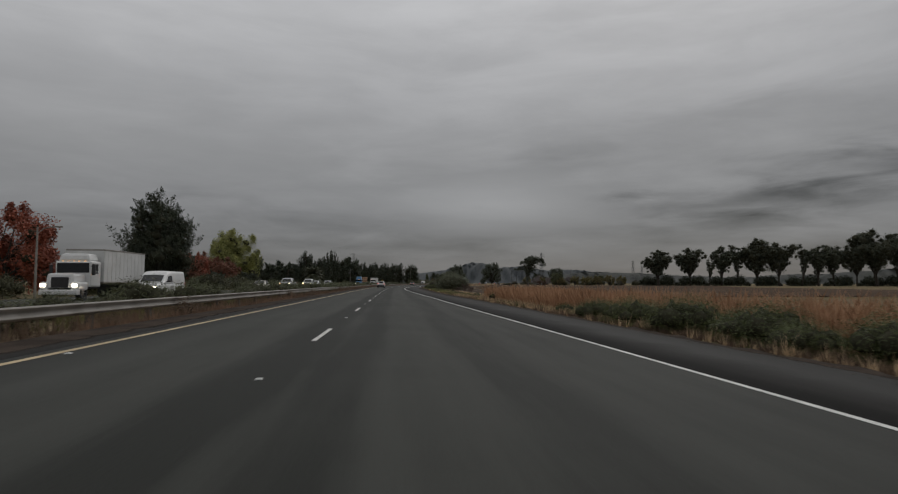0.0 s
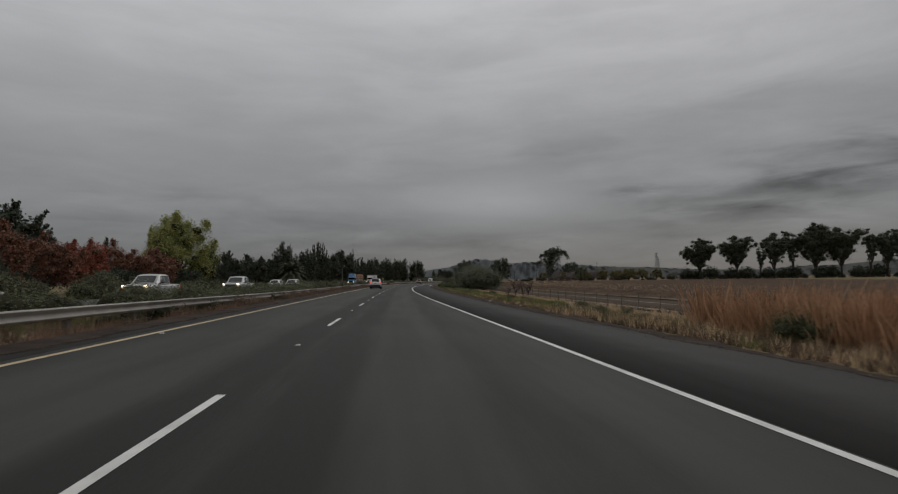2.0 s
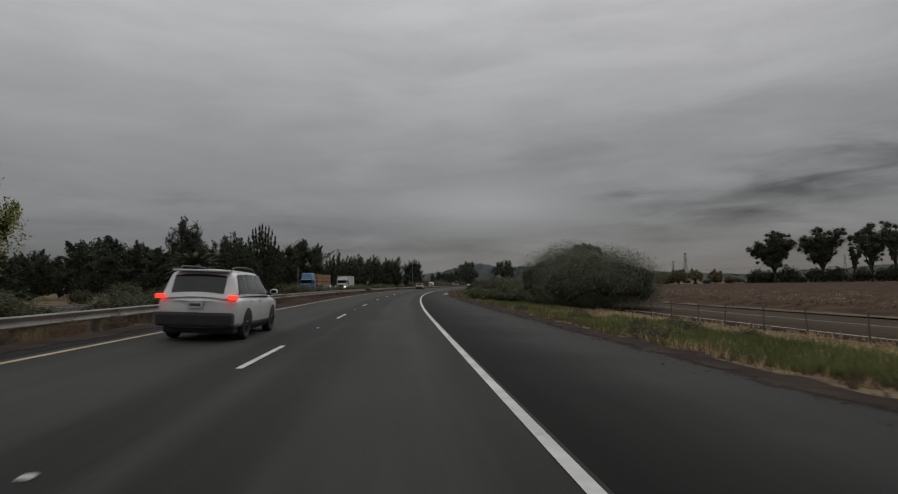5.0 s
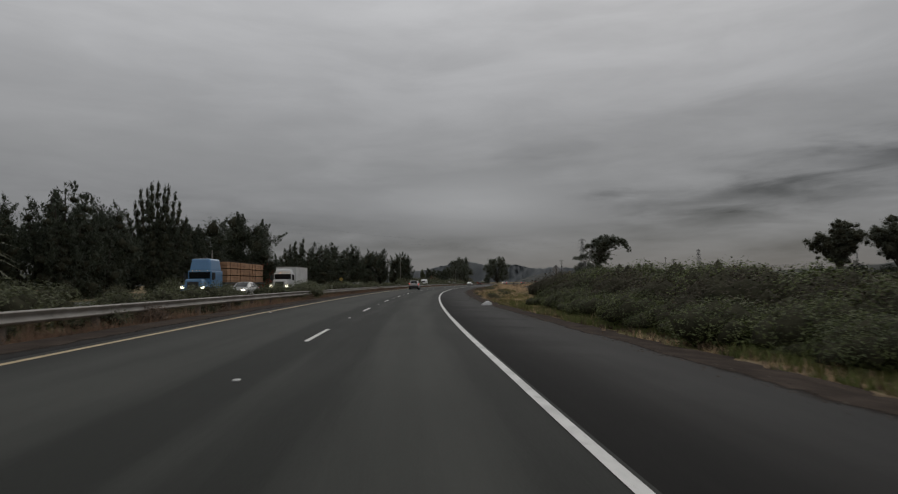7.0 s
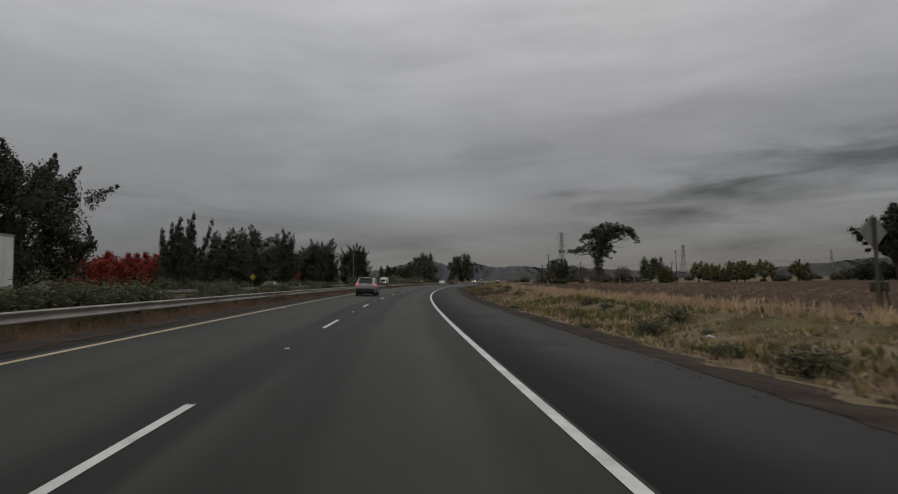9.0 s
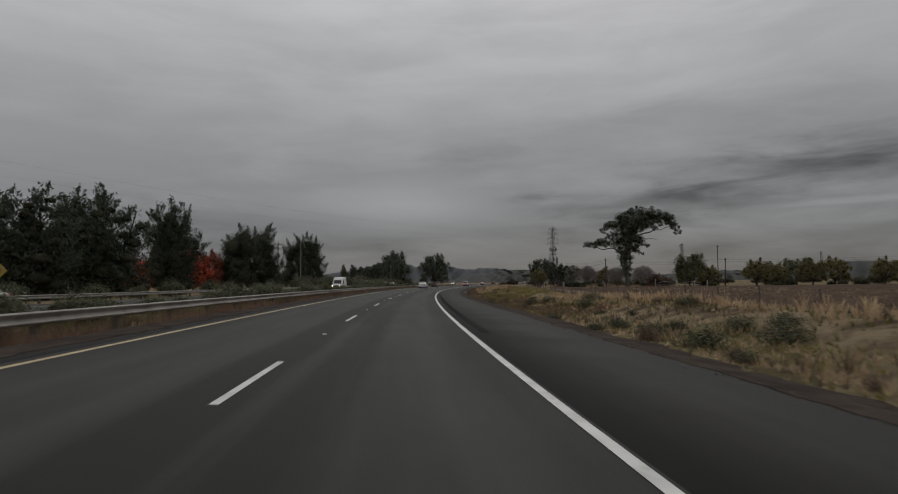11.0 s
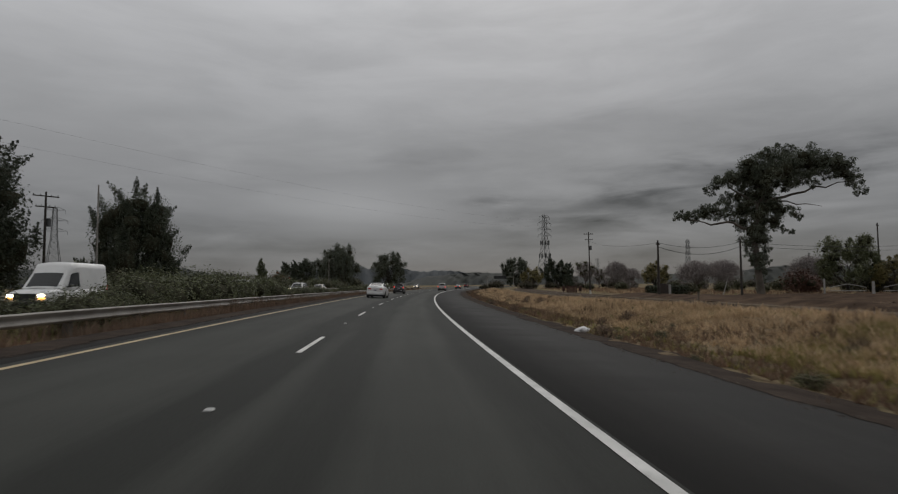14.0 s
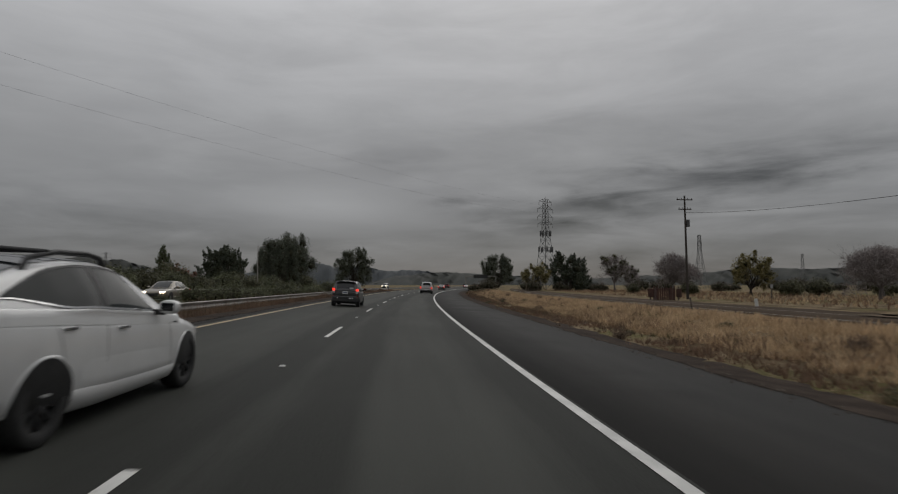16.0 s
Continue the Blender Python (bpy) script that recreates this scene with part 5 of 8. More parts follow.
# ---- shrubs in the median ----
mr = np.random.default_rng(61)
for i in range(170):
    s = -4 + i * 3.15 + mr.uniform(-1.2, 1.2)
    if 455 < s < 470 or 181 < s < 199:
        continue
    k = mr.uniform(0.75, 1.35) * (1.15 if 199 < s < 222 or 246 < s < 300 else 1.35 if s > 475 else 1.0)
    place_tree(f"median_{i % 4}", shrub(62 + i % 4, 1.35, 2.6, LEAF_SHRUB, 2600, 0.052, 13, narrow=0.30, stray=0.06), s, -11.2 + mr.uniform(-0.9, 0.9), "dusty green shrub in the median", "shrub", k, name="shrub", group="median shrubs", turn=mr.uniform(0, 360))
for i in range(26):
    s = 440 + i * 5.2
    place_tree("thicket_green" if i % 2 else "thicket_olive", shrub(67 + i % 2, 4.2, 6.0, LEAF_SHRUB if i % 2 else LEAF_OLIVE, 2000, 0.17, 14), s, -31.5 - 3 * ((i * 7) % 4) / 3, "tall green and olive thicket", "shrub", 0.7 + 0.4 * ((i * 5) % 6) / 6, name="thicket", group="thickets")
for i in range(16):
    place_tree("thicket_green" if i % 2 else "thicket_olive", None, 62 + i * 4.4, -30 - 9 * ((i * 5) % 4) / 4, "dark thicket between the lanes and the maples", "shrub", 0.62 + 0.25 * ((i * 3) % 5) / 5, name="thicket", group="low thickets")
for i in range(44):
    s = 20 + i * 9.6
    place_tree("thicket_green" if i % 3 else "thicket_olive", None, s, -30.5 - 2 * ((i * 7) % 5) / 5, "low dark thicket beside the oncoming lanes", "shrub", 0.42 + 0.25 * ((i * 5) % 6) / 6, name="thicket", group="low thickets")

for i, (s, lat, k) in enumerate(((234.4, -9.1, 0.9), (237.6, -9.4, 1.3), (239.4, -9.3, 1.35), (241.3, -9.5, 1.3), (400.6, -10.0, 1.15), (403.4, -10.2, 1.0), (408.4, -11.4, 1.7), (410.8, -11.8, 1.9), (413.4, -11.4, 1.75), (416.2, -11.9, 2.0), (419.4, -11.5, 1.8), (423.0, -11.8, 1.9), (427.0, -11.6, 1.7), (431.0, -11.9, 1.6))):
    place_tree(f"median_{i % 4}", None, s, lat, "full green shrub that grows close behind the guardrail", "shrub", k, name="shrub", group="median shrubs", turn=i * 83.0)

# ---- grasses ----
GRASS_DRY = leaf_surface("dry_straw_grass", (0.255, 0.178, 0.106), (0.74, 0.55, 0.345), 0.8, 0.1)
GRASS_BROWN = leaf_surface("brown_dead_weeds", (0.075, 0.051, 0.036), (0.22, 0.155, 0.108), 0.8, 0.1)
GRASS_GREEN = leaf_surface("green_weeds", (0.070, 0.074, 0.024), (0.22, 0.21, 0.075), 0.7, 0.1)
GRASS_OLIVE = leaf_surface("yellow_green_short_grass", (0.14, 0.126, 0.040), (0.37, 0.320, 0.118), 0.8, 0.1)
REED = leaf_surface("orange_brown_reeds", (0.20, 0.105, 0.056), (0.60, 0.36, 0.215), 0.8, 0.1)
GRASS_RUSSET = leaf_surface("russet_dead_weeds", (0.105, 0.064, 0.042), (0.30, 0.195, 0.13), 0.8, 0.1)
GRASS_DULL = leaf_surface("dull_green_weed_leaves", (0.055, 0.056, 0.026), (0.17, 0.16, 0.075), 0.7, 0.1)
gr = np.random.default_rng(71)


def meadow(name, n, s0, s1, lat0, lat1, h0, h1, wide, blades, material, label, mask=None, plume=0.0, lean=0.35):
    """Tufts strewn over a stretch of verge; lat0, lat1: metres beyond the asphalt's edge, or across where negative."""
    s = gr.uniform(s0, s1, n)
    u = gr.random(n)
    lat = asphalt_edge(s) + lat0 + (lat1 - lat0) * u if lat0 >= 0 else lat0 + (lat1 - lat0) * u
    keep = np.ones(n, bool) if mask is None else mask(s, lat)
    keep &= (lat < 0) | (lat > asphalt_edge(s) + 0.1 + dirt_out(s) * (0.95 if h1 < 0.5 else 1.3)) | (gr.random(n) < 0.05)
    s, lat = s[keep], lat[keep]
    h = gr.uniform(h0, h1, len(s))
    return tagged(new(name, tufts(name, gr, s, lat, h, wide, blades, material, lean, 0.0, plume)), label, "grass", kind="stuff")


def patchy(f, g, level):
    return lambda s, lat: np.sin(s * f + 1.3 * np.sin(lat * 0.7)) + np.sin(s * g + lat * 0.9) + 0.8 * np.sin(lat * 1.9 + s * 0.13) > level


not_bramble = lambda s, lat: ~((s > 196) & (s < 243) & (lat > 9.5))
meadow("dry_grass", 19000, 0, 330, 0.7, 9.5, 0.10, 0.42, 0.016, 6, GRASS_DRY, "dry straw-coloured verge grass", lambda s, l: not_bramble(s, l) & patchy(0.11, 0.37, -0.9)(s, l))
meadow("dry_grass", 30000, 330, 600, 4.2, 13, 0.10, 0.34, 0.010, 9, GRASS_DRY, "dry straw-coloured verge grass", patchy(0.29, 0.71, -1.3), lean=0.6)
meadow("russet_weeds", 24000, 330, 600, 0.5, 4.8, 0.10, 0.32, 0.010, 9, GRASS_RUSSET, "russet dead weeds on the lower verge", patchy(0.23, 0.61, -1.0), lean=0.6)
meadow("dull_green_weeds", 9000, 330, 600, 1.6, 7.0, 0.08, 0.30, 0.011, 9, GRASS_DULL, "dull green weeds in patches", patchy(0.12, 0.33, 0.35), lean=0.5)
meadow("brown_weeds", 9000, 0, 560, 0.05, 2.6, 0.1, 0.38, 0.014, 6, GRASS_BROWN, "brown dead weeds along the shoulder's edge")
meadow("green_weeds", 11000, 85, 250, 0.6, 5.5, 0.12, 0.42, 0.022, 6, GRASS_GREEN, "green weeds on the verge", lambda s, l: not_bramble(s, l) & patchy(0.17, 0.41, -0.2)(s, l))
meadow("green_weeds", 8000, 245, 430, 1.6, 11, 0.06, 0.26, 0.022, 6, GRASS_GREEN, "green weeds on the verge", patchy(0.10, 0.29, 0.0))
meadow("reeds", 9000, -2, 77.5, 3.2, 10.5, 0.8, 2.0, 0.022, 8, REED, "tall orange-brown reeds with feathery heads", lambda s, l: (l > 11.3) & (l < 17.4), plume=1.0, lean=0.4)
meadow("dry_grass", 1200, -2, 90, 0.4, 3.5, 0.25, 0.7, 0.013, 9, GRASS_DRY, "dry grass before the reeds")
meadow("brown_weeds", 9000, -2, 540, -8.45, -7.35, 0.08, 0.36, 0.016, 6, GRASS_BROWN, "brown dead weeds in front of the guardrail", patchy(0.6, 1.7, -1.5))
meadow("russet_weeds", 15000, -2, 560, -8.42, -7.45, 0.22, 0.62, 0.012, 7, GRASS_RUSSET, "soft russet weeds against the guardrail", patchy(0.31, 0.93, -0.7))
meadow("brown_weeds", 5000, -2, 520, -10.2, -8.6, 0.35, 0.95, 0.016, 6, GRASS_BROWN, "brown dead weeds behind the guardrail")
meadow("green_weeds", 6000, -2, 520, -13.2, -9.4, 0.3, 0.8, 0.018, 6, GRASS_GREEN, "green weeds in the median")
meadow("field_grass", 4200, 466, 640, 28, 66, 0.25, 0.7, 0.035, 5, GRASS_RUSSET, "tall dead grass beyond the frontage road", patchy(0.12, 0.31, -0.6))
meadow("field_grass", 6000, 466, 640, 29, 66, 0.2, 0.55, 0.035, 5, GRASS_DRY, "dry grass in patches beyond the frontage road", patchy(0.09, 0.23, 0.3))

meadow("stubble", 9000, 98, 430, 26.5, 62, 0.30, 0.46, 0.03, 4, GRASS_DRY, "pale straw left in rows on the field", lambda s, l: (l > 33) & (np.sin(l * 1.15 + 0.5 * np.sin(s * 0.05)) > 0.72), lean=1.1)

# ---- gravel and clods along the asphalt's edge ----
STONE = surface("dark_brown_gravel", (0.026, 0.022, 0.019), (0.105, 0.09, 0.078), 3.0, 0.95, 0.3, 20, island=0.8, gloss=0.1)
gn = 26000
gs = gr.uniform(0, 560, gn)
gl = asphalt_edge(gs) - dirt_in(gs) + np.where(gr.random(gn) < 0.5, np.abs(gr.normal(0, 0.7, gn)) - 0.1, gr.normal(0.15, 0.3, gn))
gx_, gy_ = line(gs, gl)
gz_ = np.maximum(ground_z(gs, gl), np.where(gl < asphalt_edge(gs), road_z(gl), -9))
size = 0.010 + 0.034 * gr.random(gn) ** 3
corner = np.array([(1, 0, 0), (-0.2, 0.9, 0), (-0.9, -0.3, 0), (0.1, -0.8, 0.0), (0.1, 0.1, 0.8)])
gv = np.stack([gx_, gy_, gz_], -1)[:, None] + corner[None] * size[:, None, None] * gr.uniform(0.6, 1.3, (gn, 5, 1))
tri = np.array([(0, 1, 4), (1, 2, 4), (2, 3, 4), (3, 0, 4)])
gf = (np.arange(gn)[:, None, None] * 5 + tri[None]).reshape(-1, 3)
tagged(new("gravel", mesh_of("gravel", gv.reshape(-1, 3), gf, STONE)), "loose grey gravel along the broken asphalt edge", "gravel", kind="stuff")
meadow("olive_grass", 16000, 232, 436, 1.2, 11.5, 0.06, 0.26, 0.02, 6, GRASS_OLIVE, "short olive grass on the bank", patchy(0.055, 0.021, -0.2), lean=0.7)
meadow("straw_thatch", 8000, 90, 600, 0.9, 10, 0.05, 0.2, 0.022, 6, GRASS_DRY, "flattened straw thatch on the verge", not_bramble, lean=1.3)

meadow("tall_straw", 3600, 236, 350, 6.2, 11.0, 0.25, 0.65, 0.02, 7, GRASS_DRY, "tall dry grass on the bank before the frontage road", patchy(0.21, 0.47, -1.2), plume=0.8)
meadow("tall_straw", 3600, 395, 600, 6.0, 9.0, 0.15, 0.42, 0.02, 7, GRASS_DRY, "tall dry grass on the bank before the frontage road", patchy(0.21, 0.47, -0.8), plume=0.8)
for i in range(34):
    free_tree("brown_brush", shrub(48, 3.6, 6.5, LEAF_BRUSH, 1500, 0.17, 13, stray=0.1), 68 + i * 6.2, 606 - i * 2.4 + 9 * math.sin(i * 2.3), "dark brown brush at the edge of dry grass", 0.75 + 0.6 * ((i * 5) % 6) / 6, z=-0.5, turn=i * 61.0, name="thicket", category="shrub", group="brown brush")

meadow("brown_weeds", 9000, 300, 600, 0.6, 11, 0.15, 0.55, 0.018, 6, GRASS_BROWN, "brown dead weeds in clumps on the verge", patchy(0.35, 0.83, 0.5))
meadow("olive_grass", 26000, 357, 397, 2.6, 11.0, 0.08, 0.24, 0.014, 9, GRASS_OLIVE, "yellow-green grass on the bank", lean=0.6)

GRASS_FRESH = leaf_surface("fresh_green_weeds", (0.066, 0.080, 0.027), (0.215, 0.24, 0.085), 0.7, 0.1)
meadow("green_weeds", 26000, 92, 205, 1.4, 5.6, 0.12, 0.42, 0.018, 9, GRASS_FRESH, "fresh green weeds in a thick band on the verge", lambda s, l: not_bramble(s, l) & (patchy(0.13, 0.33, -0.9)(s, l) & ((s > 132) | patchy(0.31, 0.77, 0.9)(s, l))))
meadow("green_weeds", 5000, 240, 300, 2.2, 6.0, 0.10, 0.34, 0.024, 6, GRASS_GREEN, "fresh green weeds in patches on the verge", patchy(0.16, 0.39, 0.3))
meadow("green_weeds", 5000, 185, 240, 0.8, 4.0, 0.10, 0.4, 0.024, 6, GRASS_FRESH, "fresh green weeds before the brambles", patchy(0.3, 0.7, -0.6))
for i, (s, lat, k) in enumerate(((130.6, 14.6, 0.31), (131.4, 15.6, 0.23), (129.4, 15.9, 0.28), (124.6, 12.6, 0.2))):
    place_tree("bare_sapling", bare_tree(49, 7.4, 8.5, 420, bark=RED_TWIG), s, lat, "small bare brown sapling in the weeds", scale=k, turn=i * 80.0)
for i in range(22):
    s = 74 + i * 2.5 if i < 17 else 204 + (i - 17) * 4.0
    place_tree(f"median_{i % 4}", None, s, -8.95 - 0.5 * ((i * 7) % 5) / 5, "dusty green shrub that overhangs the guardrail", "shrub", 0.62 + 0.3 * ((i * 3) % 5) / 5, name="shrub", group="median shrubs", turn=i * 51.0)

# ---- clods on the ploughed field ----
CLOD = surface("dry_soil_clods", (0.028, 0.019, 0.014), (0.15, 0.108, 0.077), 1.0, 1.0, 0.4, 8, island=0.9, gloss=0.03)
cn = 16000
cs_ = gr.uniform(98, 420, cn)
cl_ = np.where(gr.random(cn) < 0.55, gr.normal(31.0, 2.2, cn), 26.4 + 44 * gr.random(cn) ** 1.6)
cx_, cy_ = line(cs_, cl_)
csz = 0.05 + 0.13 * gr.random(cn) ** 2
cv = np.stack([cx_, cy_, furrows(cs_, cl_) - 0.03], -1)[:, None] + corner[None] * csz[:, None, None] * gr.uniform(0.6, 1.3, (cn, 5, 1))
cf = (np.arange(cn)[:, None, None] * 5 + tri[None]).reshape(-1, 3)
tagged(new("clods", mesh_of("clods", cv.reshape(-1, 3), cf, CLOD)), "dry clods strewn over the ploughed field", "soil", kind="stuff")

WEED_TWIG = leaf_surface("tan_dead_weed_stalks", (0.075, 0.052, 0.038), (0.23, 0.165, 0.118), 0.9, 0.08)
for i in range(150):
    s = mr.uniform(-2, 545) if i < 90 else mr.uniform(85, 150)
    place_tree(f"dry_weed_{i % 3}", shrub(81 + i % 3, 0.75, 1.1, WEED_TWIG, 620, 0.11, 9, narrow=0.07, core=0, stray=0.15), s, -7.75 - mr.uniform(0, 0.55), "dry tan weed bush before the guardrail", "weed", mr.uniform(0.6, 1.25), name="dry_weed", group="dry weeds", turn=mr.uniform(0, 360))
for i in range(60):
    s = mr.uniform(300, 600)
    place_tree(f"dry_weed_{i % 3}", None, s, asphalt_edge(s) + mr.uniform(1.0, 7.0), "dry tan weed bush on the verge", "weed", mr.uniform(0.5, 0.95), name="dry_weed", group="dry weeds", turn=mr.uniform(0, 360))

meadow("dry_grass", 30000, 392, 560, 2.8, 9.0, 0.12, 0.36, 0.012, 9, GRASS_DRY, "soft dry grass along the verge", lean=0.8)
for i in range(20):
    s = 472 + i * 8.4
    if 545 < s < 560:
        continue
    place_tree("thicket_green" if i % 3 == 1 else "thicket_olive", None, s, -41 - 5 * ((i * 7) % 5) / 5, "green and olive thicket in the belt beside the lanes", "shrub", (1.35, 1.0, 1.2, 0.9)[i % 4] * (0.85 + 0.3 * ((i * 3) % 5) / 5), name="thicket", group="thickets")
place_tree("dark_round", None, 564.4, -43, "dark round-headed evergreen among thickets", scale=0.9)
place_tree("domed", None, 597, -41, "dull olive broad tree among thickets", scale=0.72, wide=0.78)
place_tree("domed", None, 606, -47, "dull olive broad tree among thickets", scale=0.62, wide=0.8, turn=200)
for i, (s, k) in enumerate(((455.5, 0.8), (458.5, 0.95), (461.5, 0.8), (465.0, 0.75))):
    place_tree(f"median_{i % 4}", None, s, -11.0 - 0.3 * (i % 2), "dusty green shrub in the median", "shrub", k, name="shrub", group="median shrubs", turn=i * 77.0)
for i in range(14):
    place_tree("thicket_olive" if i % 3 else "thicket_green", None, 96 + i * 4.2, -28.6 - 0.8 * (i % 3), "low dark thicket beside the oncoming lanes", "shrub", 0.36 + 0.2 * ((i * 5) % 6) / 6, name="thicket", group="low thickets")
for i in range(24):
    place_tree(f"median_{i % 4}", None, 84 + i * 1.75, -10.4 - 1.5 * ((i * 7) % 5) / 5, "dusty green shrub in the median", "shrub", (0.75 if i < 6 else 0.98) + 0.22 * ((i * 3) % 5) / 5, name="shrub", group="median shrubs", turn=i * 67.0, wide=1.15)

for i in range(64):
    s = mr.uniform(84, 178) if i < 40 else mr.uniform(250, 350)
    place_tree(f"weed_clump_{i % 3}", shrub(90 + i % 3, 0.62, 1.25, LEAF_WEED, 900, 0.055, 9, narrow=0.24, core=0, stray=0.12), s, asphalt_edge(s) + mr.uniform(1.2, 6.0), "low dull green weed clump in dry grass", "weed", mr.uniform(0.55, 1.25), name="weed_clump", group="weed clumps", turn=mr.uniform(0, 360))
for i in range(70):
    s = mr.uniform(250, 600)
    place_tree(f"weed_clump_{i % 3}", None, s, asphalt_edge(s) + mr.uniform(1.0, 5.5), "low dull green weed clump in dry grass", "weed", mr.uniform(0.35, 0.8), name="weed_clump", group="weed clumps", turn=mr.uniform(0, 360))
for i in range(46):
    s = mr.uniform(70, 175)
    place_tree(f"dry_weed_{i % 3}", None, s, -7.6 - mr.uniform(0, 0.7), "dry tan weed bush before the guardrail", "weed", mr.uniform(0.5, 0.95), name="dry_weed", group="dry weeds", turn=mr.uniform(0, 360))
meadow("brown_weeds", 5000, 396, 500, -8.45, -7.45, 0.3, 0.62, 0.018, 6, GRASS_BROWN, "brown dead weeds that hide the guardrail", patchy(0.5, 1.3, -1.6))

meadow("brown_weeds", 5000, -2, 92, 0.5, 4.2, 0.15, 0.5, 0.018, 6, GRASS_BROWN, "brown and dull weeds before the reeds")
meadow("green_weeds", 3500, -2, 92, 0.9, 3.8, 0.12, 0.4, 0.022, 6, GRASS_FRESH, "green weeds before the reeds", patchy(0.24, 0.61, 0.1))


# ---- vehicles ----
def paint(name, colour, metal=0.0, rough=0.32):
    c = np.array(colour)
    return surface(name, tuple(c * 0.88), tuple(np.minimum(c * 1.06, 0.9)), 1.2, rough, 0.0, 60, metal=metal, coat=0.6)


PAINT_WHITE = paint("white_car_paint", (0.66, 0.66, 0.65))
PAINT_SILVER = paint("silver_car_paint", (0.34, 0.34, 0.33), 0.4)
PAINT_GRAPHITE = paint("graphite_car_paint", (0.045, 0.045, 0.046), 0.3)
PAINT_BLACK = paint("black_car_paint", (0.02, 0.02, 0.022))
PAINT_RED = paint("dark_red_car_paint", (0.16, 0.02, 0.018))
PAINT_TAN = paint("tan_car_paint", (0.20, 0.17, 0.13), 0.3)
PAINT_BLUE = paint("blue_truck_paint", (0.07, 0.20, 0.38))
GLASS = plain("dark_car_glass", (0.010, 0.012, 0.013), 0.06, 0.0, 0.0, 0.0, 0.5)
GLASS_SEE = plain("tinted_car_glass", (0.010, 0.014, 0.014), 0.04, 0.0, 0.0, 0.0, 0.08)
RUBBER = surface("tyre_rubber", (0.012, 0.012, 0.012), (0.03, 0.03, 0.029), 6, 0.85, 0.2, 50)
PLASTIC = surface("black_trim_plastic", (0.012, 0.012, 0.012), (0.028, 0.028, 0.028), 4, 0.6, 0.1, 60)
ALLOY = surface("wheel_alloy", (0.24, 0.24, 0.24), (0.42, 0.42, 0.42), 5, 0.35, 0.0, 40, metal=0.8)
DARK_ALLOY = surface("dark_wheel_cover", (0.03, 0.03, 0.032), (0.08, 0.08, 0.082), 5, 0.4, 0.0, 40, metal=0.5)
LAMP_RED = plain("lit_tail_lamp", (1.0, 0.05, 0.03), 0.2, 0.0, 1.1)
# A faint glow is added to these red lenses and reflectors, which are unlit.
LENS_RED = plain("faintly_glowing_red_lens", (0.30, 0.012, 0.012), 0.15, 0.0, 0.15)
LENS_CLEAR = plain("clear_lamp_lens", (0.42, 0.40, 0.38), 0.15)
LAMP_WHITE = plain("lit_headlamp", (1.0, 0.88, 0.66), 0.2, 0.0, 5.0)
LAMP_AMBER = plain("lit_amber_lamp", (1.0, 0.48, 0.10), 0.2, 0.0, 2.5)
PLATE = surface("number_plate", (0.42, 0.42, 0.42), (0.6, 0.6, 0.6), 8, 0.5)
INK = plain("dark_blue_ink", (0.05, 0.06, 0.12), 0.6)
CHROME = plain("chrome", (0.6, 0.6, 0.6), 0.15, 1.0)


class Shape:
    """A car body as tables over x, the way it drives: lower body, and cabin above the belt line."""

    def __init__(self, low, cabin, crown=0.05):
        self.low, self.cabin, self.crown = np.array(low, float), np.array(cabin, float), crown

    def body(self, x):
        t = self.low
        return [np.interp(x, t[:, 0], t[:, i]) for i in (1, 2, 3)]          # half width, bottom, top

    def cab(self, x):
        t = self.cabin
        return [np.interp(x, t[:, 0], t[:, i]) for i in (1, 2, 3, 4)]       # half width at belt, at roof, belt z, roof z

    def side(self, x, u, sign, out=0.0):
        wb, wt, zb, zr = self.cab(x)
        y = wb + (wt - wb) * u ** 1.35
        return np.array([x, sign * (y + out), zb + (zr - zb) * (u * 0.985) + out * 0.25])

    def flank(self, x, v, sign, out=0.0):
        w_, z0, z1 = self.body(x)
        y = w_ * (1 - 0.10 * abs(2 * v - 0.95) ** 2.6)
        return np.array([x, sign * (y + out), z0 + (z1 - z0) * v])

    def skin(self, x, v, sign, out=0.0):
        """On the lower body's rounded side itself."""
        w_, z0, z1 = self.body(x)
        up = min(abs(2 * v - 1), 0.97) ** (1 / 0.36)
        return np.array([x, sign * (w_ * (1 - up * up) ** 0.18 + out), z0 + (z1 - z0) * v])

    def roof(self, x, v, out=0.0):
        wb, wt, zb, zr = self.cab(x)
        return np.array([x, v * wt, zr - self.crown * v * v + self.crown * 0.35 + out])

    def end(self, v, u, front, out=0.0):
        """On the front or rear face: v across -1..1, u up 0..1."""
        x = self.low[-1, 0] if front else self.low[0, 0]
        w_, z0, z1 = self.body(x)
        return np.array([x + (out if front else -out) - (0.10 if front else -0.10) * v * v, v * w_, z0 + (z1 - z0) * u])


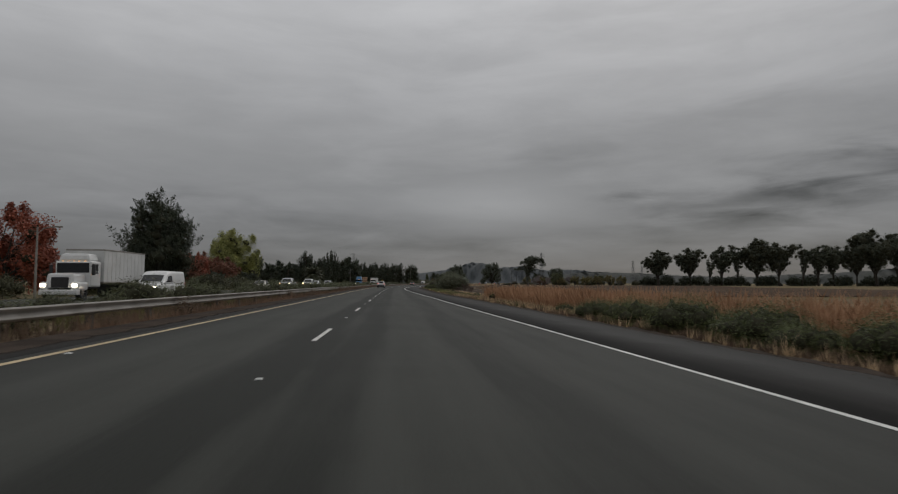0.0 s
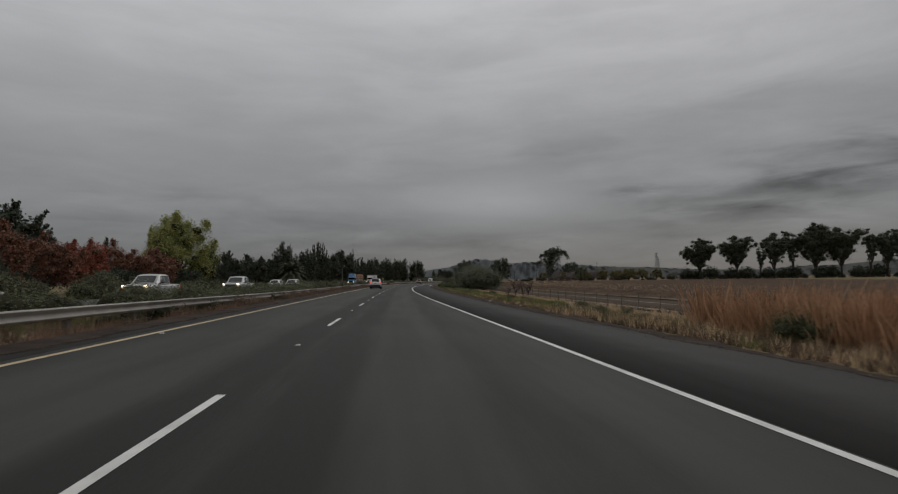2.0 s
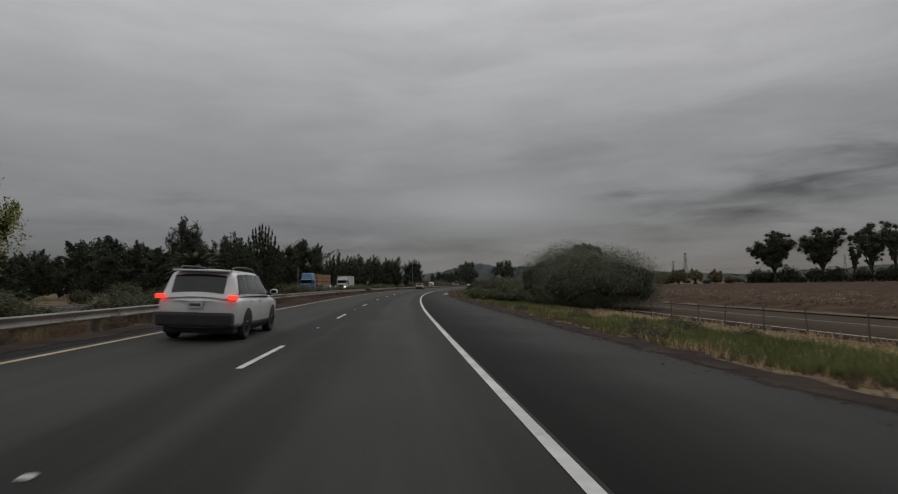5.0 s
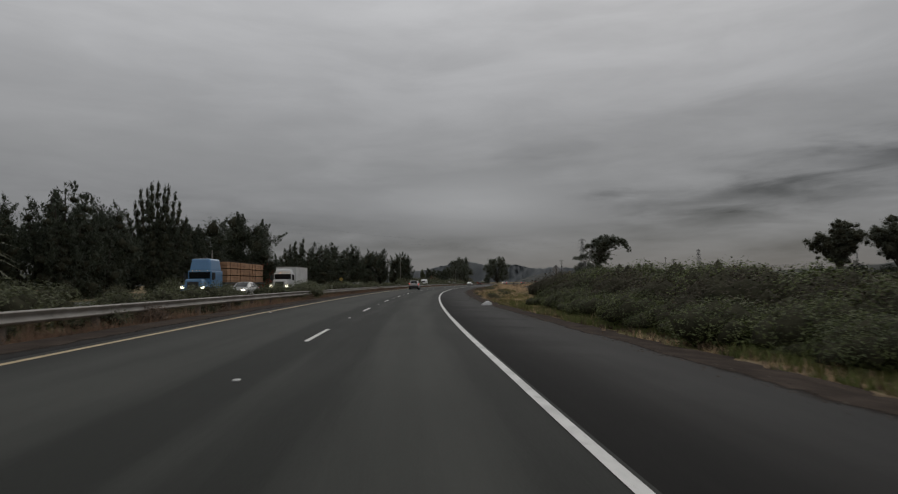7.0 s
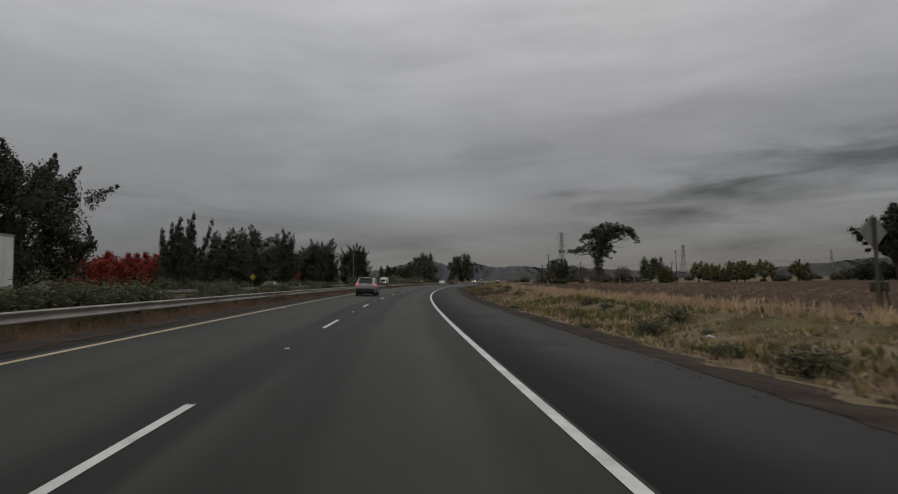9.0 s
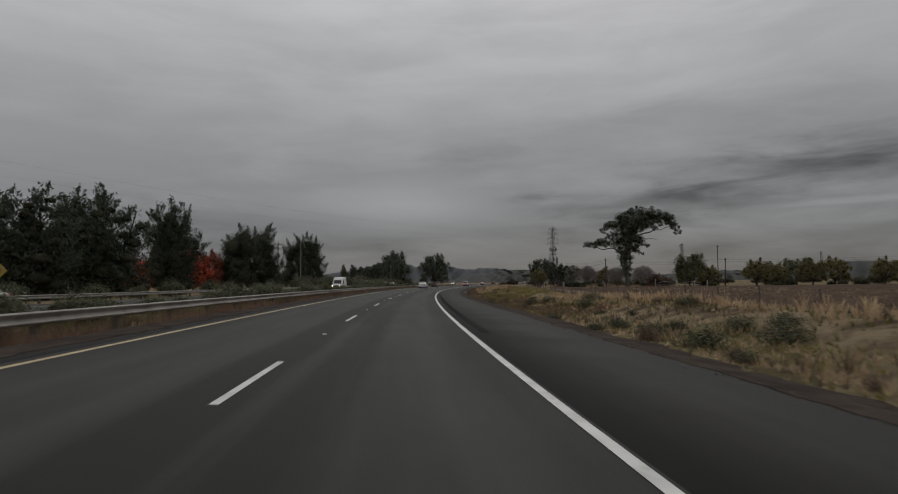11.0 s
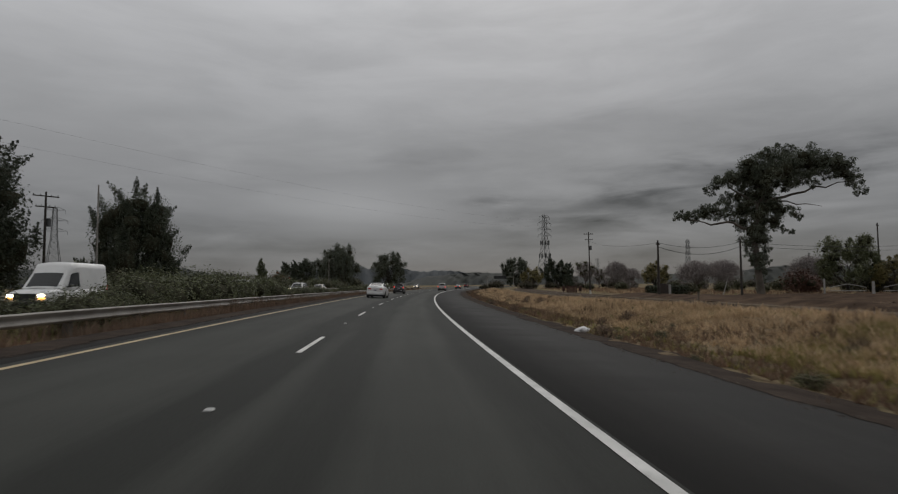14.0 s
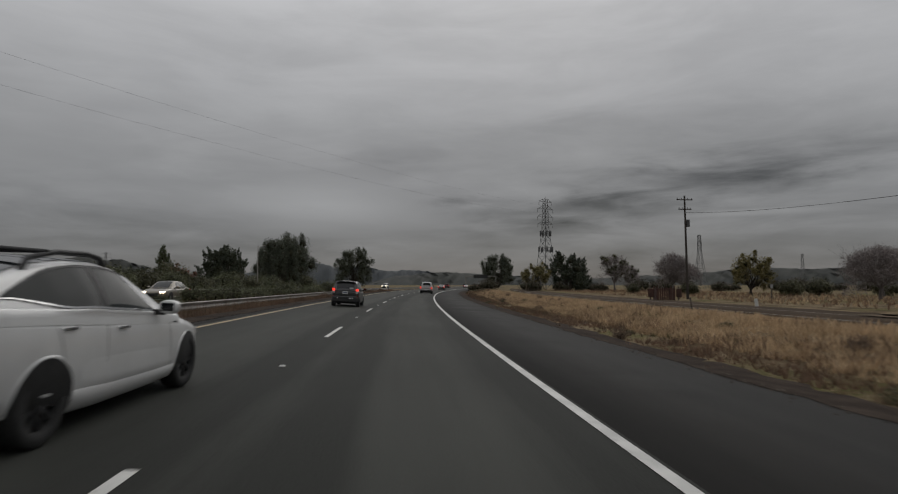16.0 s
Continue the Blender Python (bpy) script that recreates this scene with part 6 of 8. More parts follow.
def grid_mesh(name, points, material, thick=0.0, smooth=True):
    """A sheet from a grid of points, with a rim when thick."""
    pts = np.asarray(points, float)
    a, b = pts.shape[:2]
    i = (np.arange(a - 1)[:, None] * b + np.arange(b - 1)[None]).ravel()
    faces = np.stack([i, i + 1, i + b + 1, i + b], -1)
    verts = pts.reshape(-1, 3)
    me = mesh_of(name, verts, faces, material, smooth)
    if thick:
        bm = bmesh.new()
        bm.from_mesh(me)
        bmesh.ops.solidify(bm, geom=bm.faces[:], thickness=thick)
        bmesh.ops.recalc_face_normals(bm, faces=bm.faces)
        bm.to_mesh(me)
        bm.free()
    return me


def car_shell(shape, colour, ob):
    xs = np.linspace(shape.low[0, 0], shape.low[-1, 0], 46)
    rings = []
    for x in xs:
        w_, z0, z1 = shape.body(x)
        a = np.linspace(0, 2 * np.pi, 28, endpoint=False)
        e = 0.36
        c, s_ = np.cos(a), np.sin(a)
        y = w_ * np.sign(c) * np.abs(c) ** e
        z = (z0 + z1) / 2 + (z1 - z0) / 2 * np.sign(s_) * np.abs(s_) ** e
        # bow the nose and tail in plan
        endness = np.clip((abs(x) - abs(shape.low[-1, 0]) + 0.35) / 0.35, 0, 1)
        xx = x - np.sign(x) * 0.12 * endness * (np.abs(y) / (w_ + 1e-6)) ** 2.5
        rings.append(np.stack([xx, y, z], -1))
    rings = np.array(rings)
    k = rings.shape[1]
    verts = rings.reshape(-1, 3)
    i = np.arange(len(xs) - 1)[:, None] * k
    j = np.arange(k)[None]
    faces = [list(f) for f in np.stack([i + j, i + (j + 1) % k, i + k + (j + 1) % k, i + k + j], -1).reshape(-1, 4)]
    faces += [list(range(k))[::-1], list(range((len(xs) - 1) * k, len(xs) * k))]
    body = part("body", mesh_of("body", verts, faces, colour, True), None, ob)
    # cabin: one skin over sides and roof
    cx = np.linspace(shape.cabin[0, 0], shape.cabin[-1, 0], 40)
    rows = []
    for x in cx:
        row = [shape.side(x, u, 1) for u in (0, 0.25, 0.5, 0.75, 0.93)]
        row += [shape.roof(x, v) for v in (0.93, 0.6, 0.2, -0.2, -0.6, -0.93)]
        row += [shape.side(x, u, -1) for u in (0.93, 0.75, 0.5, 0.25, 0)]
        rows.append(row)
    part("cabin", grid_mesh("cabin", rows, colour), None, ob)
    return body


def wheel(x, y, r_, wide, ob, rim=ALLOY, spokes=7):
    """Tyre with a rounded tread; rim with spokes and hub on the outer side."""
    sign = 1 if y > 0 else -1
    prof = ((-wide / 2, r_ * 0.66), (-wide / 2, r_ * 0.93), (-wide * 0.36, r_), (wide * 0.36, r_), (wide / 2, r_ * 0.93), (wide / 2, r_ * 0.66), (wide * 0.30, r_ * 0.62))
    n = 28
    ang = np.arange(n) * 2 * np.pi / n
    pts = np.array([[(x + math.cos(a) * rr, y + d * sign, r_ + math.sin(a) * rr) for d, rr in prof] for a in list(ang) + [ang[0]]])
    w_ = part("wheel", grid_mesh("tyre", pts, RUBBER), None, ob)
    bm = bmesh.new()
    d = y + sign * wide * 0.30
    m = Matrix.Translation((x, d, r_)) @ Matrix.Rotation(radians(90), 4, "X")
    bmesh.ops.create_cone(bm, cap_ends=True, segments=24, radius1=r_ * 0.20, radius2=r_ * 0.20, depth=0.06, matrix=m)
    for k in range(spokes):
        a = k * 2 * math.pi / spokes
        c, s_ = math.cos(a), math.sin(a)
        mm = Matrix.Translation((x + c * r_ * 0.42, d, r_ + s_ * r_ * 0.42)) @ Matrix.Rotation(-a, 4, "Y") @ Matrix.Diagonal((r_ * 0.54, 0.03, r_ * 0.13, 1))
        bmesh.ops.create_cube(bm, size=1, matrix=mm)
    part("rim", bm, rim, w_)
    bm = bmesh.new()
    bmesh.ops.create_cone(bm, cap_ends=True, segments=24, radius1=r_ * 0.65, radius2=r_ * 0.65, depth=0.02, matrix=Matrix.Translation((x, d - sign * 0.05, r_)) @ Matrix.Rotation(radians(90), 4, "X"))
    part("brake_disc", bm, PLASTIC, w_)
    return w_


def arch(shape, x, r_, ob, colour=PLASTIC):
    """Dark wheel housings, with a lip that follows the flank."""
    for sign in (1, -1):
        pts = []
        for rr in (0.0, r_ * 0.5, r_ * 0.85, r_ * 1.12):
            row = []
            for a in np.linspace(-0.25, math.pi + 0.25, 20):
                px, pz = x + math.cos(a) * rr, r_ + math.sin(a) * rr
                w_, z0, z1 = shape.body(px)
                row.append((px, sign * (w_ * (1 - 0.10 * abs(2 * (pz - z0) / (z1 - z0) - 0.95) ** 2.6) + 0.012), pz))
            pts.append(row)
        part("wheel_arch", grid_mesh("wheel_arch", pts, PLASTIC), None, ob)
        lip = []
        for a in np.linspace(-0.1, math.pi + 0.1, 20):
            row = []
            for rr, o in ((r_ * 1.10, 0.010), (r_ * 1.105, 0.014), (r_ * 1.13, 0.011), (r_ * 1.17, 0.001)):
                px, pz = x + math.cos(a) * rr, r_ + math.sin(a) * rr
                w_, z0, z1 = shape.body(px)
                row.append((px, sign * (w_ * (1 - 0.10 * abs(2 * (pz - z0) / (z1 - z0) - 0.95) ** 2.6) + o), pz))
            lip.append(row)
        part("arch_lip", grid_mesh("arch_lip", lip, colour), None, ob)


def side_window(shape, x0, x1, ob, u0=0.10, u1=0.86, slant0=0.0, slant1=0.0, material=GLASS):
    for sign in (1, -1):
        pts = []
        for u in np.linspace(u0, u1, 7):
            k = (u - u0) / (u1 - u0)
            a, b = x0 + slant0 * k, x1 + slant1 * k
            pts.append([shape.side(x, u, sign, 0.008) for x in np.linspace(a, b, 9)])
        part("side_window", grid_mesh("side_window", pts, material), None, ob, "dark tinted glass")


def seam(shape, x, ob, v0=0.18, v1=0.98, slant=0.0, wide=0.012):
    for sign in (1, -1):
        pts = [[shape.skin(x + slant * v + d, v, sign, 0.003) for d in (-wide / 2, wide / 2)] for v in np.linspace(v0, min(v1, 0.95), 12)]
        part("door_seam", grid_mesh("door_seam", pts, PLASTIC), None, ob)


def lamp_box(name, ob, material, x0, x1, y0, y1, z0, z1, label="", bevel=0.02):
    return part(name, box(bmesh.new(), x0, x1, y0, y1, z0, z1, bevel), material, ob, label)


def plate(ob, x, z, sign):
    """A number plate with a plain bar where its number stands."""
    p = part("number_plate", box(bmesh.new(), x - 0.01, x + 0.01, -0.155, 0.155, z - 0.078, z + 0.078, 0.004), PLATE, ob, "white number plate with an unreadable bar")
    part("plate_bar", box(bmesh.new(), x + sign * 0.010, x + sign * 0.014, -0.12, 0.12, z - 0.035, z + 0.025), INK, p)


def mirrors(shape, x, z, ob, material):
    for sign in (1, -1):
        w_ = shape.body(x)[0]
        bm = bmesh.new()
        bmesh.ops.create_icosphere(bm, subdivisions=3, radius=1.0)
        for v in bm.verts:
            v.co = Vector((x + max(v.co.x, -0.55) * 0.13 - 0.02, sign * (w_ + 0.12) + math.copysign(abs(v.co.y) ** 0.75, v.co.y) * 0.105, z + 0.075 + math.copysign(abs(v.co.z) ** 0.75, v.co.z) * 0.078))
        for f in bm.faces:
            f.smooth = True
        m = part("mirror", bm, material, ob)
        y = sign * (w_ + 0.12)
        part("mirror_glass", box(bmesh.new(), x - 0.096, x - 0.088, y - 0.07, y + 0.07, z + 0.03, z + 0.12, 0.003), GLASS, m)
        part("mirror_foot", box(bmesh.new(), x - 0.03, x + 0.04, min(sign * (w_ - 0.09), sign * (w_ + 0.06)), max(sign * (w_ - 0.09), sign * (w_ + 0.06)), z - 0.02, z + 0.04, 0.01), PLASTIC, m)


def handles(shape, xs, v, ob, material):
    for x in xs:
        for sign in (1, -1):
            p = shape.skin(x, v, sign, 0.006)
            part("door_handle", box(bmesh.new(), x - 0.10, x + 0.10, p[1] - 0.014, p[1] + 0.014, p[2] - 0.014, p[2] + 0.014, 0.008), material, ob)


def common(ob, shape, axle_r, axle_f, wr, track, rim=ALLOY, lip=PLASTIC, spokes=7):
    for x in (axle_r, axle_f):
        arch(shape, x, wr, ob, lip)
        for sign in (1, -1):
            wheel(x, sign * track, wr, 0.22, ob, rim, spokes)
    low = shape.low
    L0, L1 = axle_r + wr * 1.15, axle_f - wr * 1.15
    w_ = shape.body(0)[0]
    part("underbody", box(bmesh.new(), low[0, 0] + 0.3, low[-1, 0] - 0.3, -w_ * 0.86, w_ * 0.86, 0.17, 0.42, 0.04), PLASTIC, ob, "dark underside and axles")
    for sign in (1, -1):
        pts = [[shape.flank(x, v, sign, o) for v, o in ((-0.06, -0.06), (0.0, 0.012), (0.10, 0.022), (0.20, 0.012), (0.22, -0.01))] for x in np.linspace(L0, L1, 8)]
        part("sill", grid_mesh("sill", pts, lip), None, ob)


def rear_screen(shape, x0, x1, ob, v=0.84):
    pts = [[shape.roof(x, k, 0.010) for k in np.linspace(-v, v, 9)] for x in np.linspace(x0, x1, 7)]
    return part("rear_window", grid_mesh("rear_window", pts, GLASS), None, ob, "dark sloping rear window")


def wind_screen(shape, x0, x1, ob, v=0.86):
    pts = [[shape.roof(x, k, 0.010) for k in np.linspace(-v, v, 9)] for x in np.linspace(x0, x1, 7)]
    return part("windscreen", grid_mesh("windscreen", pts, GLASS), None, ob, "dark windscreen")


def hatchback(ob, colour=PAINT_GRAPHITE):
    """A short tall five-door hatchback."""
    sh = Shape(((-1.82, 0.62, 0.34, 0.86), (-1.74, 0.74, 0.26, 0.96), (-1.5, 0.79, 0.22, 0.99), (-0.5, 0.80, 0.2, 0.97), (0.6, 0.80, 0.2, 0.94), (1.15, 0.79, 0.22, 0.92), (1.55, 0.74, 0.24, 0.82), (1.80, 0.60, 0.3, 0.68)),
               ((-1.79, 0.66, 0.58, 0.90, 0.93), (-1.66, 0.72, 0.575, 0.93, 1.34), (-1.58, 0.73, 0.57, 0.94, 1.43), (-1.2, 0.75, 0.58, 0.95, 1.475), (-0.4, 0.765, 0.59, 0.94, 1.485), (0.25, 0.765, 0.57, 0.92, 1.43), (0.75, 0.75, 0.58, 0.90, 1.15), (1.12, 0.72, 0.62, 0.88, 0.92)))
    car_shell(sh, colour, ob)
    common(ob, sh, -1.22, 1.16, 0.285, 0.70, ALLOY, colour, 10)
    rear_screen(sh, -1.765, -1.675, ob, 0.86)
    wind_screen(sh, 0.34, 1.02, ob)
    side_window(sh, -0.30, 0.50, ob, slant1=-0.30)
    side_window(sh, -1.12, -0.38, ob, slant0=0.12)
    seam(sh, 0.72, ob), seam(sh, -0.34, ob), seam(sh, -0.98, ob, 0.45)
    handles(sh, (-0.18,), 0.80, ob, colour)
    mirrors(sh, 0.62, 0.93, ob, PLASTIC)
    for sign in (1, -1):
        lamp_box("tail_lamp", ob, LAMP_RED, -1.83, -1.68, min(sign * 0.60, sign * 0.745), max(sign * 0.60, sign * 0.745), 0.90, 1.03, "lit red tail lamp")
        lamp_box("reversing_lamp", ob, LENS_CLEAR, -1.835, -1.70, min(sign * 0.60, sign * 0.74), max(sign * 0.60, sign * 0.74), 0.76, 0.895, "clear lower lamp")
        lamp_box("reflector", ob, LENS_RED, -1.84, -1.78, min(sign * 0.66, sign * 0.71), max(sign * 0.66, sign * 0.71), 0.44, 0.62, "slim red reflector")
        lamp_box("headlamp", ob, LENS_CLEAR, 1.50, 1.70, min(sign * 0.50, sign * 0.70), max(sign * 0.50, sign * 0.70), 0.62, 0.78, "clear headlamp")
    part("rear_bumper", box(bmesh.new(), -1.86, -1.66, -0.72, 0.72, 0.28, 0.60, 0.05), colour, ob)
    part("bumper_insert", box(bmesh.new(), -1.872, -1.85, -0.56, 0.56, 0.42, 0.56, 0.01), PLASTIC, ob)
    part("spoiler", box(bmesh.new(), -1.78, -1.50, -0.57, 0.57, 1.425, 1.47, 0.02), colour, ob)
    part("aerial", box(bmesh.new(), -1.35, -1.25, -0.02, 0.02, 1.47, 1.53, 0.012), PLASTIC, ob)
    part("badge", box(bmesh.new(), -1.835, -1.82, -0.08, 0.08, 0.935, 0.965, 0.006), CHROME, ob, "small chrome badge without lettering")
    for y, z, w_ in ((-0.30, 0.49, 0.15), (-0.44, 0.49, 0.05), (0.42, 0.49, 0.07)):
        part("sticker", box(bmesh.new(), -1.878, -1.871, y - w_ / 2, y + w_ / 2, z - 0.035, z + 0.035), PLATE, ob, "small pale bumper sticker")
    part("window_sticker", box(bmesh.new(), -1.765, -1.755, -0.46, -0.24, 1.02, 1.10), PLATE, ob, "pale sticker low on the rear window")
    plate(ob, -1.83, 0.80, -1)


def wagon(ob, colour=PAINT_WHITE, lit=True, front=False):
    """A tall estate or sport utility car with dark cladding and roof rails."""
    sh = Shape(((-2.40, 0.74, 0.42, 0.92), (-2.30, 0.86, 0.32, 1.03), (-1.9, 0.92, 0.27, 1.08), (-0.5, 0.93, 0.24, 1.05), (0.8, 0.93, 0.24, 1.03), (1.6, 0.91, 0.26, 1.0), (2.1, 0.86, 0.30, 0.92), (2.42, 0.66, 0.38, 0.72)),
               ((-2.36, 0.76, 0.66, 0.97, 1.0), (-2.05, 0.85, 0.66, 1.02, 1.52), (-1.85, 0.86, 0.66, 1.03, 1.62), (-1.0, 0.88, 0.68, 1.03, 1.655), (0.1, 0.885, 0.67, 1.02, 1.64), (0.6, 0.88, 0.65, 1.0, 1.55), (1.1, 0.86, 0.68, 0.98, 1.2), (1.42, 0.83, 0.74, 0.97, 1.0)))
    car_shell(sh, colour, ob)
    common(ob, sh, -1.38, 1.37, 0.35, 0.80, DARK_ALLOY, PLASTIC, 5)
    rear_screen(sh, -2.30, -2.06, ob, 0.88)
    wind_screen(sh, 0.64, 1.34, ob)
    side_window(sh, -0.25, 0.72, ob, slant1=-0.32), side_window(sh, -1.20, -0.33, ob), side_window(sh, -2.02, -1.28, ob, slant0=0.25)
    seam(sh, 0.9, ob), seam(sh, -0.29, ob), seam(sh, -1.24, ob, 0.4)
    handles(sh, (-0.12, -1.08), 0.82, ob, colour)
    mirrors(sh, 0.86, 1.05, ob, colour)
    part("rear_bumper", box(bmesh.new(), -2.46, -2.22, -0.84, 0.84, 0.34, 0.66, 0.06), PLASTIC, ob, "dark plastic bumper")
    part("front_bumper", box(bmesh.new(), 2.20, 2.46, -0.80, 0.80, 0.30, 0.52, 0.06), PLASTIC, ob)
    part("grille", box(bmesh.new(), 2.36, 2.47, -0.42, 0.42, 0.54, 0.74, 0.02), PLASTIC, ob)
    for sign in (1, -1):
        lamp_box("tail_lamp", ob, LAMP_RED if lit else LENS_RED, -2.42, -2.16, min(sign * 0.70, sign * 0.885), max(sign * 0.70, sign * 0.885), 0.96, 1.06, "red tail lamp")
        lamp_box("headlamp", ob, LAMP_WHITE if front else LENS_CLEAR, 2.16, 2.40, min(sign * 0.52, sign * 0.80), max(sign * 0.52, sign * 0.80), 0.70, 0.84, "headlamp")
        rail = Limbs()
        rail.add([(-1.85, sign * 0.60, 1.63), (-1.6, sign * 0.60, 1.71), (-0.6, sign * 0.61, 1.725), (0.1, sign * 0.60, 1.70), (0.3, sign * 0.60, 1.62)], (0.022,) * 5, 6)
        part("roof_rail", rail.mesh("roof_rail", PLASTIC), None, ob)
    part("spoiler", box(bmesh.new(), -2.16, -1.86, -0.62, 0.62, 1.59, 1.635, 0.02), colour, ob)
    plate(ob, -2.41, 0.84, -1)


def saloon(ob, colour=PAINT_SILVER, lit=True, front=False):
    """A plain four-door saloon."""
    sh = Shape(((-2.32, 0.70, 0.40, 0.86), (-2.2, 0.84, 0.30, 0.96), (-1.7, 0.90, 0.24, 0.99), (-0.5, 0.91, 0.2, 0.94), (0.8, 0.91, 0.2, 0.92), (1.6, 0.89, 0.22, 0.88), (2.1, 0.82, 0.26, 0.76), (2.36, 0.62, 0.34, 0.62)),
               ((-1.95, 0.74, 0.68, 0.94, 0.97), (-1.5, 0.80, 0.62, 0.94, 1.22), (-1.05, 0.84, 0.60, 0.93, 1.40), (-0.4, 0.86, 0.61, 0.92, 1.45), (0.15, 0.86, 0.60, 0.91, 1.43), (0.6, 0.85, 0.62, 0.90, 1.24), (1.15, 0.82, 0.68, 0.88, 0.91)))
    car_shell(sh, colour, ob)
    common(ob, sh, -1.40, 1.40, 0.325, 0.79, ALLOY, colour, 7)
    rear_screen(sh, -1.82, -1.16, ob, 0.84)
    wind_screen(sh, 0.22, 1.08, ob)
    side_window(sh, -0.42, 0.50, ob, slant1=-0.34), side_window(sh, -1.30, -0.50, ob, slant0=0.22)
    seam(sh, 0.75, ob), seam(sh, -0.46, ob), seam(sh, -1.2, ob, 0.45)
    handles(sh, (-0.3, -1.1), 0.82, ob, colour)
    mirrors(sh, 0.64, 0.94, ob, colour)
    part("rear_bumper", box(bmesh.new(), -2.38, -2.14, -0.80, 0.80, 0.30, 0.58, 0.06), colour, ob)
    part("grille", box(bmesh.new(), 2.28, 2.40, -0.40, 0.40, 0.40, 0.58, 0.02), PLASTIC, ob)
    for sign in (1, -1):
        lamp_box("tail_lamp", ob, LAMP_RED if lit else LENS_RED, -2.34, -2.12, min(sign * 0.52, sign * 0.84), max(sign * 0.52, sign * 0.84), 0.78, 0.90, "red tail lamp")
        lamp_box("headlamp", ob, LAMP_WHITE if front else LENS_CLEAR, 2.06, 2.32, min(sign * 0.48, sign * 0.76), max(sign * 0.48, sign * 0.76), 0.60, 0.72, "headlamp")
    plate(ob, -2.36, 0.70, -1)


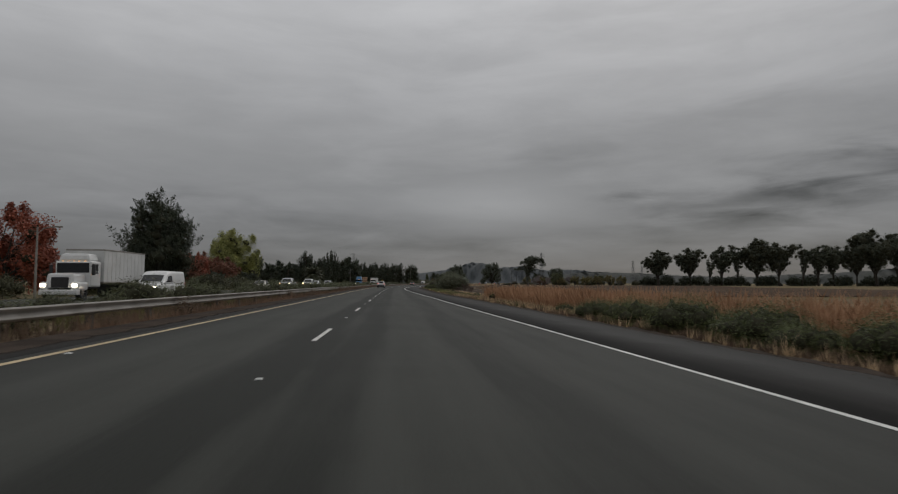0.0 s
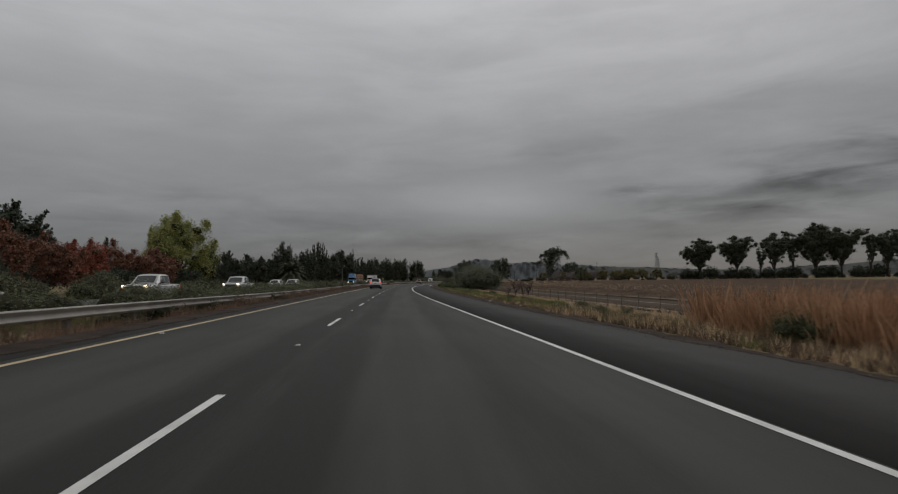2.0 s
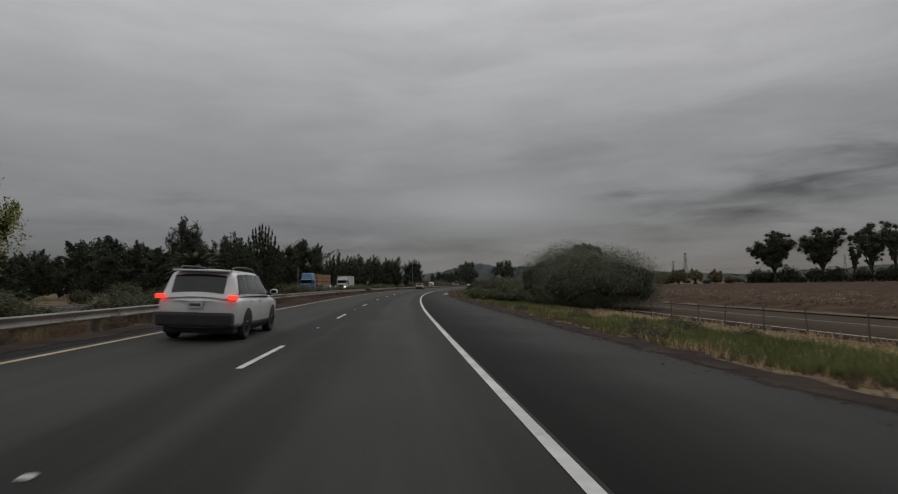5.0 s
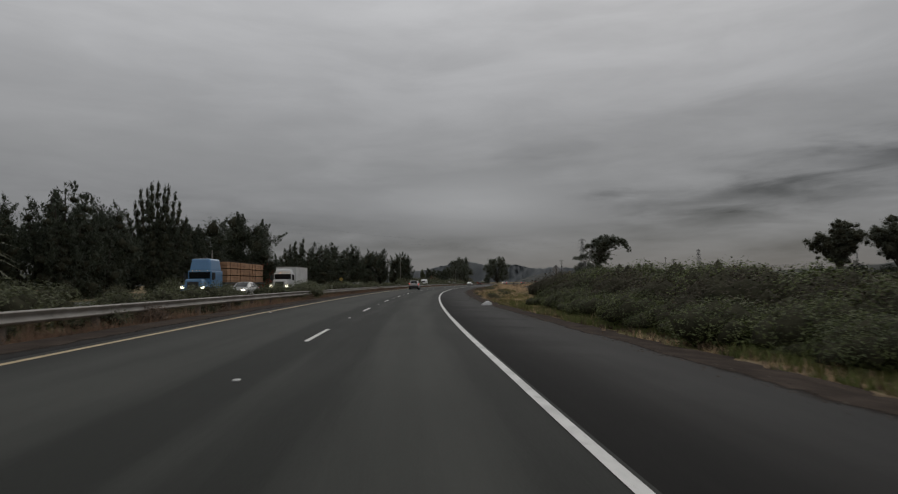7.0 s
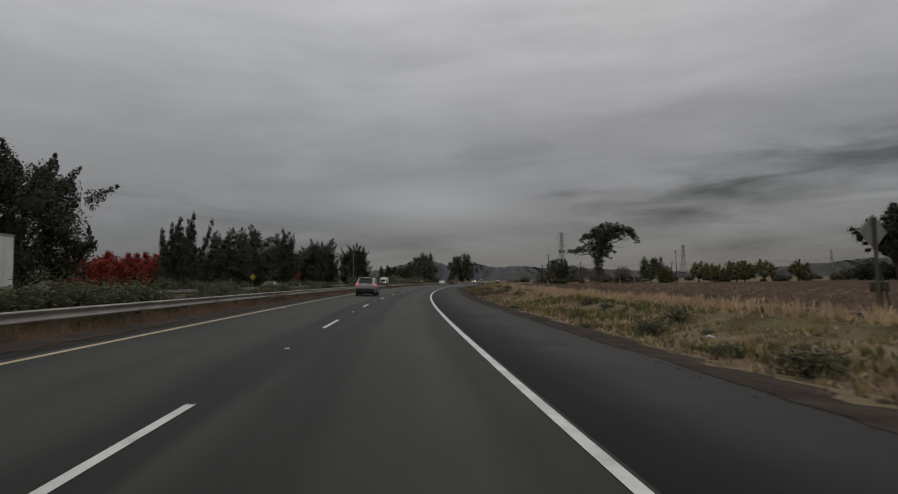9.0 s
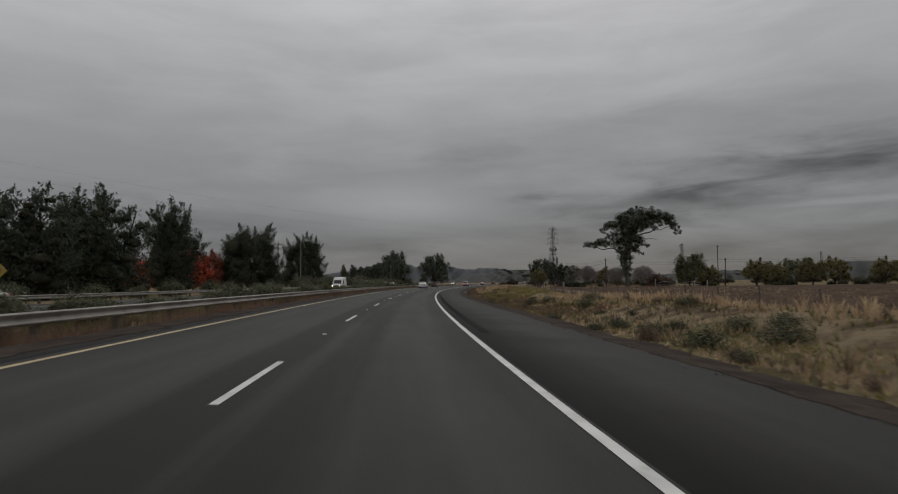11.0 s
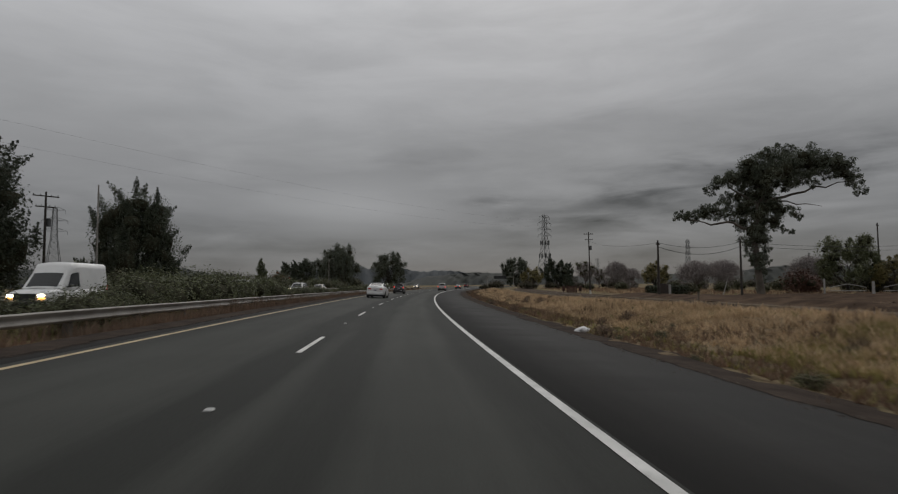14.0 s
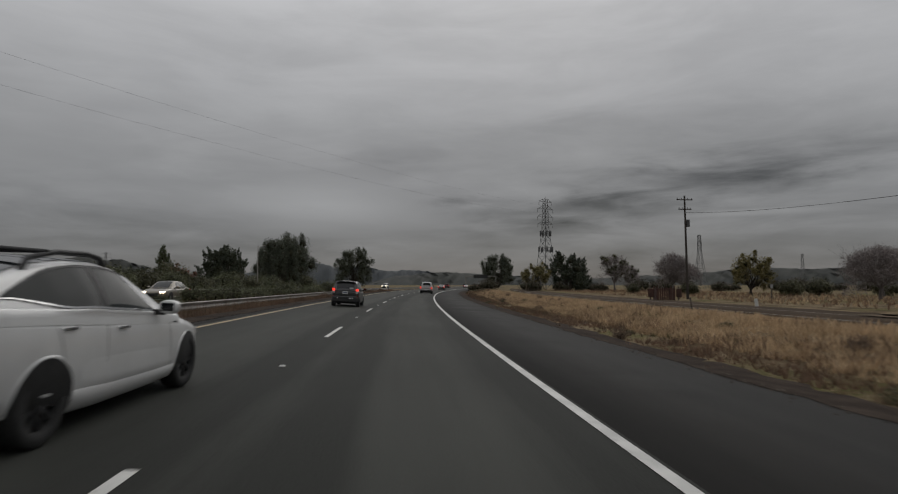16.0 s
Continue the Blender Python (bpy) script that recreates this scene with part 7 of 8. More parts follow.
def fastback(ob, colour=PAINT_WHITE):
    """A smooth white electric fastback with flush handles and dark roof bars."""
    sh = Shape(((-2.34, 0.66, 0.46, 1.02), (-2.22, 0.82, 0.34, 1.11), (-1.9, 0.89, 0.28, 1.13), (-1.4, 0.925, 0.22, 1.11), (-0.4, 0.925, 0.18, 1.05), (0.7, 0.925, 0.18, 0.985), (1.3, 0.92, 0.2, 0.93), (1.8, 0.87, 0.24, 0.82), (2.15, 0.76, 0.28, 0.66), (2.35, 0.56, 0.36, 0.55)),
               ((-2.12, 0.74, 0.64, 1.10, 1.14), (-1.7, 0.81, 0.61, 1.09, 1.33), (-1.2, 0.86, 0.60, 1.06, 1.455), (-0.75, 0.88, 0.61, 1.055, 1.505), (-0.3, 0.88, 0.61, 1.02, 1.505), (-0.02, 0.88, 0.61, 1.005, 1.465), (0.25, 0.875, 0.61, 0.99, 1.39), (0.70, 0.86, 0.63, 0.965, 1.21), (1.22, 0.82, 0.70, 0.92, 0.94)), 0.04)
    car_shell(sh, colour, ob)
    common(ob, sh, -1.43, 1.445, 0.335, 0.80, DARK_ALLOY, colour, 9)
    rear_screen(sh, -1.9, -0.95, ob, 0.86)
    roof_pts = [[sh.roof(x, k, 0.007) for k in np.linspace(-0.86, 0.86, 9)] for x in np.linspace(-0.90, 0.08, 9)]
    part("glass_roof", grid_mesh("glass_roof", roof_pts, GLASS), None, ob, "black glass roof")
    wind_screen(sh, 0.12, 1.14, ob)
    side_window(sh, -0.50, 0.54, ob, 0.07, 0.86, slant1=-0.46, material=GLASS_SEE)
    arc = lambda x: min(1.0, max(0.0, (x + 1.80) / 0.85))       # the rear window tapers to a point over the wheel
    floor_u, roof_u = (lambda x: 0.07 + 0.38 * (1 - arc(x)) ** 1.8), (lambda x: 0.86 - 0.40 * (1 - arc(x)) ** 2.2)
    for sign in (1, -1):
        pts = [[sh.side(x, floor_u(x) + (roof_u(x) - floor_u(x)) * k, sign, 0.008) for k in np.linspace(0, 1, 6)] for x in np.linspace(-1.80, -0.60, 15)]
        part("side_window", grid_mesh("side_window", pts, GLASS_SEE), None, ob, "dark tinted glass")
        pts = [[sh.side(x + 0.04 * u, u, sign, 0.010) for x in np.linspace(-0.61, -0.49, 3)] for u in np.linspace(0.07, 0.88, 7)]
        part("pillar", grid_mesh("pillar", pts, PLASTIC), None, ob, "black pillar between the side windows")
        pts = [[sh.side(x, floor_u(x) + d, sign, 0.011) for d in (-0.035, 0.008)] for x in np.linspace(-1.80, 0.56, 24)]
        part("window_trim", grid_mesh("window_trim", pts, CHROME), None, ob, "thin bright strip under the windows")
        top_line = [[sh.side(x, roof_u(x) + d, sign, 0.011) for d in (-0.01, 0.04)] for x in np.linspace(-1.80, 0.10, 22)]
        part("window_trim", grid_mesh("window_trim", top_line, PLASTIC), None, ob)
        rows = []
        for x in np.linspace(-2.0, 1.16, 30):
            w_, z0, z1 = sh.body(x)
            wb, wt, zb, zr = sh.cab(x)
            rows.append([(x, sign * w_ * 0.983, z1 - 0.15), (x, sign * w_ * 0.972, z1 - 0.09), (x, sign * w_ * 0.955, z1 - 0.035),
                         (x, sign * ((w_ * 0.96 + wb) / 2 + 0.006), (z1 + zb) / 2 - 0.002), (x, sign * (wb + 0.006), zb + 0.012)])
        part("shoulder_line", grid_mesh("shoulder_line", rows, colour), None, ob)
        bar = Limbs()
        bar.add([(-1.35, sign * 0.58, 1.38), (-1.28, sign * 0.58, 1.49), (-0.9, sign * 0.59, 1.56), (-0.45, sign * 0.60, 1.565), (-0.22, sign * 0.60, 1.535), (-0.14, sign * 0.60, 1.47)], (0.03, 0.026, 0.024, 0.024, 0.028, 0.034), 6)
        part("roof_bar", bar.mesh("roof_bar", PLASTIC), None, ob, "dark roof bar")
        p = sh.flank(1.02, 0.84, sign, 0.012)
        part("side_camera", box(bmesh.new(), 0.95, 1.09, p[1] - 0.008, p[1] + 0.008, p[2] - 0.02, p[2] + 0.02, 0.006), PLASTIC, ob, "small dark camera wedge")
        lamp_box("headlamp", ob, LENS_CLEAR, 1.86, 2.16, min(sign * 0.52, sign * 0.76), max(sign * 0.52, sign * 0.76), 0.60, 0.70, "slim headlamp")
        lamp_box("tail_lamp", ob, LENS_RED, -2.30, -2.06, min(sign * 0.42, sign * 0.70), max(sign * 0.42, sign * 0.70), 0.84, 0.96, "red tail lamp")
        crease = [[sh.skin(x, v, sign, o * math.sin(math.pi * (x + 0.95) / 1.93) ** 0.5 - 0.002) for v, o in ((0.14, 0.0), (0.24, 0.015), (0.30, 0.017), (0.50, 0.002))] for x in np.linspace(-0.949, 0.979, 18)]
        part("door_crease", grid_mesh("door_crease", crease, colour), None, ob)
    for x in (-1.05, -0.35):
        cross = Limbs()
        cross.add([(x, -0.60, 1.555), (x, 0, 1.575), (x, 0.60, 1.555)], (0.022, 0.022, 0.022), 6)
        part("roof_bar", cross.mesh("roof_bar", PLASTIC), None, ob, "dark cross bar")
    seam(sh, 0.95, ob, slant=-0.12, wide=0.008), seam(sh, -0.52, ob, slant=-0.04, wide=0.008), seam(sh, -1.02, ob, 0.45, slant=-0.38, wide=0.008)
    handles(sh, (-0.26, -1.16), 0.80, ob, CHROME)
    mirrors(sh, 0.52, 0.97, ob, colour)
    part("rear_bumper", box(bmesh.new(), -2.40, -2.16, -0.80, 0.80, 0.34, 0.62, 0.06), colour, ob)
    plate(ob, -2.37, 0.78, -1)


def pickup(ob, colour=PAINT_SILVER, lit=True, front=False):
    """A crew-cab pickup with an open bed."""
    sh = Shape(((-2.90, 0.86, 0.52, 1.12), (-2.8, 0.96, 0.46, 1.20), (-1.0, 0.98, 0.42, 1.20), (0.8, 0.98, 0.42, 1.20), (1.4, 0.98, 0.42, 1.24), (2.3, 0.97, 0.42, 1.20), (2.75, 0.92, 0.44, 1.12), (2.92, 0.84, 0.5, 1.0)),
               ((-1.02, 0.86, 0.72, 1.18, 1.22), (-0.90, 0.88, 0.72, 1.18, 1.82), (-0.6, 0.90, 0.72, 1.18, 1.88), (0.4, 0.92, 0.73, 1.18, 1.88), (0.8, 0.92, 0.72, 1.18, 1.78), (1.5, 0.90, 0.78, 1.20, 1.24)))
    car_shell(sh, colour, ob)
    common(ob, sh, -1.85, 1.85, 0.40, 0.84, ALLOY, colour, 6)
    wind_screen(sh, 0.84, 1.44, ob), rear_screen(sh, -1.0, -0.91, ob)
    side_window(sh, 0.12, 0.94, ob, slant1=-0.28), side_window(sh, -0.82, 0.04, ob)
    seam(sh, 1.2, ob), seam(sh, 0.08, ob), seam(sh, -0.9, ob)
    part("bed_floor", box(bmesh.new(), -2.78, -1.05, -0.78, 0.78, 1.195, 1.207), PLASTIC, ob, "dark bed liner")
    handles(sh, (0.22, -0.72), 0.80, ob, colour)
    mirrors(sh, 1.02, 1.22, ob, PLASTIC)
    part("rear_bumper", box(bmesh.new(), -3.02, -2.82, -0.90, 0.90, 0.50, 0.72, 0.04), CHROME, ob, "chrome bumper")
    part("front_bumper", box(bmesh.new(), 2.80, 3.02, -0.90, 0.90, 0.46, 0.70, 0.05), CHROME, ob, "chrome bumper")
    part("grille", box(bmesh.new(), 2.86, 2.99, -0.58, 0.58, 0.74, 1.05, 0.03), PLASTIC, ob, "black grille")
    for sign in (1, -1):
        lamp_box("tail_lamp", ob, LAMP_RED if lit else LENS_RED, -2.92, -2.76, min(sign * 0.80, sign * 0.955), max(sign * 0.80, sign * 0.955), 0.82, 1.14, "red tail lamp")
        lamp_box("headlamp", ob, LAMP_WHITE if front else LENS_CLEAR, 2.74, 2.96, min(sign * 0.60, sign * 0.78), max(sign * 0.60, sign * 0.78), 1.04, 1.13, "headlamp")
        if front:
            lamp_box("turn_lamp", ob, LAMP_AMBER, 2.74, 2.95, min(sign * 0.66, sign * 0.80), max(sign * 0.66, sign * 0.80), 0.97, 1.02, "amber lamp")
    plate(ob, -3.03, 0.62, -1)


def cargo_van(ob, colour=PAINT_WHITE, high=0.0):
    """A white delivery van with a short nose."""
    t = 2.0 + high
    sh = Shape(((-2.75, 0.92, 0.42, 1.10), (-2.65, 0.98, 0.34, 1.14), (0.8, 1.0, 0.3, 1.16), (1.5, 0.99, 0.32, 1.16), (2.2, 0.95, 0.36, 1.10), (2.6, 0.90, 0.40, 1.00), (2.78, 0.82, 0.44, 0.86)),
               ((-2.72, 0.93, 0.80, 1.08, t - 0.05), (-2.6, 0.96, 0.84, 1.08, t), (0.2, 0.97, 0.85, 1.12, t), (0.62, 0.96, 0.82, 1.12, t - 0.08), (0.95, 0.95, 0.82, 1.12, 1.72 + high * 0.45), (1.62, 0.93, 0.84, 1.12, 1.16)))
    car_shell(sh, colour, ob)
    common(ob, sh, -1.75, 1.65, 0.36, 0.84, ALLOY, PLASTIC, 6)
    wind_screen(sh, 0.98, 1.56, ob)
    side_window(sh, 0.05, 1.12, ob, slant1=-0.36, u0=0.08, u1=0.62)
    seam(sh, 1.3, ob), seam(sh, -0.05, ob), seam(sh, -1.1, ob)
    mirrors(sh, 1.1, 1.2, ob, PLASTIC)
    part("grille", box(bmesh.new(), 2.66, 2.80, -0.50, 0.50, 0.60, 0.90, 0.02), PLASTIC, ob)
    part("front_bumper", box(bmesh.new(), 2.58, 2.88, -0.86, 0.86, 0.38, 0.56, 0.05), PLASTIC, ob)
    for sign in (1, -1):
        lamp_box("headlamp", ob, LAMP_WHITE, 2.58, 2.80, min(sign * 0.56, sign * 0.82), max(sign * 0.56, sign * 0.82), 0.74, 0.88, "lit headlamp")
        lamp_box("turn_lamp", ob, LAMP_AMBER, 2.58, 2.79, min(sign * 0.60, sign * 0.84), max(sign * 0.60, sign * 0.84), 0.64, 0.73, "amber lamp")
        lamp_box("tail_lamp", ob, LENS_RED, -2.78, -2.66, min(sign * 0.82, sign * 0.95), max(sign * 0.82, sign * 0.95), 0.9, 1.3, "red tail lamp")


def truck_nose(ob, colour, roof, x0, sleeper=0.0):
    """A conventional lorry cab with a long bonnet; x0 is its rear."""
    x1 = x0 + 1.35 + sleeper
    bm = bmesh.new()
    box(bm, x0, x1, -1.12, 1.12, 0.85, 2.55, 0.10)
    part("cab", bm, colour, ob)
    bm = bmesh.new()
    box(bm, x1 - 0.05, x1 + 1.55, -0.88, 0.88, 0.78, 1.72, 0.14, 0.90)
    part("bonnet", bm, colour, ob)
    for sign in (1, -1):
        part("wing", box(bmesh.new(), x1 + 0.35, x1 + 1.65, min(sign * 0.70, sign * 1.15), max(sign * 0.70, sign * 1.15), 0.62, 1.18, 0.14), colour, ob)
        lamp_box("headlamp", ob, LAMP_WHITE, x1 + 1.48, x1 + 1.69, min(sign * 0.78, sign * 1.10), max(sign * 0.78, sign * 1.10), 0.86, 1.06, "lit headlamp")
        part("side_window", box(bmesh.new(), x1 - 0.95, x1 - 0.12, min(sign * 1.10, sign * 1.13), max(sign * 1.10, sign * 1.13), 1.72, 2.36, 0.012), GLASS, ob)
        m = part("mirror", box(bmesh.new(), x1 + 0.02, x1 + 0.16, min(sign * 1.22, sign * 1.42), max(sign * 1.22, sign * 1.42), 1.62, 2.30, 0.03), PLASTIC, ob)
        part("mirror_arm", tube(bmesh.new(), (x1 - 0.02, sign * 1.08, 2.2), (x1 + 0.08, sign * 1.3, 2.2), 0.015, 0.015), PLASTIC, m)
    part("windscreen", box(bmesh.new(), x1 - 0.03, x1 + 0.03, -1.0, 1.0, 1.78, 2.42, 0.02), GLASS, ob, "dark windscreen")
    part("grille", box(bmesh.new(), x1 + 1.44, x1 + 1.56, -0.52, 0.52, 0.82, 1.48, 0.04), PLASTIC, ob, "black grille")
    part("front_bumper", box(bmesh.new(), x1 + 1.30, x1 + 1.74, -1.15, 1.15, 0.36, 0.70, 0.08), colour, ob)
    bm = bmesh.new()
    box(bm, x0 + 0.02, x1 - 0.06, -1.02, 1.02, 2.5, roof, 0.16, 0.86)
    part("roof_fairing", bm, colour, ob)
    for y in (-0.7, -0.35, 0, 0.35, 0.7):
        lamp_box("marker_lamp", ob, LAMP_AMBER, x1 - 0.12, x1 - 0.04, y - 0.05, y + 0.05, 2.50, 2.55, "amber roof lamp", 0.01)
    return x1


def truck_wheels(ob, xs, double=False, r_=0.50):
    for x in xs:
        for sign in (1, -1):
            wheel(x, sign * 0.98, r_, 0.30, ob, ALLOY, 8)
            if double:
                wheel(x, sign * 0.66, r_, 0.28, ob, DARK_ALLOY, 8)


VAN_BODY = surface("ribbed_white_box_panel", (0.48, 0.48, 0.47), (0.66, 0.66, 0.65), 0.8, 0.5, 0.05, 8, stain=0.2)


def box_truck(ob, length=7.2, roof=3.75):
    """A lorry with a plain white box body; origin under the front of its box."""
    part("box_body", box(bmesh.new(), -length, 0, -1.26, 1.26, 1.12, roof, 0.03), VAN_BODY, ob, "plain white box body")
    for x in np.arange(-length + 0.6, -0.3, 0.61):
        for sign in (1, -1):
            part("rib", box(bmesh.new(), x - 0.02, x + 0.02, min(sign * 1.26, sign * 1.272), max(sign * 1.26, sign * 1.272), 1.2, roof - 0.08), VAN_BODY, ob)
    for z in (1.15, roof - 0.04):
        part("edge_rail", box(bmesh.new(), -length - 0.01, 0.01, -1.28, 1.28, z - 0.05, z + 0.05, 0.01), STEEL, ob)
    part("chassis", box(bmesh.new(), -length + 0.2, 1.6, -0.45, 0.45, 0.72, 1.0, 0.02), PLASTIC, ob)
    part("door", box(bmesh.new(), -length - 0.02, -length + 0.01, -1.15, 1.15, 1.2, roof - 0.15, 0.01), STEEL, ob)
    truck_nose(ob, PAINT_WHITE, roof - 0.35, 0.12)
    truck_wheels(ob, (2.35,)), truck_wheels(ob, (-length + 1.9,), True)


WOOD_LOAD = surface("fresh_sawn_timber", (0.24, 0.12, 0.06), (0.46, 0.26, 0.14), 1.5, 0.8, 0.2, 14, spread=0.5)


def lumber_truck(ob):
    """A blue lorry with a sleeper cab that pulls a flat trailer of sawn timber."""
    truck_nose(ob, PAINT_BLUE, 3.7, 0.12, 1.6)
    part("chassis", box(bmesh.new(), -2.6, 3.4, -0.45, 0.45, 0.72, 1.0, 0.02), PLASTIC, ob)
    truck_wheels(ob, (3.9,)), truck_wheels(ob, (-0.7, -2.0), True)
    part("trailer_bed", box(bmesh.new(), -13.4, -0.2, -1.27, 1.27, 1.22, 1.42, 0.03), PLASTIC, ob, "flat trailer bed")
    truck_wheels(ob, (-11.2, -12.5), True)
    for i in range(3):
        for j in range(3):
            for k in range(2):
                x0, z0 = -0.8 - (i + 1) * 4.1, 1.46 + j * 0.72
                y0 = -1.2 + k * 1.22
                for layer in range(6):
                    shift = 0.03 * math.sin(i * 5 + j * 3 + layer * 2.3 + k)
                    bm = box(bmesh.new(), x0 + shift, x0 + 3.9 + shift, y0 + 0.02 * (layer % 2), y0 + 1.14, z0 + layer * 0.104, z0 + layer * 0.104 + 0.092, 0.006)
                    part("timber_layer", bm, WOOD_LOAD, ob)
    for x in (-1.6, -3.6, -5.8, -7.8, -9.8, -12.0):
        s_ = Limbs()
        s_.add([(x, -1.29, 1.4), (x, -1.27, 3.6), (x, 0, 3.66), (x, 1.27, 3.6), (x, 1.29, 1.4)], (0.02,) * 5, 4)
        part("strap", s_.mesh("strap", PLASTIC), None, ob)


def on_own(builder, s, lat, label, category="car", group="", veer=0.0, **kw):
    """A vehicle that drives our way, its middle at s."""
    x, y = line(s, lat)
    tilt = math.degrees(math.atan(BANK))
    ob = thing({"car": "car", "pickup": "pickup_truck"}.get(category, category), pose(float(x), float(y), road_z(lat) + 0.004, 0, 0, heading(s) + 90 - veer) @ pose(0, 0, 0, tilt, 0, 0), label, category, group)
    builder(ob, **kw)
    return ob


def oncoming(builder, s, lat, label, category="car", **kw):
    x, y = line(s, lat)
    ob = thing({"pickup": "pickup_truck"}.get(category, category), pose(float(x), float(y), 0.274, 0, 0, heading(s) - 90), label, category)
    builder(ob, **kw)
    return ob


on_own(wagon, 152.0, -4.35, "white estate car with dark cladding and lit tail lamps")
on_own(wagon, 301.0, -4.2, "silver sport utility car with lit tail lamps in the passing lane", colour=PAINT_SILVER)
on_own(fastback, 443.85, -4.07, "white electric fastback with dark roof bars and glass roof", veer=2.0)
on_own(hatchback, 474.0, -3.95, "graphite hatchback with lit tail lamps in the passing lane")
on_own(pickup, 537.0, 0.1, "silver pickup far ahead on the highway", "pickup")
on_own(saloon, 600.0, 0.0, "black saloon far ahead on the highway", colour=PAINT_BLACK)
on_own(wagon, 668.0, -4.1, "red sport utility car far ahead", colour=PAINT_RED)
on_own(saloon, 705.0, 0.0, "silver saloon far ahead on the highway")
on_own(wagon, 740.0, -4.1, "black sport utility car far ahead", colour=PAINT_BLACK)
on_own(cargo_van, 775.0, 0.0, "white van far ahead on the highway", "van")

oncoming(box_truck, 42.6, -21.6, "white box truck with a long bonnet and lit lamps", "truck", length=6.6, roof=3.4)
oncoming(cargo_van, 46.0, -17.9, "white delivery van with lit amber lamps", "van")
oncoming(saloon, 79.0, -17.8, "tan saloon with dipped headlamps behind shrubs", colour=PAINT_TAN, lit=False, front=True)
oncoming(pickup, 98.0, -17.7, "grey-white pickup behind median shrubs", "pickup", colour=PAINT_SILVER, lit=False, front=True)
oncoming(pickup, 119.9, -17.6, "grey pickup with bright headlamps", "pickup", colour=PAINT_SILVER, lit=False, front=True)
oncoming(wagon, 155.5, -21.6, "white sport utility car with dipped headlamps", lit=False, front=True)
oncoming(wagon, 151.8, -17.9, "silver sport utility car with dipped headlamps", colour=PAINT_SILVER, lit=False, front=True)
oncoming(lumber_truck, 250.5, -21.6, "blue lorry with a trailer of sawn timber", "truck")
oncoming(saloon, 249.5, -17.8, "silver saloon beside a blue lorry", lit=False, front=True)
oncoming(box_truck, 265.2, -17.9, "white box truck with lit lamps", "truck", length=6.0, roof=3.35)
oncoming(saloon, 329.0, -21.6, "tan saloon with lit headlamps", colour=PAINT_TAN, lit=False, front=True)
oncoming(cargo_van, 413.6, -17.8, "white high-roofed van with lit lamps", "van", high=0.45)
oncoming(pickup, 444.5, -17.9, "silver pickup with lit headlamps", "pickup", lit=False, front=True)
oncoming(wagon, 468.5, -17.9, "silver sport utility car with bright headlamps", colour=PAINT_SILVER, lit=False, front=True)
oncoming(saloon, 482.0, -17.9, "tan saloon with lit headlamps behind shrubs", colour=PAINT_TAN, lit=False, front=True)
oncoming(wagon, 560.0, -18.0, "white sport utility car with lit headlamps", lit=False, front=True)
oncoming(wagon, 640.0, -21.5, "silver sport utility car with lit headlamps", colour=PAINT_SILVER, lit=False, front=True)


# ---- guardrails ----
W_BEAM = ((-0.02, 0.150), (0.03, 0.157), (0.10, 0.128), (0.10, 0.108), (0.0, 0.045), (0.0, -0.025), (0.10, -0.075), (0.10, -0.100), (0.02, -0.152), (0.0, -0.155))


def guardrail(s0, s1, lat, face, ground_at, label, pitch=3.81):
    """A W-beam rail on timber posts; face: +1 or -1, the side that the corrugation shows."""
    x, y = line((s0 + s1) / 2, lat)
    rail = thing("guardrail", pose(float(x), float(y), 0), label, "guardrail")
    home = Matrix.Translation((-float(x), -float(y), 0))
    n = int((s1 - s0) / (pitch * 2))
    for k in range(n):
        a, b = s0 + k * pitch * 2, s0 + (k + 1) * pitch * 2 + 0.15
        ss = np.linspace(a, b, 4)
        verts = []
        for s in ss:
            for o, dz in W_BEAM:
                px, py = line(s, lat + face * (0.10 + o))
                verts.append((float(px), float(py), float(ground_at(s, lat)) + 0.56 + dz + 0.004 * (k % 2)))
        m = len(W_BEAM)
        i = (np.arange(3)[:, None] * m + np.arange(m - 1)[None]).ravel()
        part("rail", mesh_of("rail", verts, np.stack([i, i + 1, i + m + 1, i + m], -1), STEEL), None, rail, at=home)
    post = mesh_of("post", *post_shape(0.075, 0.10, 0.78), POST_WOOD)
    for k in range(int((s1 - s0) / pitch)):
        s = s0 + (k + 0.5) * pitch
        px, py = line(s, lat)
        part("post", post, None, rail, at=home @ pose(float(px), float(py), float(ground_at(s, lat)) - 0.1, 0, 0, heading(s)))
    return rail


def post_shape(hx, hy, h):
    bm = box(bmesh.new(), -hx, hx, -hy, hy, 0, h, 0.012)
    verts = [tuple(v.co) for v in bm.verts]
    bm.verts.index_update()
    faces = [[v.index for v in f.verts] for f in bm.faces]
    bm.free()
    return verts, faces


guardrail(-8, 560, -8.55, 1, lambda s, l: np.interp(s, (-10, 70, 88, 100, 125, 160, 190, 260, 400, 440, 460), (0.20, 0.19, 0.10, 0.065, 0.07, 0.15, 0.20, 0.18, 0.17, 0.10, 0.07)), "weathered steel guardrail on timber posts")
guardrail(300, 560, -27.6, 1, lambda s, l: 0.18, "weathered steel guardrail beyond the oncoming lanes")


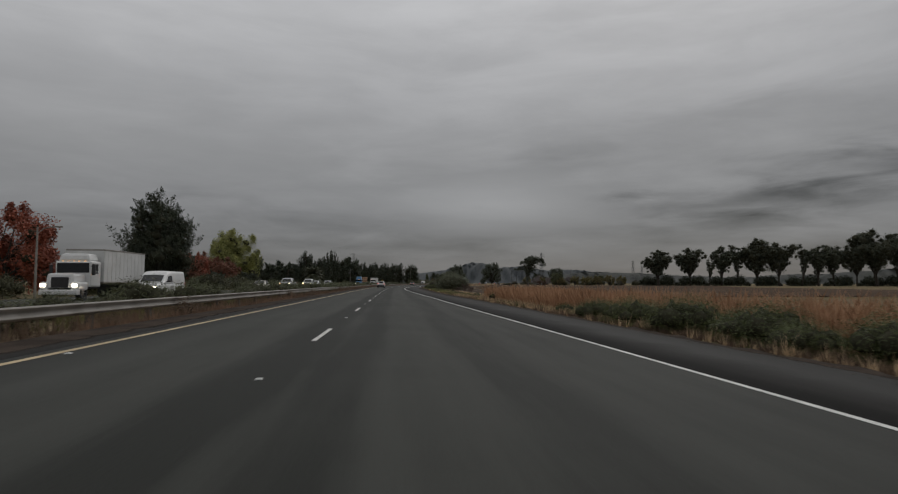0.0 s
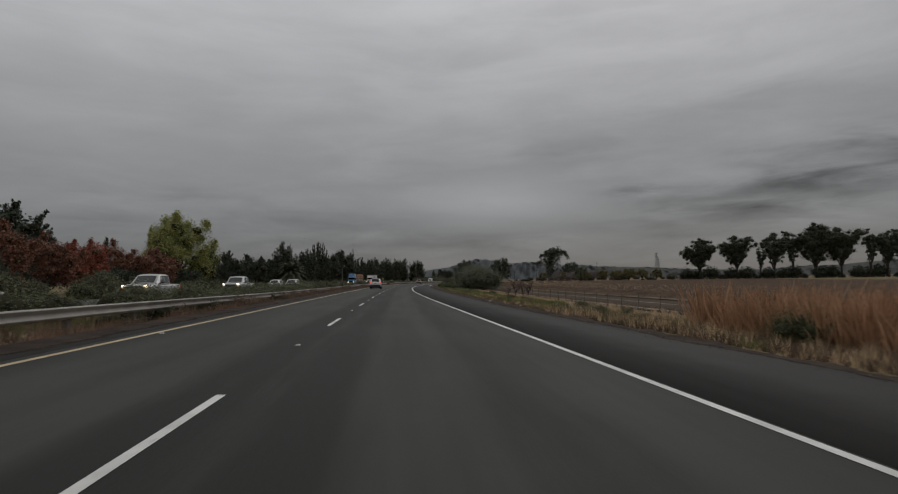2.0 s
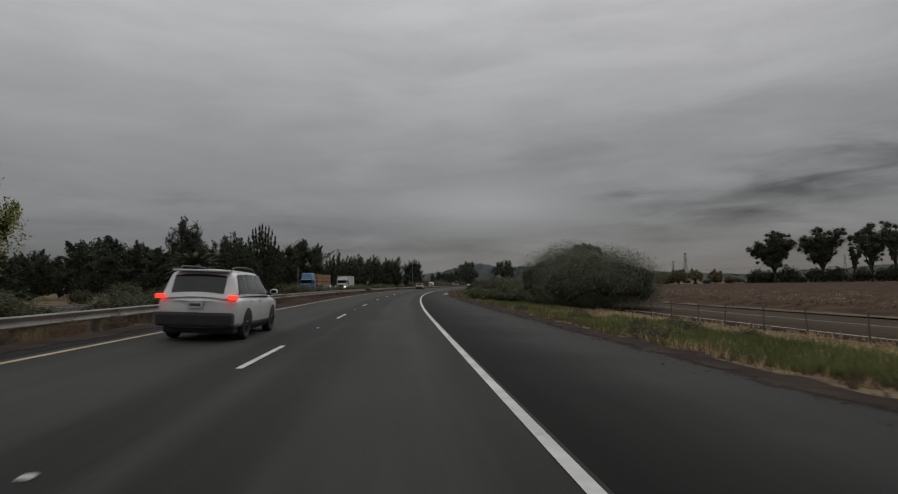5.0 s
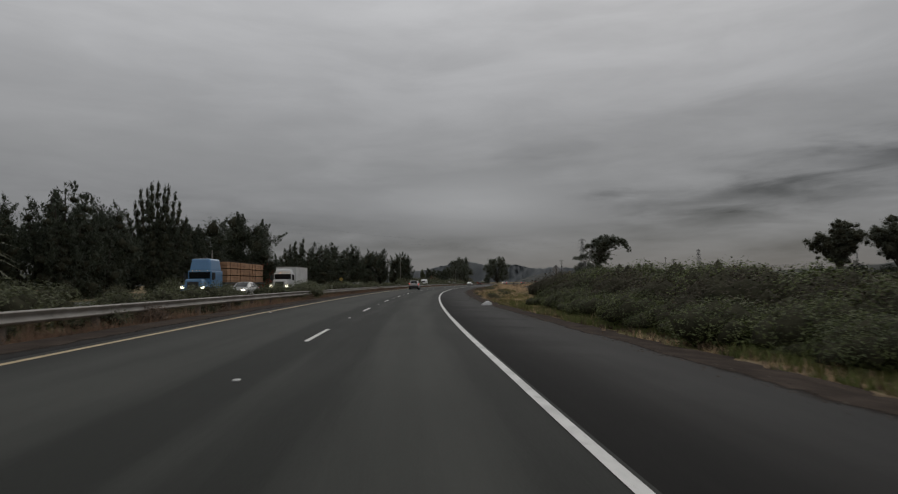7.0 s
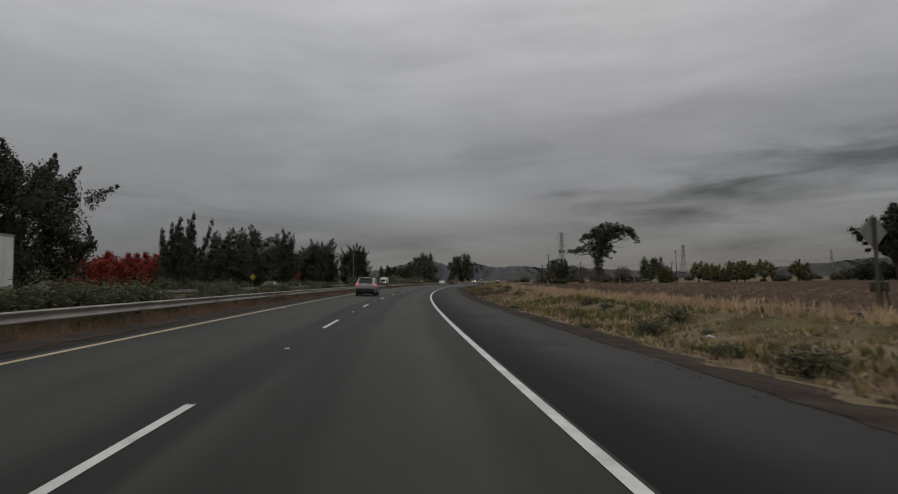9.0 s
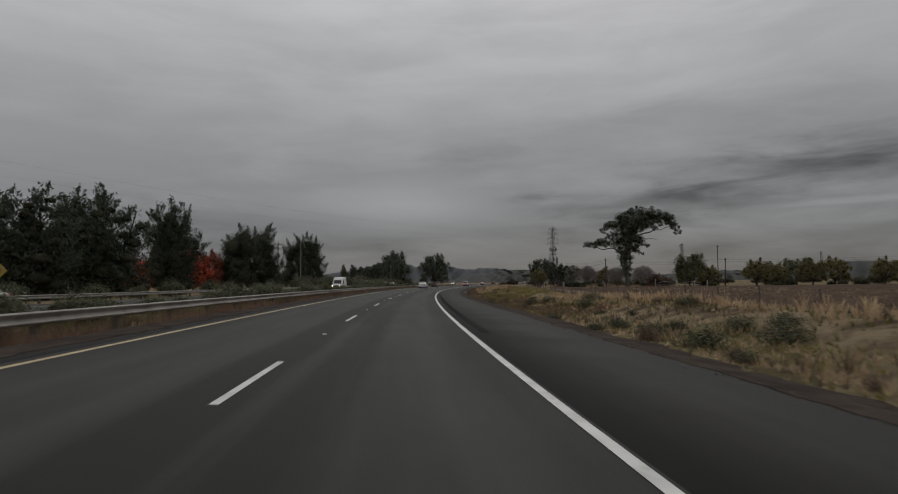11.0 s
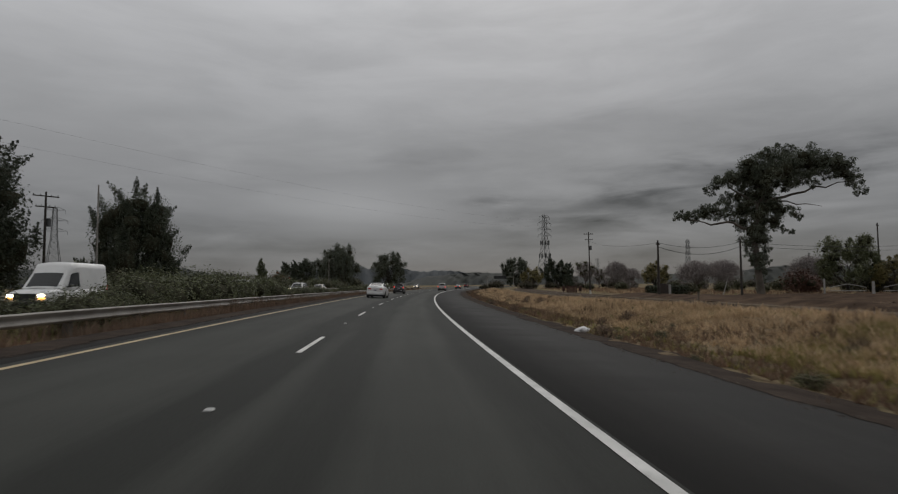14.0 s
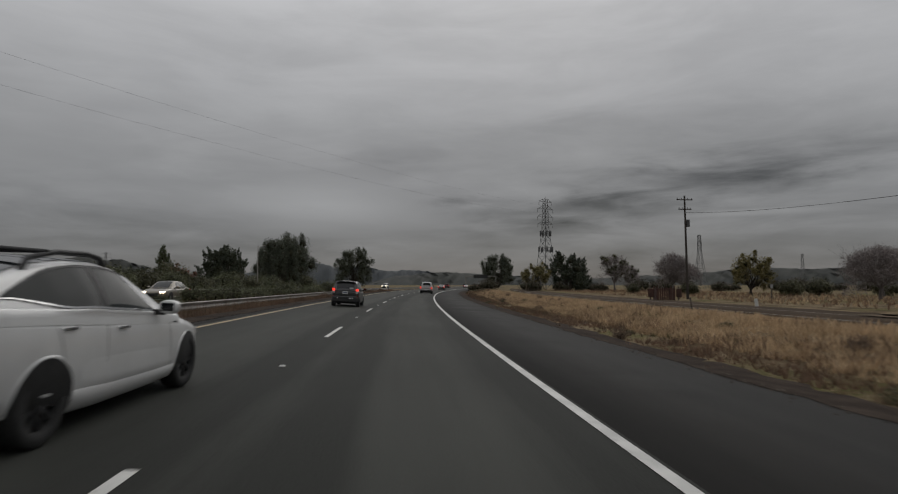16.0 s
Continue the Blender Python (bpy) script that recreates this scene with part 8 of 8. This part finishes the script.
# ---- poles, wires, towers, signs ----
POLE_WOOD = surface("creosoted_pole", (0.022, 0.018, 0.015), (0.062, 0.052, 0.044), 1.2, 0.9, 0.3, 30)
TOWER_STEEL = surface("dull_lattice_steel", (0.07, 0.072, 0.075), (0.13, 0.132, 0.135), 0.6, 0.7, 0.0, 8, metal=0.2)
WIRE = plain("dark_cable", (0.02, 0.02, 0.022), 0.6)
SIGN_BACK = surface("bare_aluminium_sign_back", (0.20, 0.20, 0.20), (0.34, 0.34, 0.34), 2.5, 0.6, 0.0, 20, metal=0.2, stain=0.3)
RUST_WOOD = surface("red_brown_boards", (0.035, 0.018, 0.014), (0.09, 0.045, 0.034), 2.0, 0.9, 0.3, 20, spread=0.5)
CONCRETE = surface("pale_concrete", (0.22, 0.21, 0.20), (0.38, 0.37, 0.35), 2.0, 0.9, 0.2, 20)
BAG = surface("crumpled_white_plastic", (0.42, 0.42, 0.42), (0.62, 0.62, 0.62), 4.0, 0.45, 0.6, 9)
MARKER = surface("ceramic_road_marker", (0.36, 0.36, 0.34), (0.62, 0.62, 0.60), 6.0, 0.5)


def utility_pole(s, lat, h, label, arm=1.1, can=True, two_arms=True, lean=0.0, turn=20.0, base=None):
    x, y, z = spot(s, lat)
    ob = thing("utility_pole", pose(x, y, z - 0.1, 0, lean, turn), label, "utility pole")
    part("pole", tube(bmesh.new(), (0, 0, 0), (0, 0, h), 0.17, 0.10, 10), POLE_WOOD, ob)
    for k, up in enumerate((h - 0.5, h - 1.7)[: 2 if two_arms else 1]):
        a = arm * (1 if k == 0 else 0.8)
        c = part("cross_arm", box(bmesh.new(), -a, a, -0.06, 0.06, up - 0.06, up + 0.06, 0.01), POLE_WOOD, ob)
        for px in (-a + 0.1, -a * 0.4, a * 0.4, a - 0.1):
            part("insulator", tube(bmesh.new(), (px, 0, up + 0.06), (px, 0, up + 0.22), 0.035, 0.05, 6), TOWER_STEEL, c)
    if can:
        part("transformer", tube(bmesh.new(), (0.36, 0, h - 3.9), (0.36, 0, h - 3.0), 0.24, 0.24, 12), TOWER_STEEL, ob, "grey cylindrical transformer")
        part("bracket", box(bmesh.new(), 0.0, 0.30, -0.04, 0.04, h - 3.5, h - 3.4), TOWER_STEEL, ob)
    return x, y, z + h


def cable(points, sag, label, thick=0.016):
    """A wire hung through the given points."""
    pts = []
    for a, b in zip(points[:-1], points[1:]):
        a, b = np.array(a, float), np.array(b, float)
        for u in np.linspace(0, 1, 12, endpoint=False):
            pts.append(a + (b - a) * u - np.array([0, 0, sag * 4 * u * (1 - u)]))
    pts.append(np.array(points[-1], float))
    net = Limbs()
    net.add(pts, [thick] * len(pts), 4)
    return tagged(new("cable", net.mesh("cable", WIRE)), label, "cable")


tops = [utility_pole(510.2, 34.3, 13.0, "dark timber utility pole with cross arms and transformer", turn=-5, lean=-0.6),
        utility_pole(455, 29.6, 7.2, "short dark timber service pole", 0.3, False, False, turn=10),
        utility_pole(461.6, 43.4, 7.9, "short dark timber service pole", 0.3, False, False, turn=10),
        utility_pole(491.5, 83.2, 12.7, "dark timber utility pole behind the orchard", 0.9, False, False, turn=30),
        utility_pole(461.5, 74.4, 7.7, "leaning dark timber service pole", 0.4, False, False, lean=4),
        utility_pole(450, -41.5, 12.3, "timber utility pole with cross arms and transformer", 1.3, True, True, turn=40)]
a, b, c, d, e_, f_ = tops
cable([(a[0], a[1], a[2] - 2.2), (b[0], b[1], b[2] - 0.4), (c[0], c[1], c[2] - 0.6), (e_[0], e_[1], e_[2] - 0.5), (e_[0] + 60, e_[1] - 30, e_[2] + 0.5)], 0.7, "sagging dark cable between timber poles", 0.02)
cable([(b[0], b[1], b[2] - 0.9), (c[0], c[1], c[2] - 1.2)], 1.0, "sagging dark cable between timber poles", 0.03)
cable([(c[0], c[1], c[2] - 1.1), (e_[0], e_[1], e_[2] - 1.2), (e_[0] + 60, e_[1] - 30, e_[2])], 0.6, "sagging dark cable between timber poles", 0.02)


def lamp_post(s, lat, h, label, arm=2.2, turn=0.0):
    x, y, z = spot(s, lat)
    ob = thing("street_lamp", pose(x, y, z, 0, 0, turn), label, "street lamp")
    part("pole", tube(bmesh.new(), (0, 0, 0), (0, 0, h), 0.11, 0.07, 10), STEEL, ob)
    if arm:
        net = Limbs()
        net.add([(0, 0, h - 0.6), (arm * 0.35, 0, h - 0.1), (arm, 0, h + 0.1)], (0.05, 0.045, 0.04), 6)
        part("arm", net.mesh("arm", STEEL), None, ob)
        part("head", box(bmesh.new(), arm - 0.1, arm + 0.5, -0.12, 0.12, h + 0.02, h + 0.16, 0.04), STEEL, ob)


lamp_post(53, -31, 6.0, "grey street lamp with a curved arm", 1.3, 30)
lamp_post(449.7, -35.6, 12.9, "tall slim grey pole without an arm", 0.0)
lamp_post(560, -34, 9.5, "slim grey street lamp with a short arm", 1.2, 30)
lamp_post(270, -30, 6.0, "slim grey pole beside a thicket", 0.0)


def lattice_tower(x, y, h, wide, label, arms=3, aerials=False, turn=0.0, z=-0.5):
    ob = thing("lattice_tower", pose(x, y, z, 0, 0, turn), label, "pylon")
    legs, braces, arm_net = Limbs(), Limbs(), Limbs()
    waist = 0.62

    def half(u):
        return wide / 2 * (1 - u / waist * 0.70) if u < waist else wide / 2 * 0.30 * (1 - (u - waist) / (1 - waist) * 0.45)

    corners = ((1, 1), (-1, 1), (-1, -1), (1, -1))
    for cx, cy in corners:
        leg = Limbs()
        leg.add([(cx * half(u), cy * half(u), u * h) for u in np.linspace(0, 0.97, 12)], [0.09] * 12, 4)
        part("leg", leg.mesh("leg", TOWER_STEEL), None, ob)
    levels = [0.0, 0.14, 0.26, 0.36, 0.45, 0.53, 0.60, 0.66, 0.72, 0.78, 0.84, 0.90, 0.96]
    for u0, u1 in zip(levels[:-1], levels[1:]):
        for k in range(4):
            p, q = corners[k], corners[(k + 1) % 4]
            braces.add([(p[0] * half(u0), p[1] * half(u0), u0 * h), (q[0] * half(u1), q[1] * half(u1), u1 * h)], (0.05, 0.05), 4)
            braces.add([(q[0] * half(u0), q[1] * half(u0), u0 * h), (p[0] * half(u1), p[1] * half(u1), u1 * h)], (0.05, 0.05), 4)
            braces.add([(p[0] * half(u1), p[1] * half(u1), u1 * h), (q[0] * half(u1), q[1] * half(u1), u1 * h)], (0.045, 0.045), 4)
    for k in range(arms):
        u = 0.70 + 0.24 * k / max(1, arms - 1)
        reach = wide * (0.62 if k < arms - 1 else 0.5)
        for sgn in (1, -1):
            tip = (sgn * reach, 0, u * h)
            for cy in (1, -1):
                arm_net.add([(sgn * half(u), cy * half(u), u * h), tip], (0.05, 0.04), 4)
                arm_net.add([(sgn * half(u), cy * half(u), (u + 0.035) * h), tip], (0.05, 0.04), 4)
            arm_net.add([tip, (tip[0], 0, tip[2] - 1.3)], (0.07, 0.07), 5)
    legs.add([(0, 0, 0.95 * h), (0, 0, h)], (0.1, 0.04), 4)
    part("peak", legs.mesh("peak", TOWER_STEEL), None, ob)
    part("bracing", braces.mesh("bracing", TOWER_STEEL), None, ob)
    part("arm_truss", arm_net.mesh("arm_truss", TOWER_STEEL), None, ob)
    if aerials:
        for up in (0.60, 0.43):
            for k in range(9):
                an = k * 2 * math.pi / 9
                r_ = half(up) + 0.9
                part("aerial_panel", box(bmesh.new(), math.cos(an) * r_ - 0.16, math.cos(an) * r_ + 0.16, math.sin(an) * r_ - 0.16, math.sin(an) * r_ + 0.16, up * h - 1.0, up * h + 1.0, 0.03), TOWER_STEEL, ob, "mobile aerial panel")
            ring_net = Limbs()
            ring_net.add([(math.cos(q) * (half(up) + 0.75), math.sin(q) * (half(up) + 0.75), up * h - 0.2) for q in np.linspace(0, 2 * math.pi, 13)], [0.06] * 13, 4)
            part("aerial_ring", ring_net.mesh("aerial_ring", TOWER_STEEL), None, ob)
    return ob


lattice_tower(106, 635, 34.6, 6.4, "grey lattice pylon with mobile aerials", 4, True, 20)
lattice_tower(223, 694.6, 28.8, 6.5, "grey lattice pylon far behind the trees", 3, False, 35)
lattice_tower(356, 1060, 34, 7.5, "grey lattice pylon in the hazy distance", 3, False, 10)
lattice_tower(520, 905, 34, 7.5, "grey lattice pylon in the hazy distance", 3, False, 60)
lattice_tower(-94, 640, 34, 7.0, "grey lattice pylon behind evergreen trees", 3, False, 10)
lattice_tower(-140, 1080, 34, 7.5, "grey lattice pylon in the hazy distance", 3, False, 20)

for off, up in ((0.0, 0.0), (-2.2, -2.8)):
    cable([(106 + off, 635, 30.5 + up), (-120 + off, 395, 31.5 + up)], 6.6, "thin overhead power line from a pylon", 0.008)

# overhead sign far ahead
gx, gy = line(815, -3.0)
gantry = thing("sign_gantry", pose(float(gx), float(gy), 0, 0, 0, heading(815)), "dark overhead message sign on a steel gantry", "sign")
for sign in (-1, 1):
    part("post", tube(bmesh.new(), (sign * 9.5, 0, -0.8), (sign * 9.5, 0, 7.0), 0.25, 0.22, 10), STEEL, gantry)
part("beam", box(bmesh.new(), -9.7, 9.7, -0.3, 0.3, 6.6, 7.0, 0.04), STEEL, gantry)
part("message_board", box(bmesh.new(), -4.4, 4.4, -0.9, -0.32, 5.6, 7.7, 0.08), PLASTIC, gantry, "dark unlit message board")

# diamond sign seen from behind
x, y, z = spot(264, 15.8)
sign_ob = thing("diamond_sign", pose(x, y, z, 0, 0, heading(264) + 12), "diamond road sign seen from its bare back", "sign")
part("post", box(bmesh.new(), -0.045, 0.045, -0.045, 0.045, -0.1, 3.95, 0.006), POST_WOOD, sign_ob)
bm = bmesh.new()
bmesh.ops.create_cube(bm, size=1, matrix=Matrix.Translation((0, 0.06, 3.45)) @ Matrix.Rotation(radians(45), 4, "Y") @ Matrix.Diagonal((0.86, 0.012, 0.86, 1)))
part("panel", bm, SIGN_BACK, sign_ob, "bare aluminium diamond panel")
part("strut", tube(bmesh.new(), (0, -0.05, 2.3), (0.75, -0.05, 0.0), 0.035, 0.04, 6), POST_WOOD, sign_ob)

# letter box on a post by the frontage road
x, y, z = spot(264.6, 16.3)
mail = thing("letter_box", pose(x, y, z, 0, 0, heading(264)), "red letter box on a dark timber post", "letter box")
part("post", box(bmesh.new(), -0.07, 0.07, -0.07, 0.07, -0.1, 1.5, 0.01), POST_WOOD, mail)
part("box", box(bmesh.new(), -0.16, 0.16, -0.28, 0.28, 1.5, 1.85, 0.06), RUST_WOOD, mail)
part("flag", box(bmesh.new(), 0.162, 0.172, -0.1, 0.05, 1.7, 1.9), SIGN_BACK, mail)

# yellow-diamond marker and small signs beside the oncoming lanes
YELLOW_SIGN = surface("faded_yellow_sign", (0.30, 0.20, 0.03), (0.45, 0.32, 0.06), 3.0, 0.6)
x, y, z = spot(341, -28.5)
warn = thing("warning_sign", pose(x, y, z, 0, 0, heading(341)), "yellow diamond warning sign on a thin post", "sign")
part("post", tube(bmesh.new(), (0, 0, -0.1), (0, 0, 2.8), 0.035, 0.03, 6), STEEL, warn)
bm = bmesh.new()
bmesh.ops.create_cube(bm, size=1, matrix=Matrix.Translation((0, -0.05, 2.4)) @ Matrix.Rotation(radians(45), 4, "Y") @ Matrix.Diagonal((0.76, 0.012, 0.76, 1)))
part("panel", bm, YELLOW_SIGN, warn)
for dx, dz in ((0.0, 0.0), (0.0, 0.16)):
    part("bar", box(bmesh.new(), -0.12, 0.12, -0.062, -0.056, 2.3 + dz, 2.38 + dz), INK, warn)


def marker_post(s, lat, h, material, label, wide=0.09, panel=False, lean=0.0):
    x, y, z = spot(s, lat)
    ob = thing("marker_post", pose(x, y, z - 0.05, 0, lean, heading(s)), label, "marker post")
    part("post", box(bmesh.new(), -wide / 2, wide / 2, -0.03, 0.03, 0, h, 0.01), material, ob)
    if panel:
        part("panel", box(bmesh.new(), -0.16, 0.16, -0.045, -0.032, h - 0.42, h - 0.02, 0.006), SIGN_BACK, ob)


marker_post(484.5, 28.4, 0.72, WHITE_PAINT, "white slanted marker post in dry grass", 0.26, lean=-6)
marker_post(503, 40.8, 1.9, POST_WOOD, "brown marker post with a small panel", 0.10, True)
marker_post(466, 57.5, 2.3, CONCRETE, "pale concrete gate post", 0.25)
marker_post(462.3, 62.0, 1.9, CONCRETE, "pale concrete gate post", 0.4)
marker_post(461.5, 69.8, 1.8, CONCRETE, "pale concrete gate post", 0.3)
for k, s in enumerate((345, 412, 470)):
    marker_post(s, 13.6 + k, 1.0, POST_WOOD, "leaning timber stake in dry grass", 0.08, lean=9 - 8 * k)

x, y, z = spot(456.3, 30.6)
DARK_BROWN = surface("dark_brown_painted_steel", (0.020, 0.013, 0.010), (0.046, 0.030, 0.023), 2.0, 0.7, 0.1, 30)
cabinet = thing("utility_cabinet", pose(x, y, z, 0, 0, heading(456) + 6), "dark brown utility cabinet with a grey side", "cabinet")
part("body", box(bmesh.new(), -0.55, 0.55, -0.4, 0.4, -0.05, 1.75, 0.03), DARK_BROWN, cabinet)
part("side_panel", box(bmesh.new(), 0.553, 0.90, -0.38, 0.38, -0.05, 1.62, 0.02), CONCRETE, cabinet, "grey side panel")
for sign in (-1, 1):
    part("door", box(bmesh.new(), sign * 0.27 - 0.24, sign * 0.27 + 0.24, -0.43, -0.403, 0.08, 1.66, 0.008), DARK_BROWN, cabinet)
x, y, z = spot(471.6, 45.5)
stay = thing("leaning_pole", pose(x, y, z - 0.05, 0, 17, heading(471)), "thin pale pole that leans in the field", "pole")
part("shaft", tube(bmesh.new(), (0, 0, 0), (0, 0, 2.9), 0.07, 0.06, 8), CONCRETE, stay)

# pale arched gate wings
for k, (s, lat) in enumerate(((464, 59.6), (462, 65.8))):
    x, y, z = spot(s, lat)
    gate = thing("gate", pose(x, y, z + 0.25, 0, 0, heading(s) - 12), "pale arched gate wing beside a concrete post", "gate")
    net = Limbs()
    net.add([(-2.3, 0, 0.75), (-1.2, 0, 1.0), (0, 0, 1.25), (1.2, 0, 1.0), (2.3, 0, 0.75)], [0.05] * 5, 6)
    net.add([(-2.3, 0, 0.3), (2.3, 0, 0.3)], (0.04, 0.04), 6)
    part("frame", net.mesh("frame", CONCRETE), None, gate)
    for px in np.arange(-2.2, 2.3, 0.4):
        part("bar", tube(bmesh.new(), (px, 0, 0.0), (px, 0, 0.75 + 0.5 * math.cos(px / 2.3 * 1.4) - 0.1), 0.015, 0.015, 5), TOWER_STEEL, gate)

# timber enclosure at the foot of the pole
x, y, z = spot(505.6, 29.3)
pen = thing("timber_enclosure", pose(x, y, z, 0, 0, heading(505) - 8), "low enclosure of red-brown boards", "enclosure")
for px, py in ((-0.95, -0.8), (0.95, -0.8), (-0.95, 0.9), (0.95, 0.9)):
    part("post", box(bmesh.new(), px - 0.07, px + 0.07, py - 0.07, py + 0.07, -0.1, 1.62, 0.01), RUST_WOOD, pen)
for k in range(8):
    px = -0.84 + k * 0.24
    part("board", box(bmesh.new(), px - 0.10, px + 0.10, -0.86, -0.83, 0.05, 1.42 + 0.04 * math.sin(k * 5.0), 0.004), RUST_WOOD, pen)
for sign in (-1, 1):
    for k in range(6):
        py = -0.7 + k * 0.28
        part("board", box(bmesh.new(), sign * 0.97 - 0.015, sign * 0.97 + 0.015, py - 0.11, py + 0.11, 0.05, 1.36, 0.004), RUST_WOOD, pen)
for px in (-1.75, 1.85):
    x2, y2 = line(505.6, 29.3 + px)
    bin_ob = thing("meter_box", pose(float(x2), float(y2), z, 0, 0, heading(505)), "dark box on a short timber post", "box")
    part("post", box(bmesh.new(), -0.07, 0.07, -0.07, 0.07, -0.1, 1.6, 0.01), POST_WOOD, bin_ob)
    part("box", box(bmesh.new(), -0.3, 0.3, -0.18, -0.07, 0.35, 1.35, 0.03), RUST_WOOD, bin_ob)

# wire fence on thin steel posts between the verge and the frontage road
fence_x, fence_y = line(140, 16.1)
fence = thing("wire_fence", pose(float(fence_x), float(fence_y), 0), "thin weathered posts with slack wires along a frontage road", "fence")
fence_home = Matrix.Translation((-float(fence_x), -float(fence_y), 0))
fence_post = mesh_of("post", *post_shape(0.024, 0.024, 1.45), POST_WOOD)
for k in range(36):
    s = 88.1 + k * 3.05 + 0.15 * math.sin(k * 3.3)
    x, y, z = spot(s, 16.1 + 0.06 * math.sin(k * 1.7))
    part("post", fence_post, None, fence, at=fence_home @ pose(x, y, z - 0.32 - 0.05 * (k * 7 % 5) / 5, 3 * math.sin(k * 2.1), 4 * math.sin(k * 1.3), heading(s)))
tall_post = mesh_of("post", *post_shape(0.035, 0.035, 2.1), POST_WOOD)
for k in range(21):
    s = 314.6 + k * 4.15
    x, y, z = spot(s, 16.3 + 0.06 * math.sin(k * 1.7))
    part("post", tall_post, None, fence, at=fence_home @ pose(x, y, z - 0.3 - 0.2 * (k * 7 % 5) / 5, 3 * math.sin(k * 2.1), 3 * math.sin(k * 1.3), heading(s)))
for up in (0.4, 0.7, 1.0):
    net = Limbs()
    ss = np.arange(88.1, 195, 3.05)
    fx, fy = line(ss, np.full(len(ss), 16.1))
    net.add(np.stack([fx, fy, ground_z(ss, np.full(len(ss), 16.1)) + up], -1), np.full(len(ss), 0.004), 3)
    part("wire", net.mesh("wire", WIRE), None, fence, at=fence_home)


# ---- litter and small road furniture ----
def crumpled(name, s, lat, size, label, seed, up=0.0, squash=0.6):
    """A crumpled bag that lies on the ground."""
    x, y, z = spot(s, lat)
    r = np.random.default_rng(seed)
    bm = bmesh.new()
    bmesh.ops.create_icosphere(bm, subdivisions=3, radius=1.0)
    bumps = r.normal(0, 1, (9, 3))
    for v in bm.verts:
        n = np.array(v.co)
        k = 1 + 0.13 * sum(math.sin(3.1 * float(n @ q) + i) for i, q in enumerate(bumps)) / 2
        v.co = Vector((n[0] * size * k, n[1] * size * 0.62 * k, max(n[2] * size * squash * k * (1 + 0.35 * noise.noise((n[0] * 4 + seed, n[1] * 4, n[2] * 4))), -size * 0.2)))
    me = bpy.data.meshes.new(name)
    bm.to_mesh(me)
    bm.free()
    me.materials.append(BAG)
    me.polygons.foreach_set("use_smooth", np.ones(len(me.polygons), bool))
    ob = new(name, me)
    ob.matrix_basis = pose(x, y, z + size * 0.2 + up, 0, 0, heading(s) + 30 * seed)
    return tagged(ob, label, "litter")


crumpled("plastic_bag", 233.4, 5.02, 0.42, "crumpled white plastic bag on the shoulder's edge", 1)
crumpled("plastic_bag", 404.3, 6.35, 0.42, "crumpled white plastic bag on the shoulder's edge", 2, squash=0.32)
crumpled("paper_scrap", 196.4, 9.2, 0.22, "small white scraps in the weeds", 3, squash=0.25)
crumpled("paper_scrap", 195.4, 9.5, 0.16, "small white scraps in the weeds", 4, squash=0.25)
crumpled("paper_scrap", 262.0, 9.0, 0.13, "small white scrap in the grass", 5)
crumpled("paper_scrap", 103.5, 7.3, 0.10, "small white scrap at the asphalt's edge", 6)
crumpled("paper_scrap", 466, 8.4, 0.09, "small white scrap in the grass", 7)

crumpled("cardboard_scrap", 249.3, -7.5, 0.3, "flat white scrap beside the yellow line", 8, squash=0.2)

marker_mesh_bm = box(bmesh.new(), -0.055, 0.055, -0.055, 0.055, 0, 0.022, 0.012, 0.75)
marker_mesh = bpy.data.meshes.new("road_marker")
marker_mesh_bm.to_mesh(marker_mesh)
marker_mesh_bm.free()
marker_mesh.materials.append(MARKER)
for k in range(-1, 45):
    s = -0.66 + 14.63 * k + 9.14
    x, y = line(s, -2.307)
    part("road_marker", marker_mesh, None, road, "" if k > -1 else "small raised white marker between lane stripes", at=pose(float(x), float(y), road_z(-2.307) + 0.002, 0, 0, heading(s)))
for k in range(0, 22):
    s = 10.3 + 29.26 * k
    x, y = line(s, -5.74)
    part("road_marker", marker_mesh, None, road, "", at=pose(float(x), float(y), road_z(-5.74) + 0.002, 0, 0, heading(s)))

WORN_PATCH = surface("worn_concrete_patch", (0.06, 0.058, 0.055), (0.16, 0.155, 0.148), 3.0, 0.9, 0.2, 30)
# ground-in rumble strips on the right shoulder
GROOVE = surface("milled_asphalt_groove", (0.0135, 0.013, 0.0125), (0.0265, 0.0255, 0.025), 4.0, 1.0, 0.2, 40, gloss=0.1)
shoulder = bpy.data.objects["shoulder_right"]
for k in range(210):
    s = 318 + k * 0.305
    lat = float(edge_line(s)) + 0.42
    stripe("rumble_groove", s, s + 0.13, lat + 0.16, 0.32, GROOVE, lambda q, l: road_z(l) + 0.005, shoulder, 0.13)
for s, lat in ((424.6, 2.85),):
    stripe("repair_patch", s, s + 0.3, lat, 0.7, WORN_PATCH, lambda q, l: road_z(l) + 0.006, shoulder, 0.3)
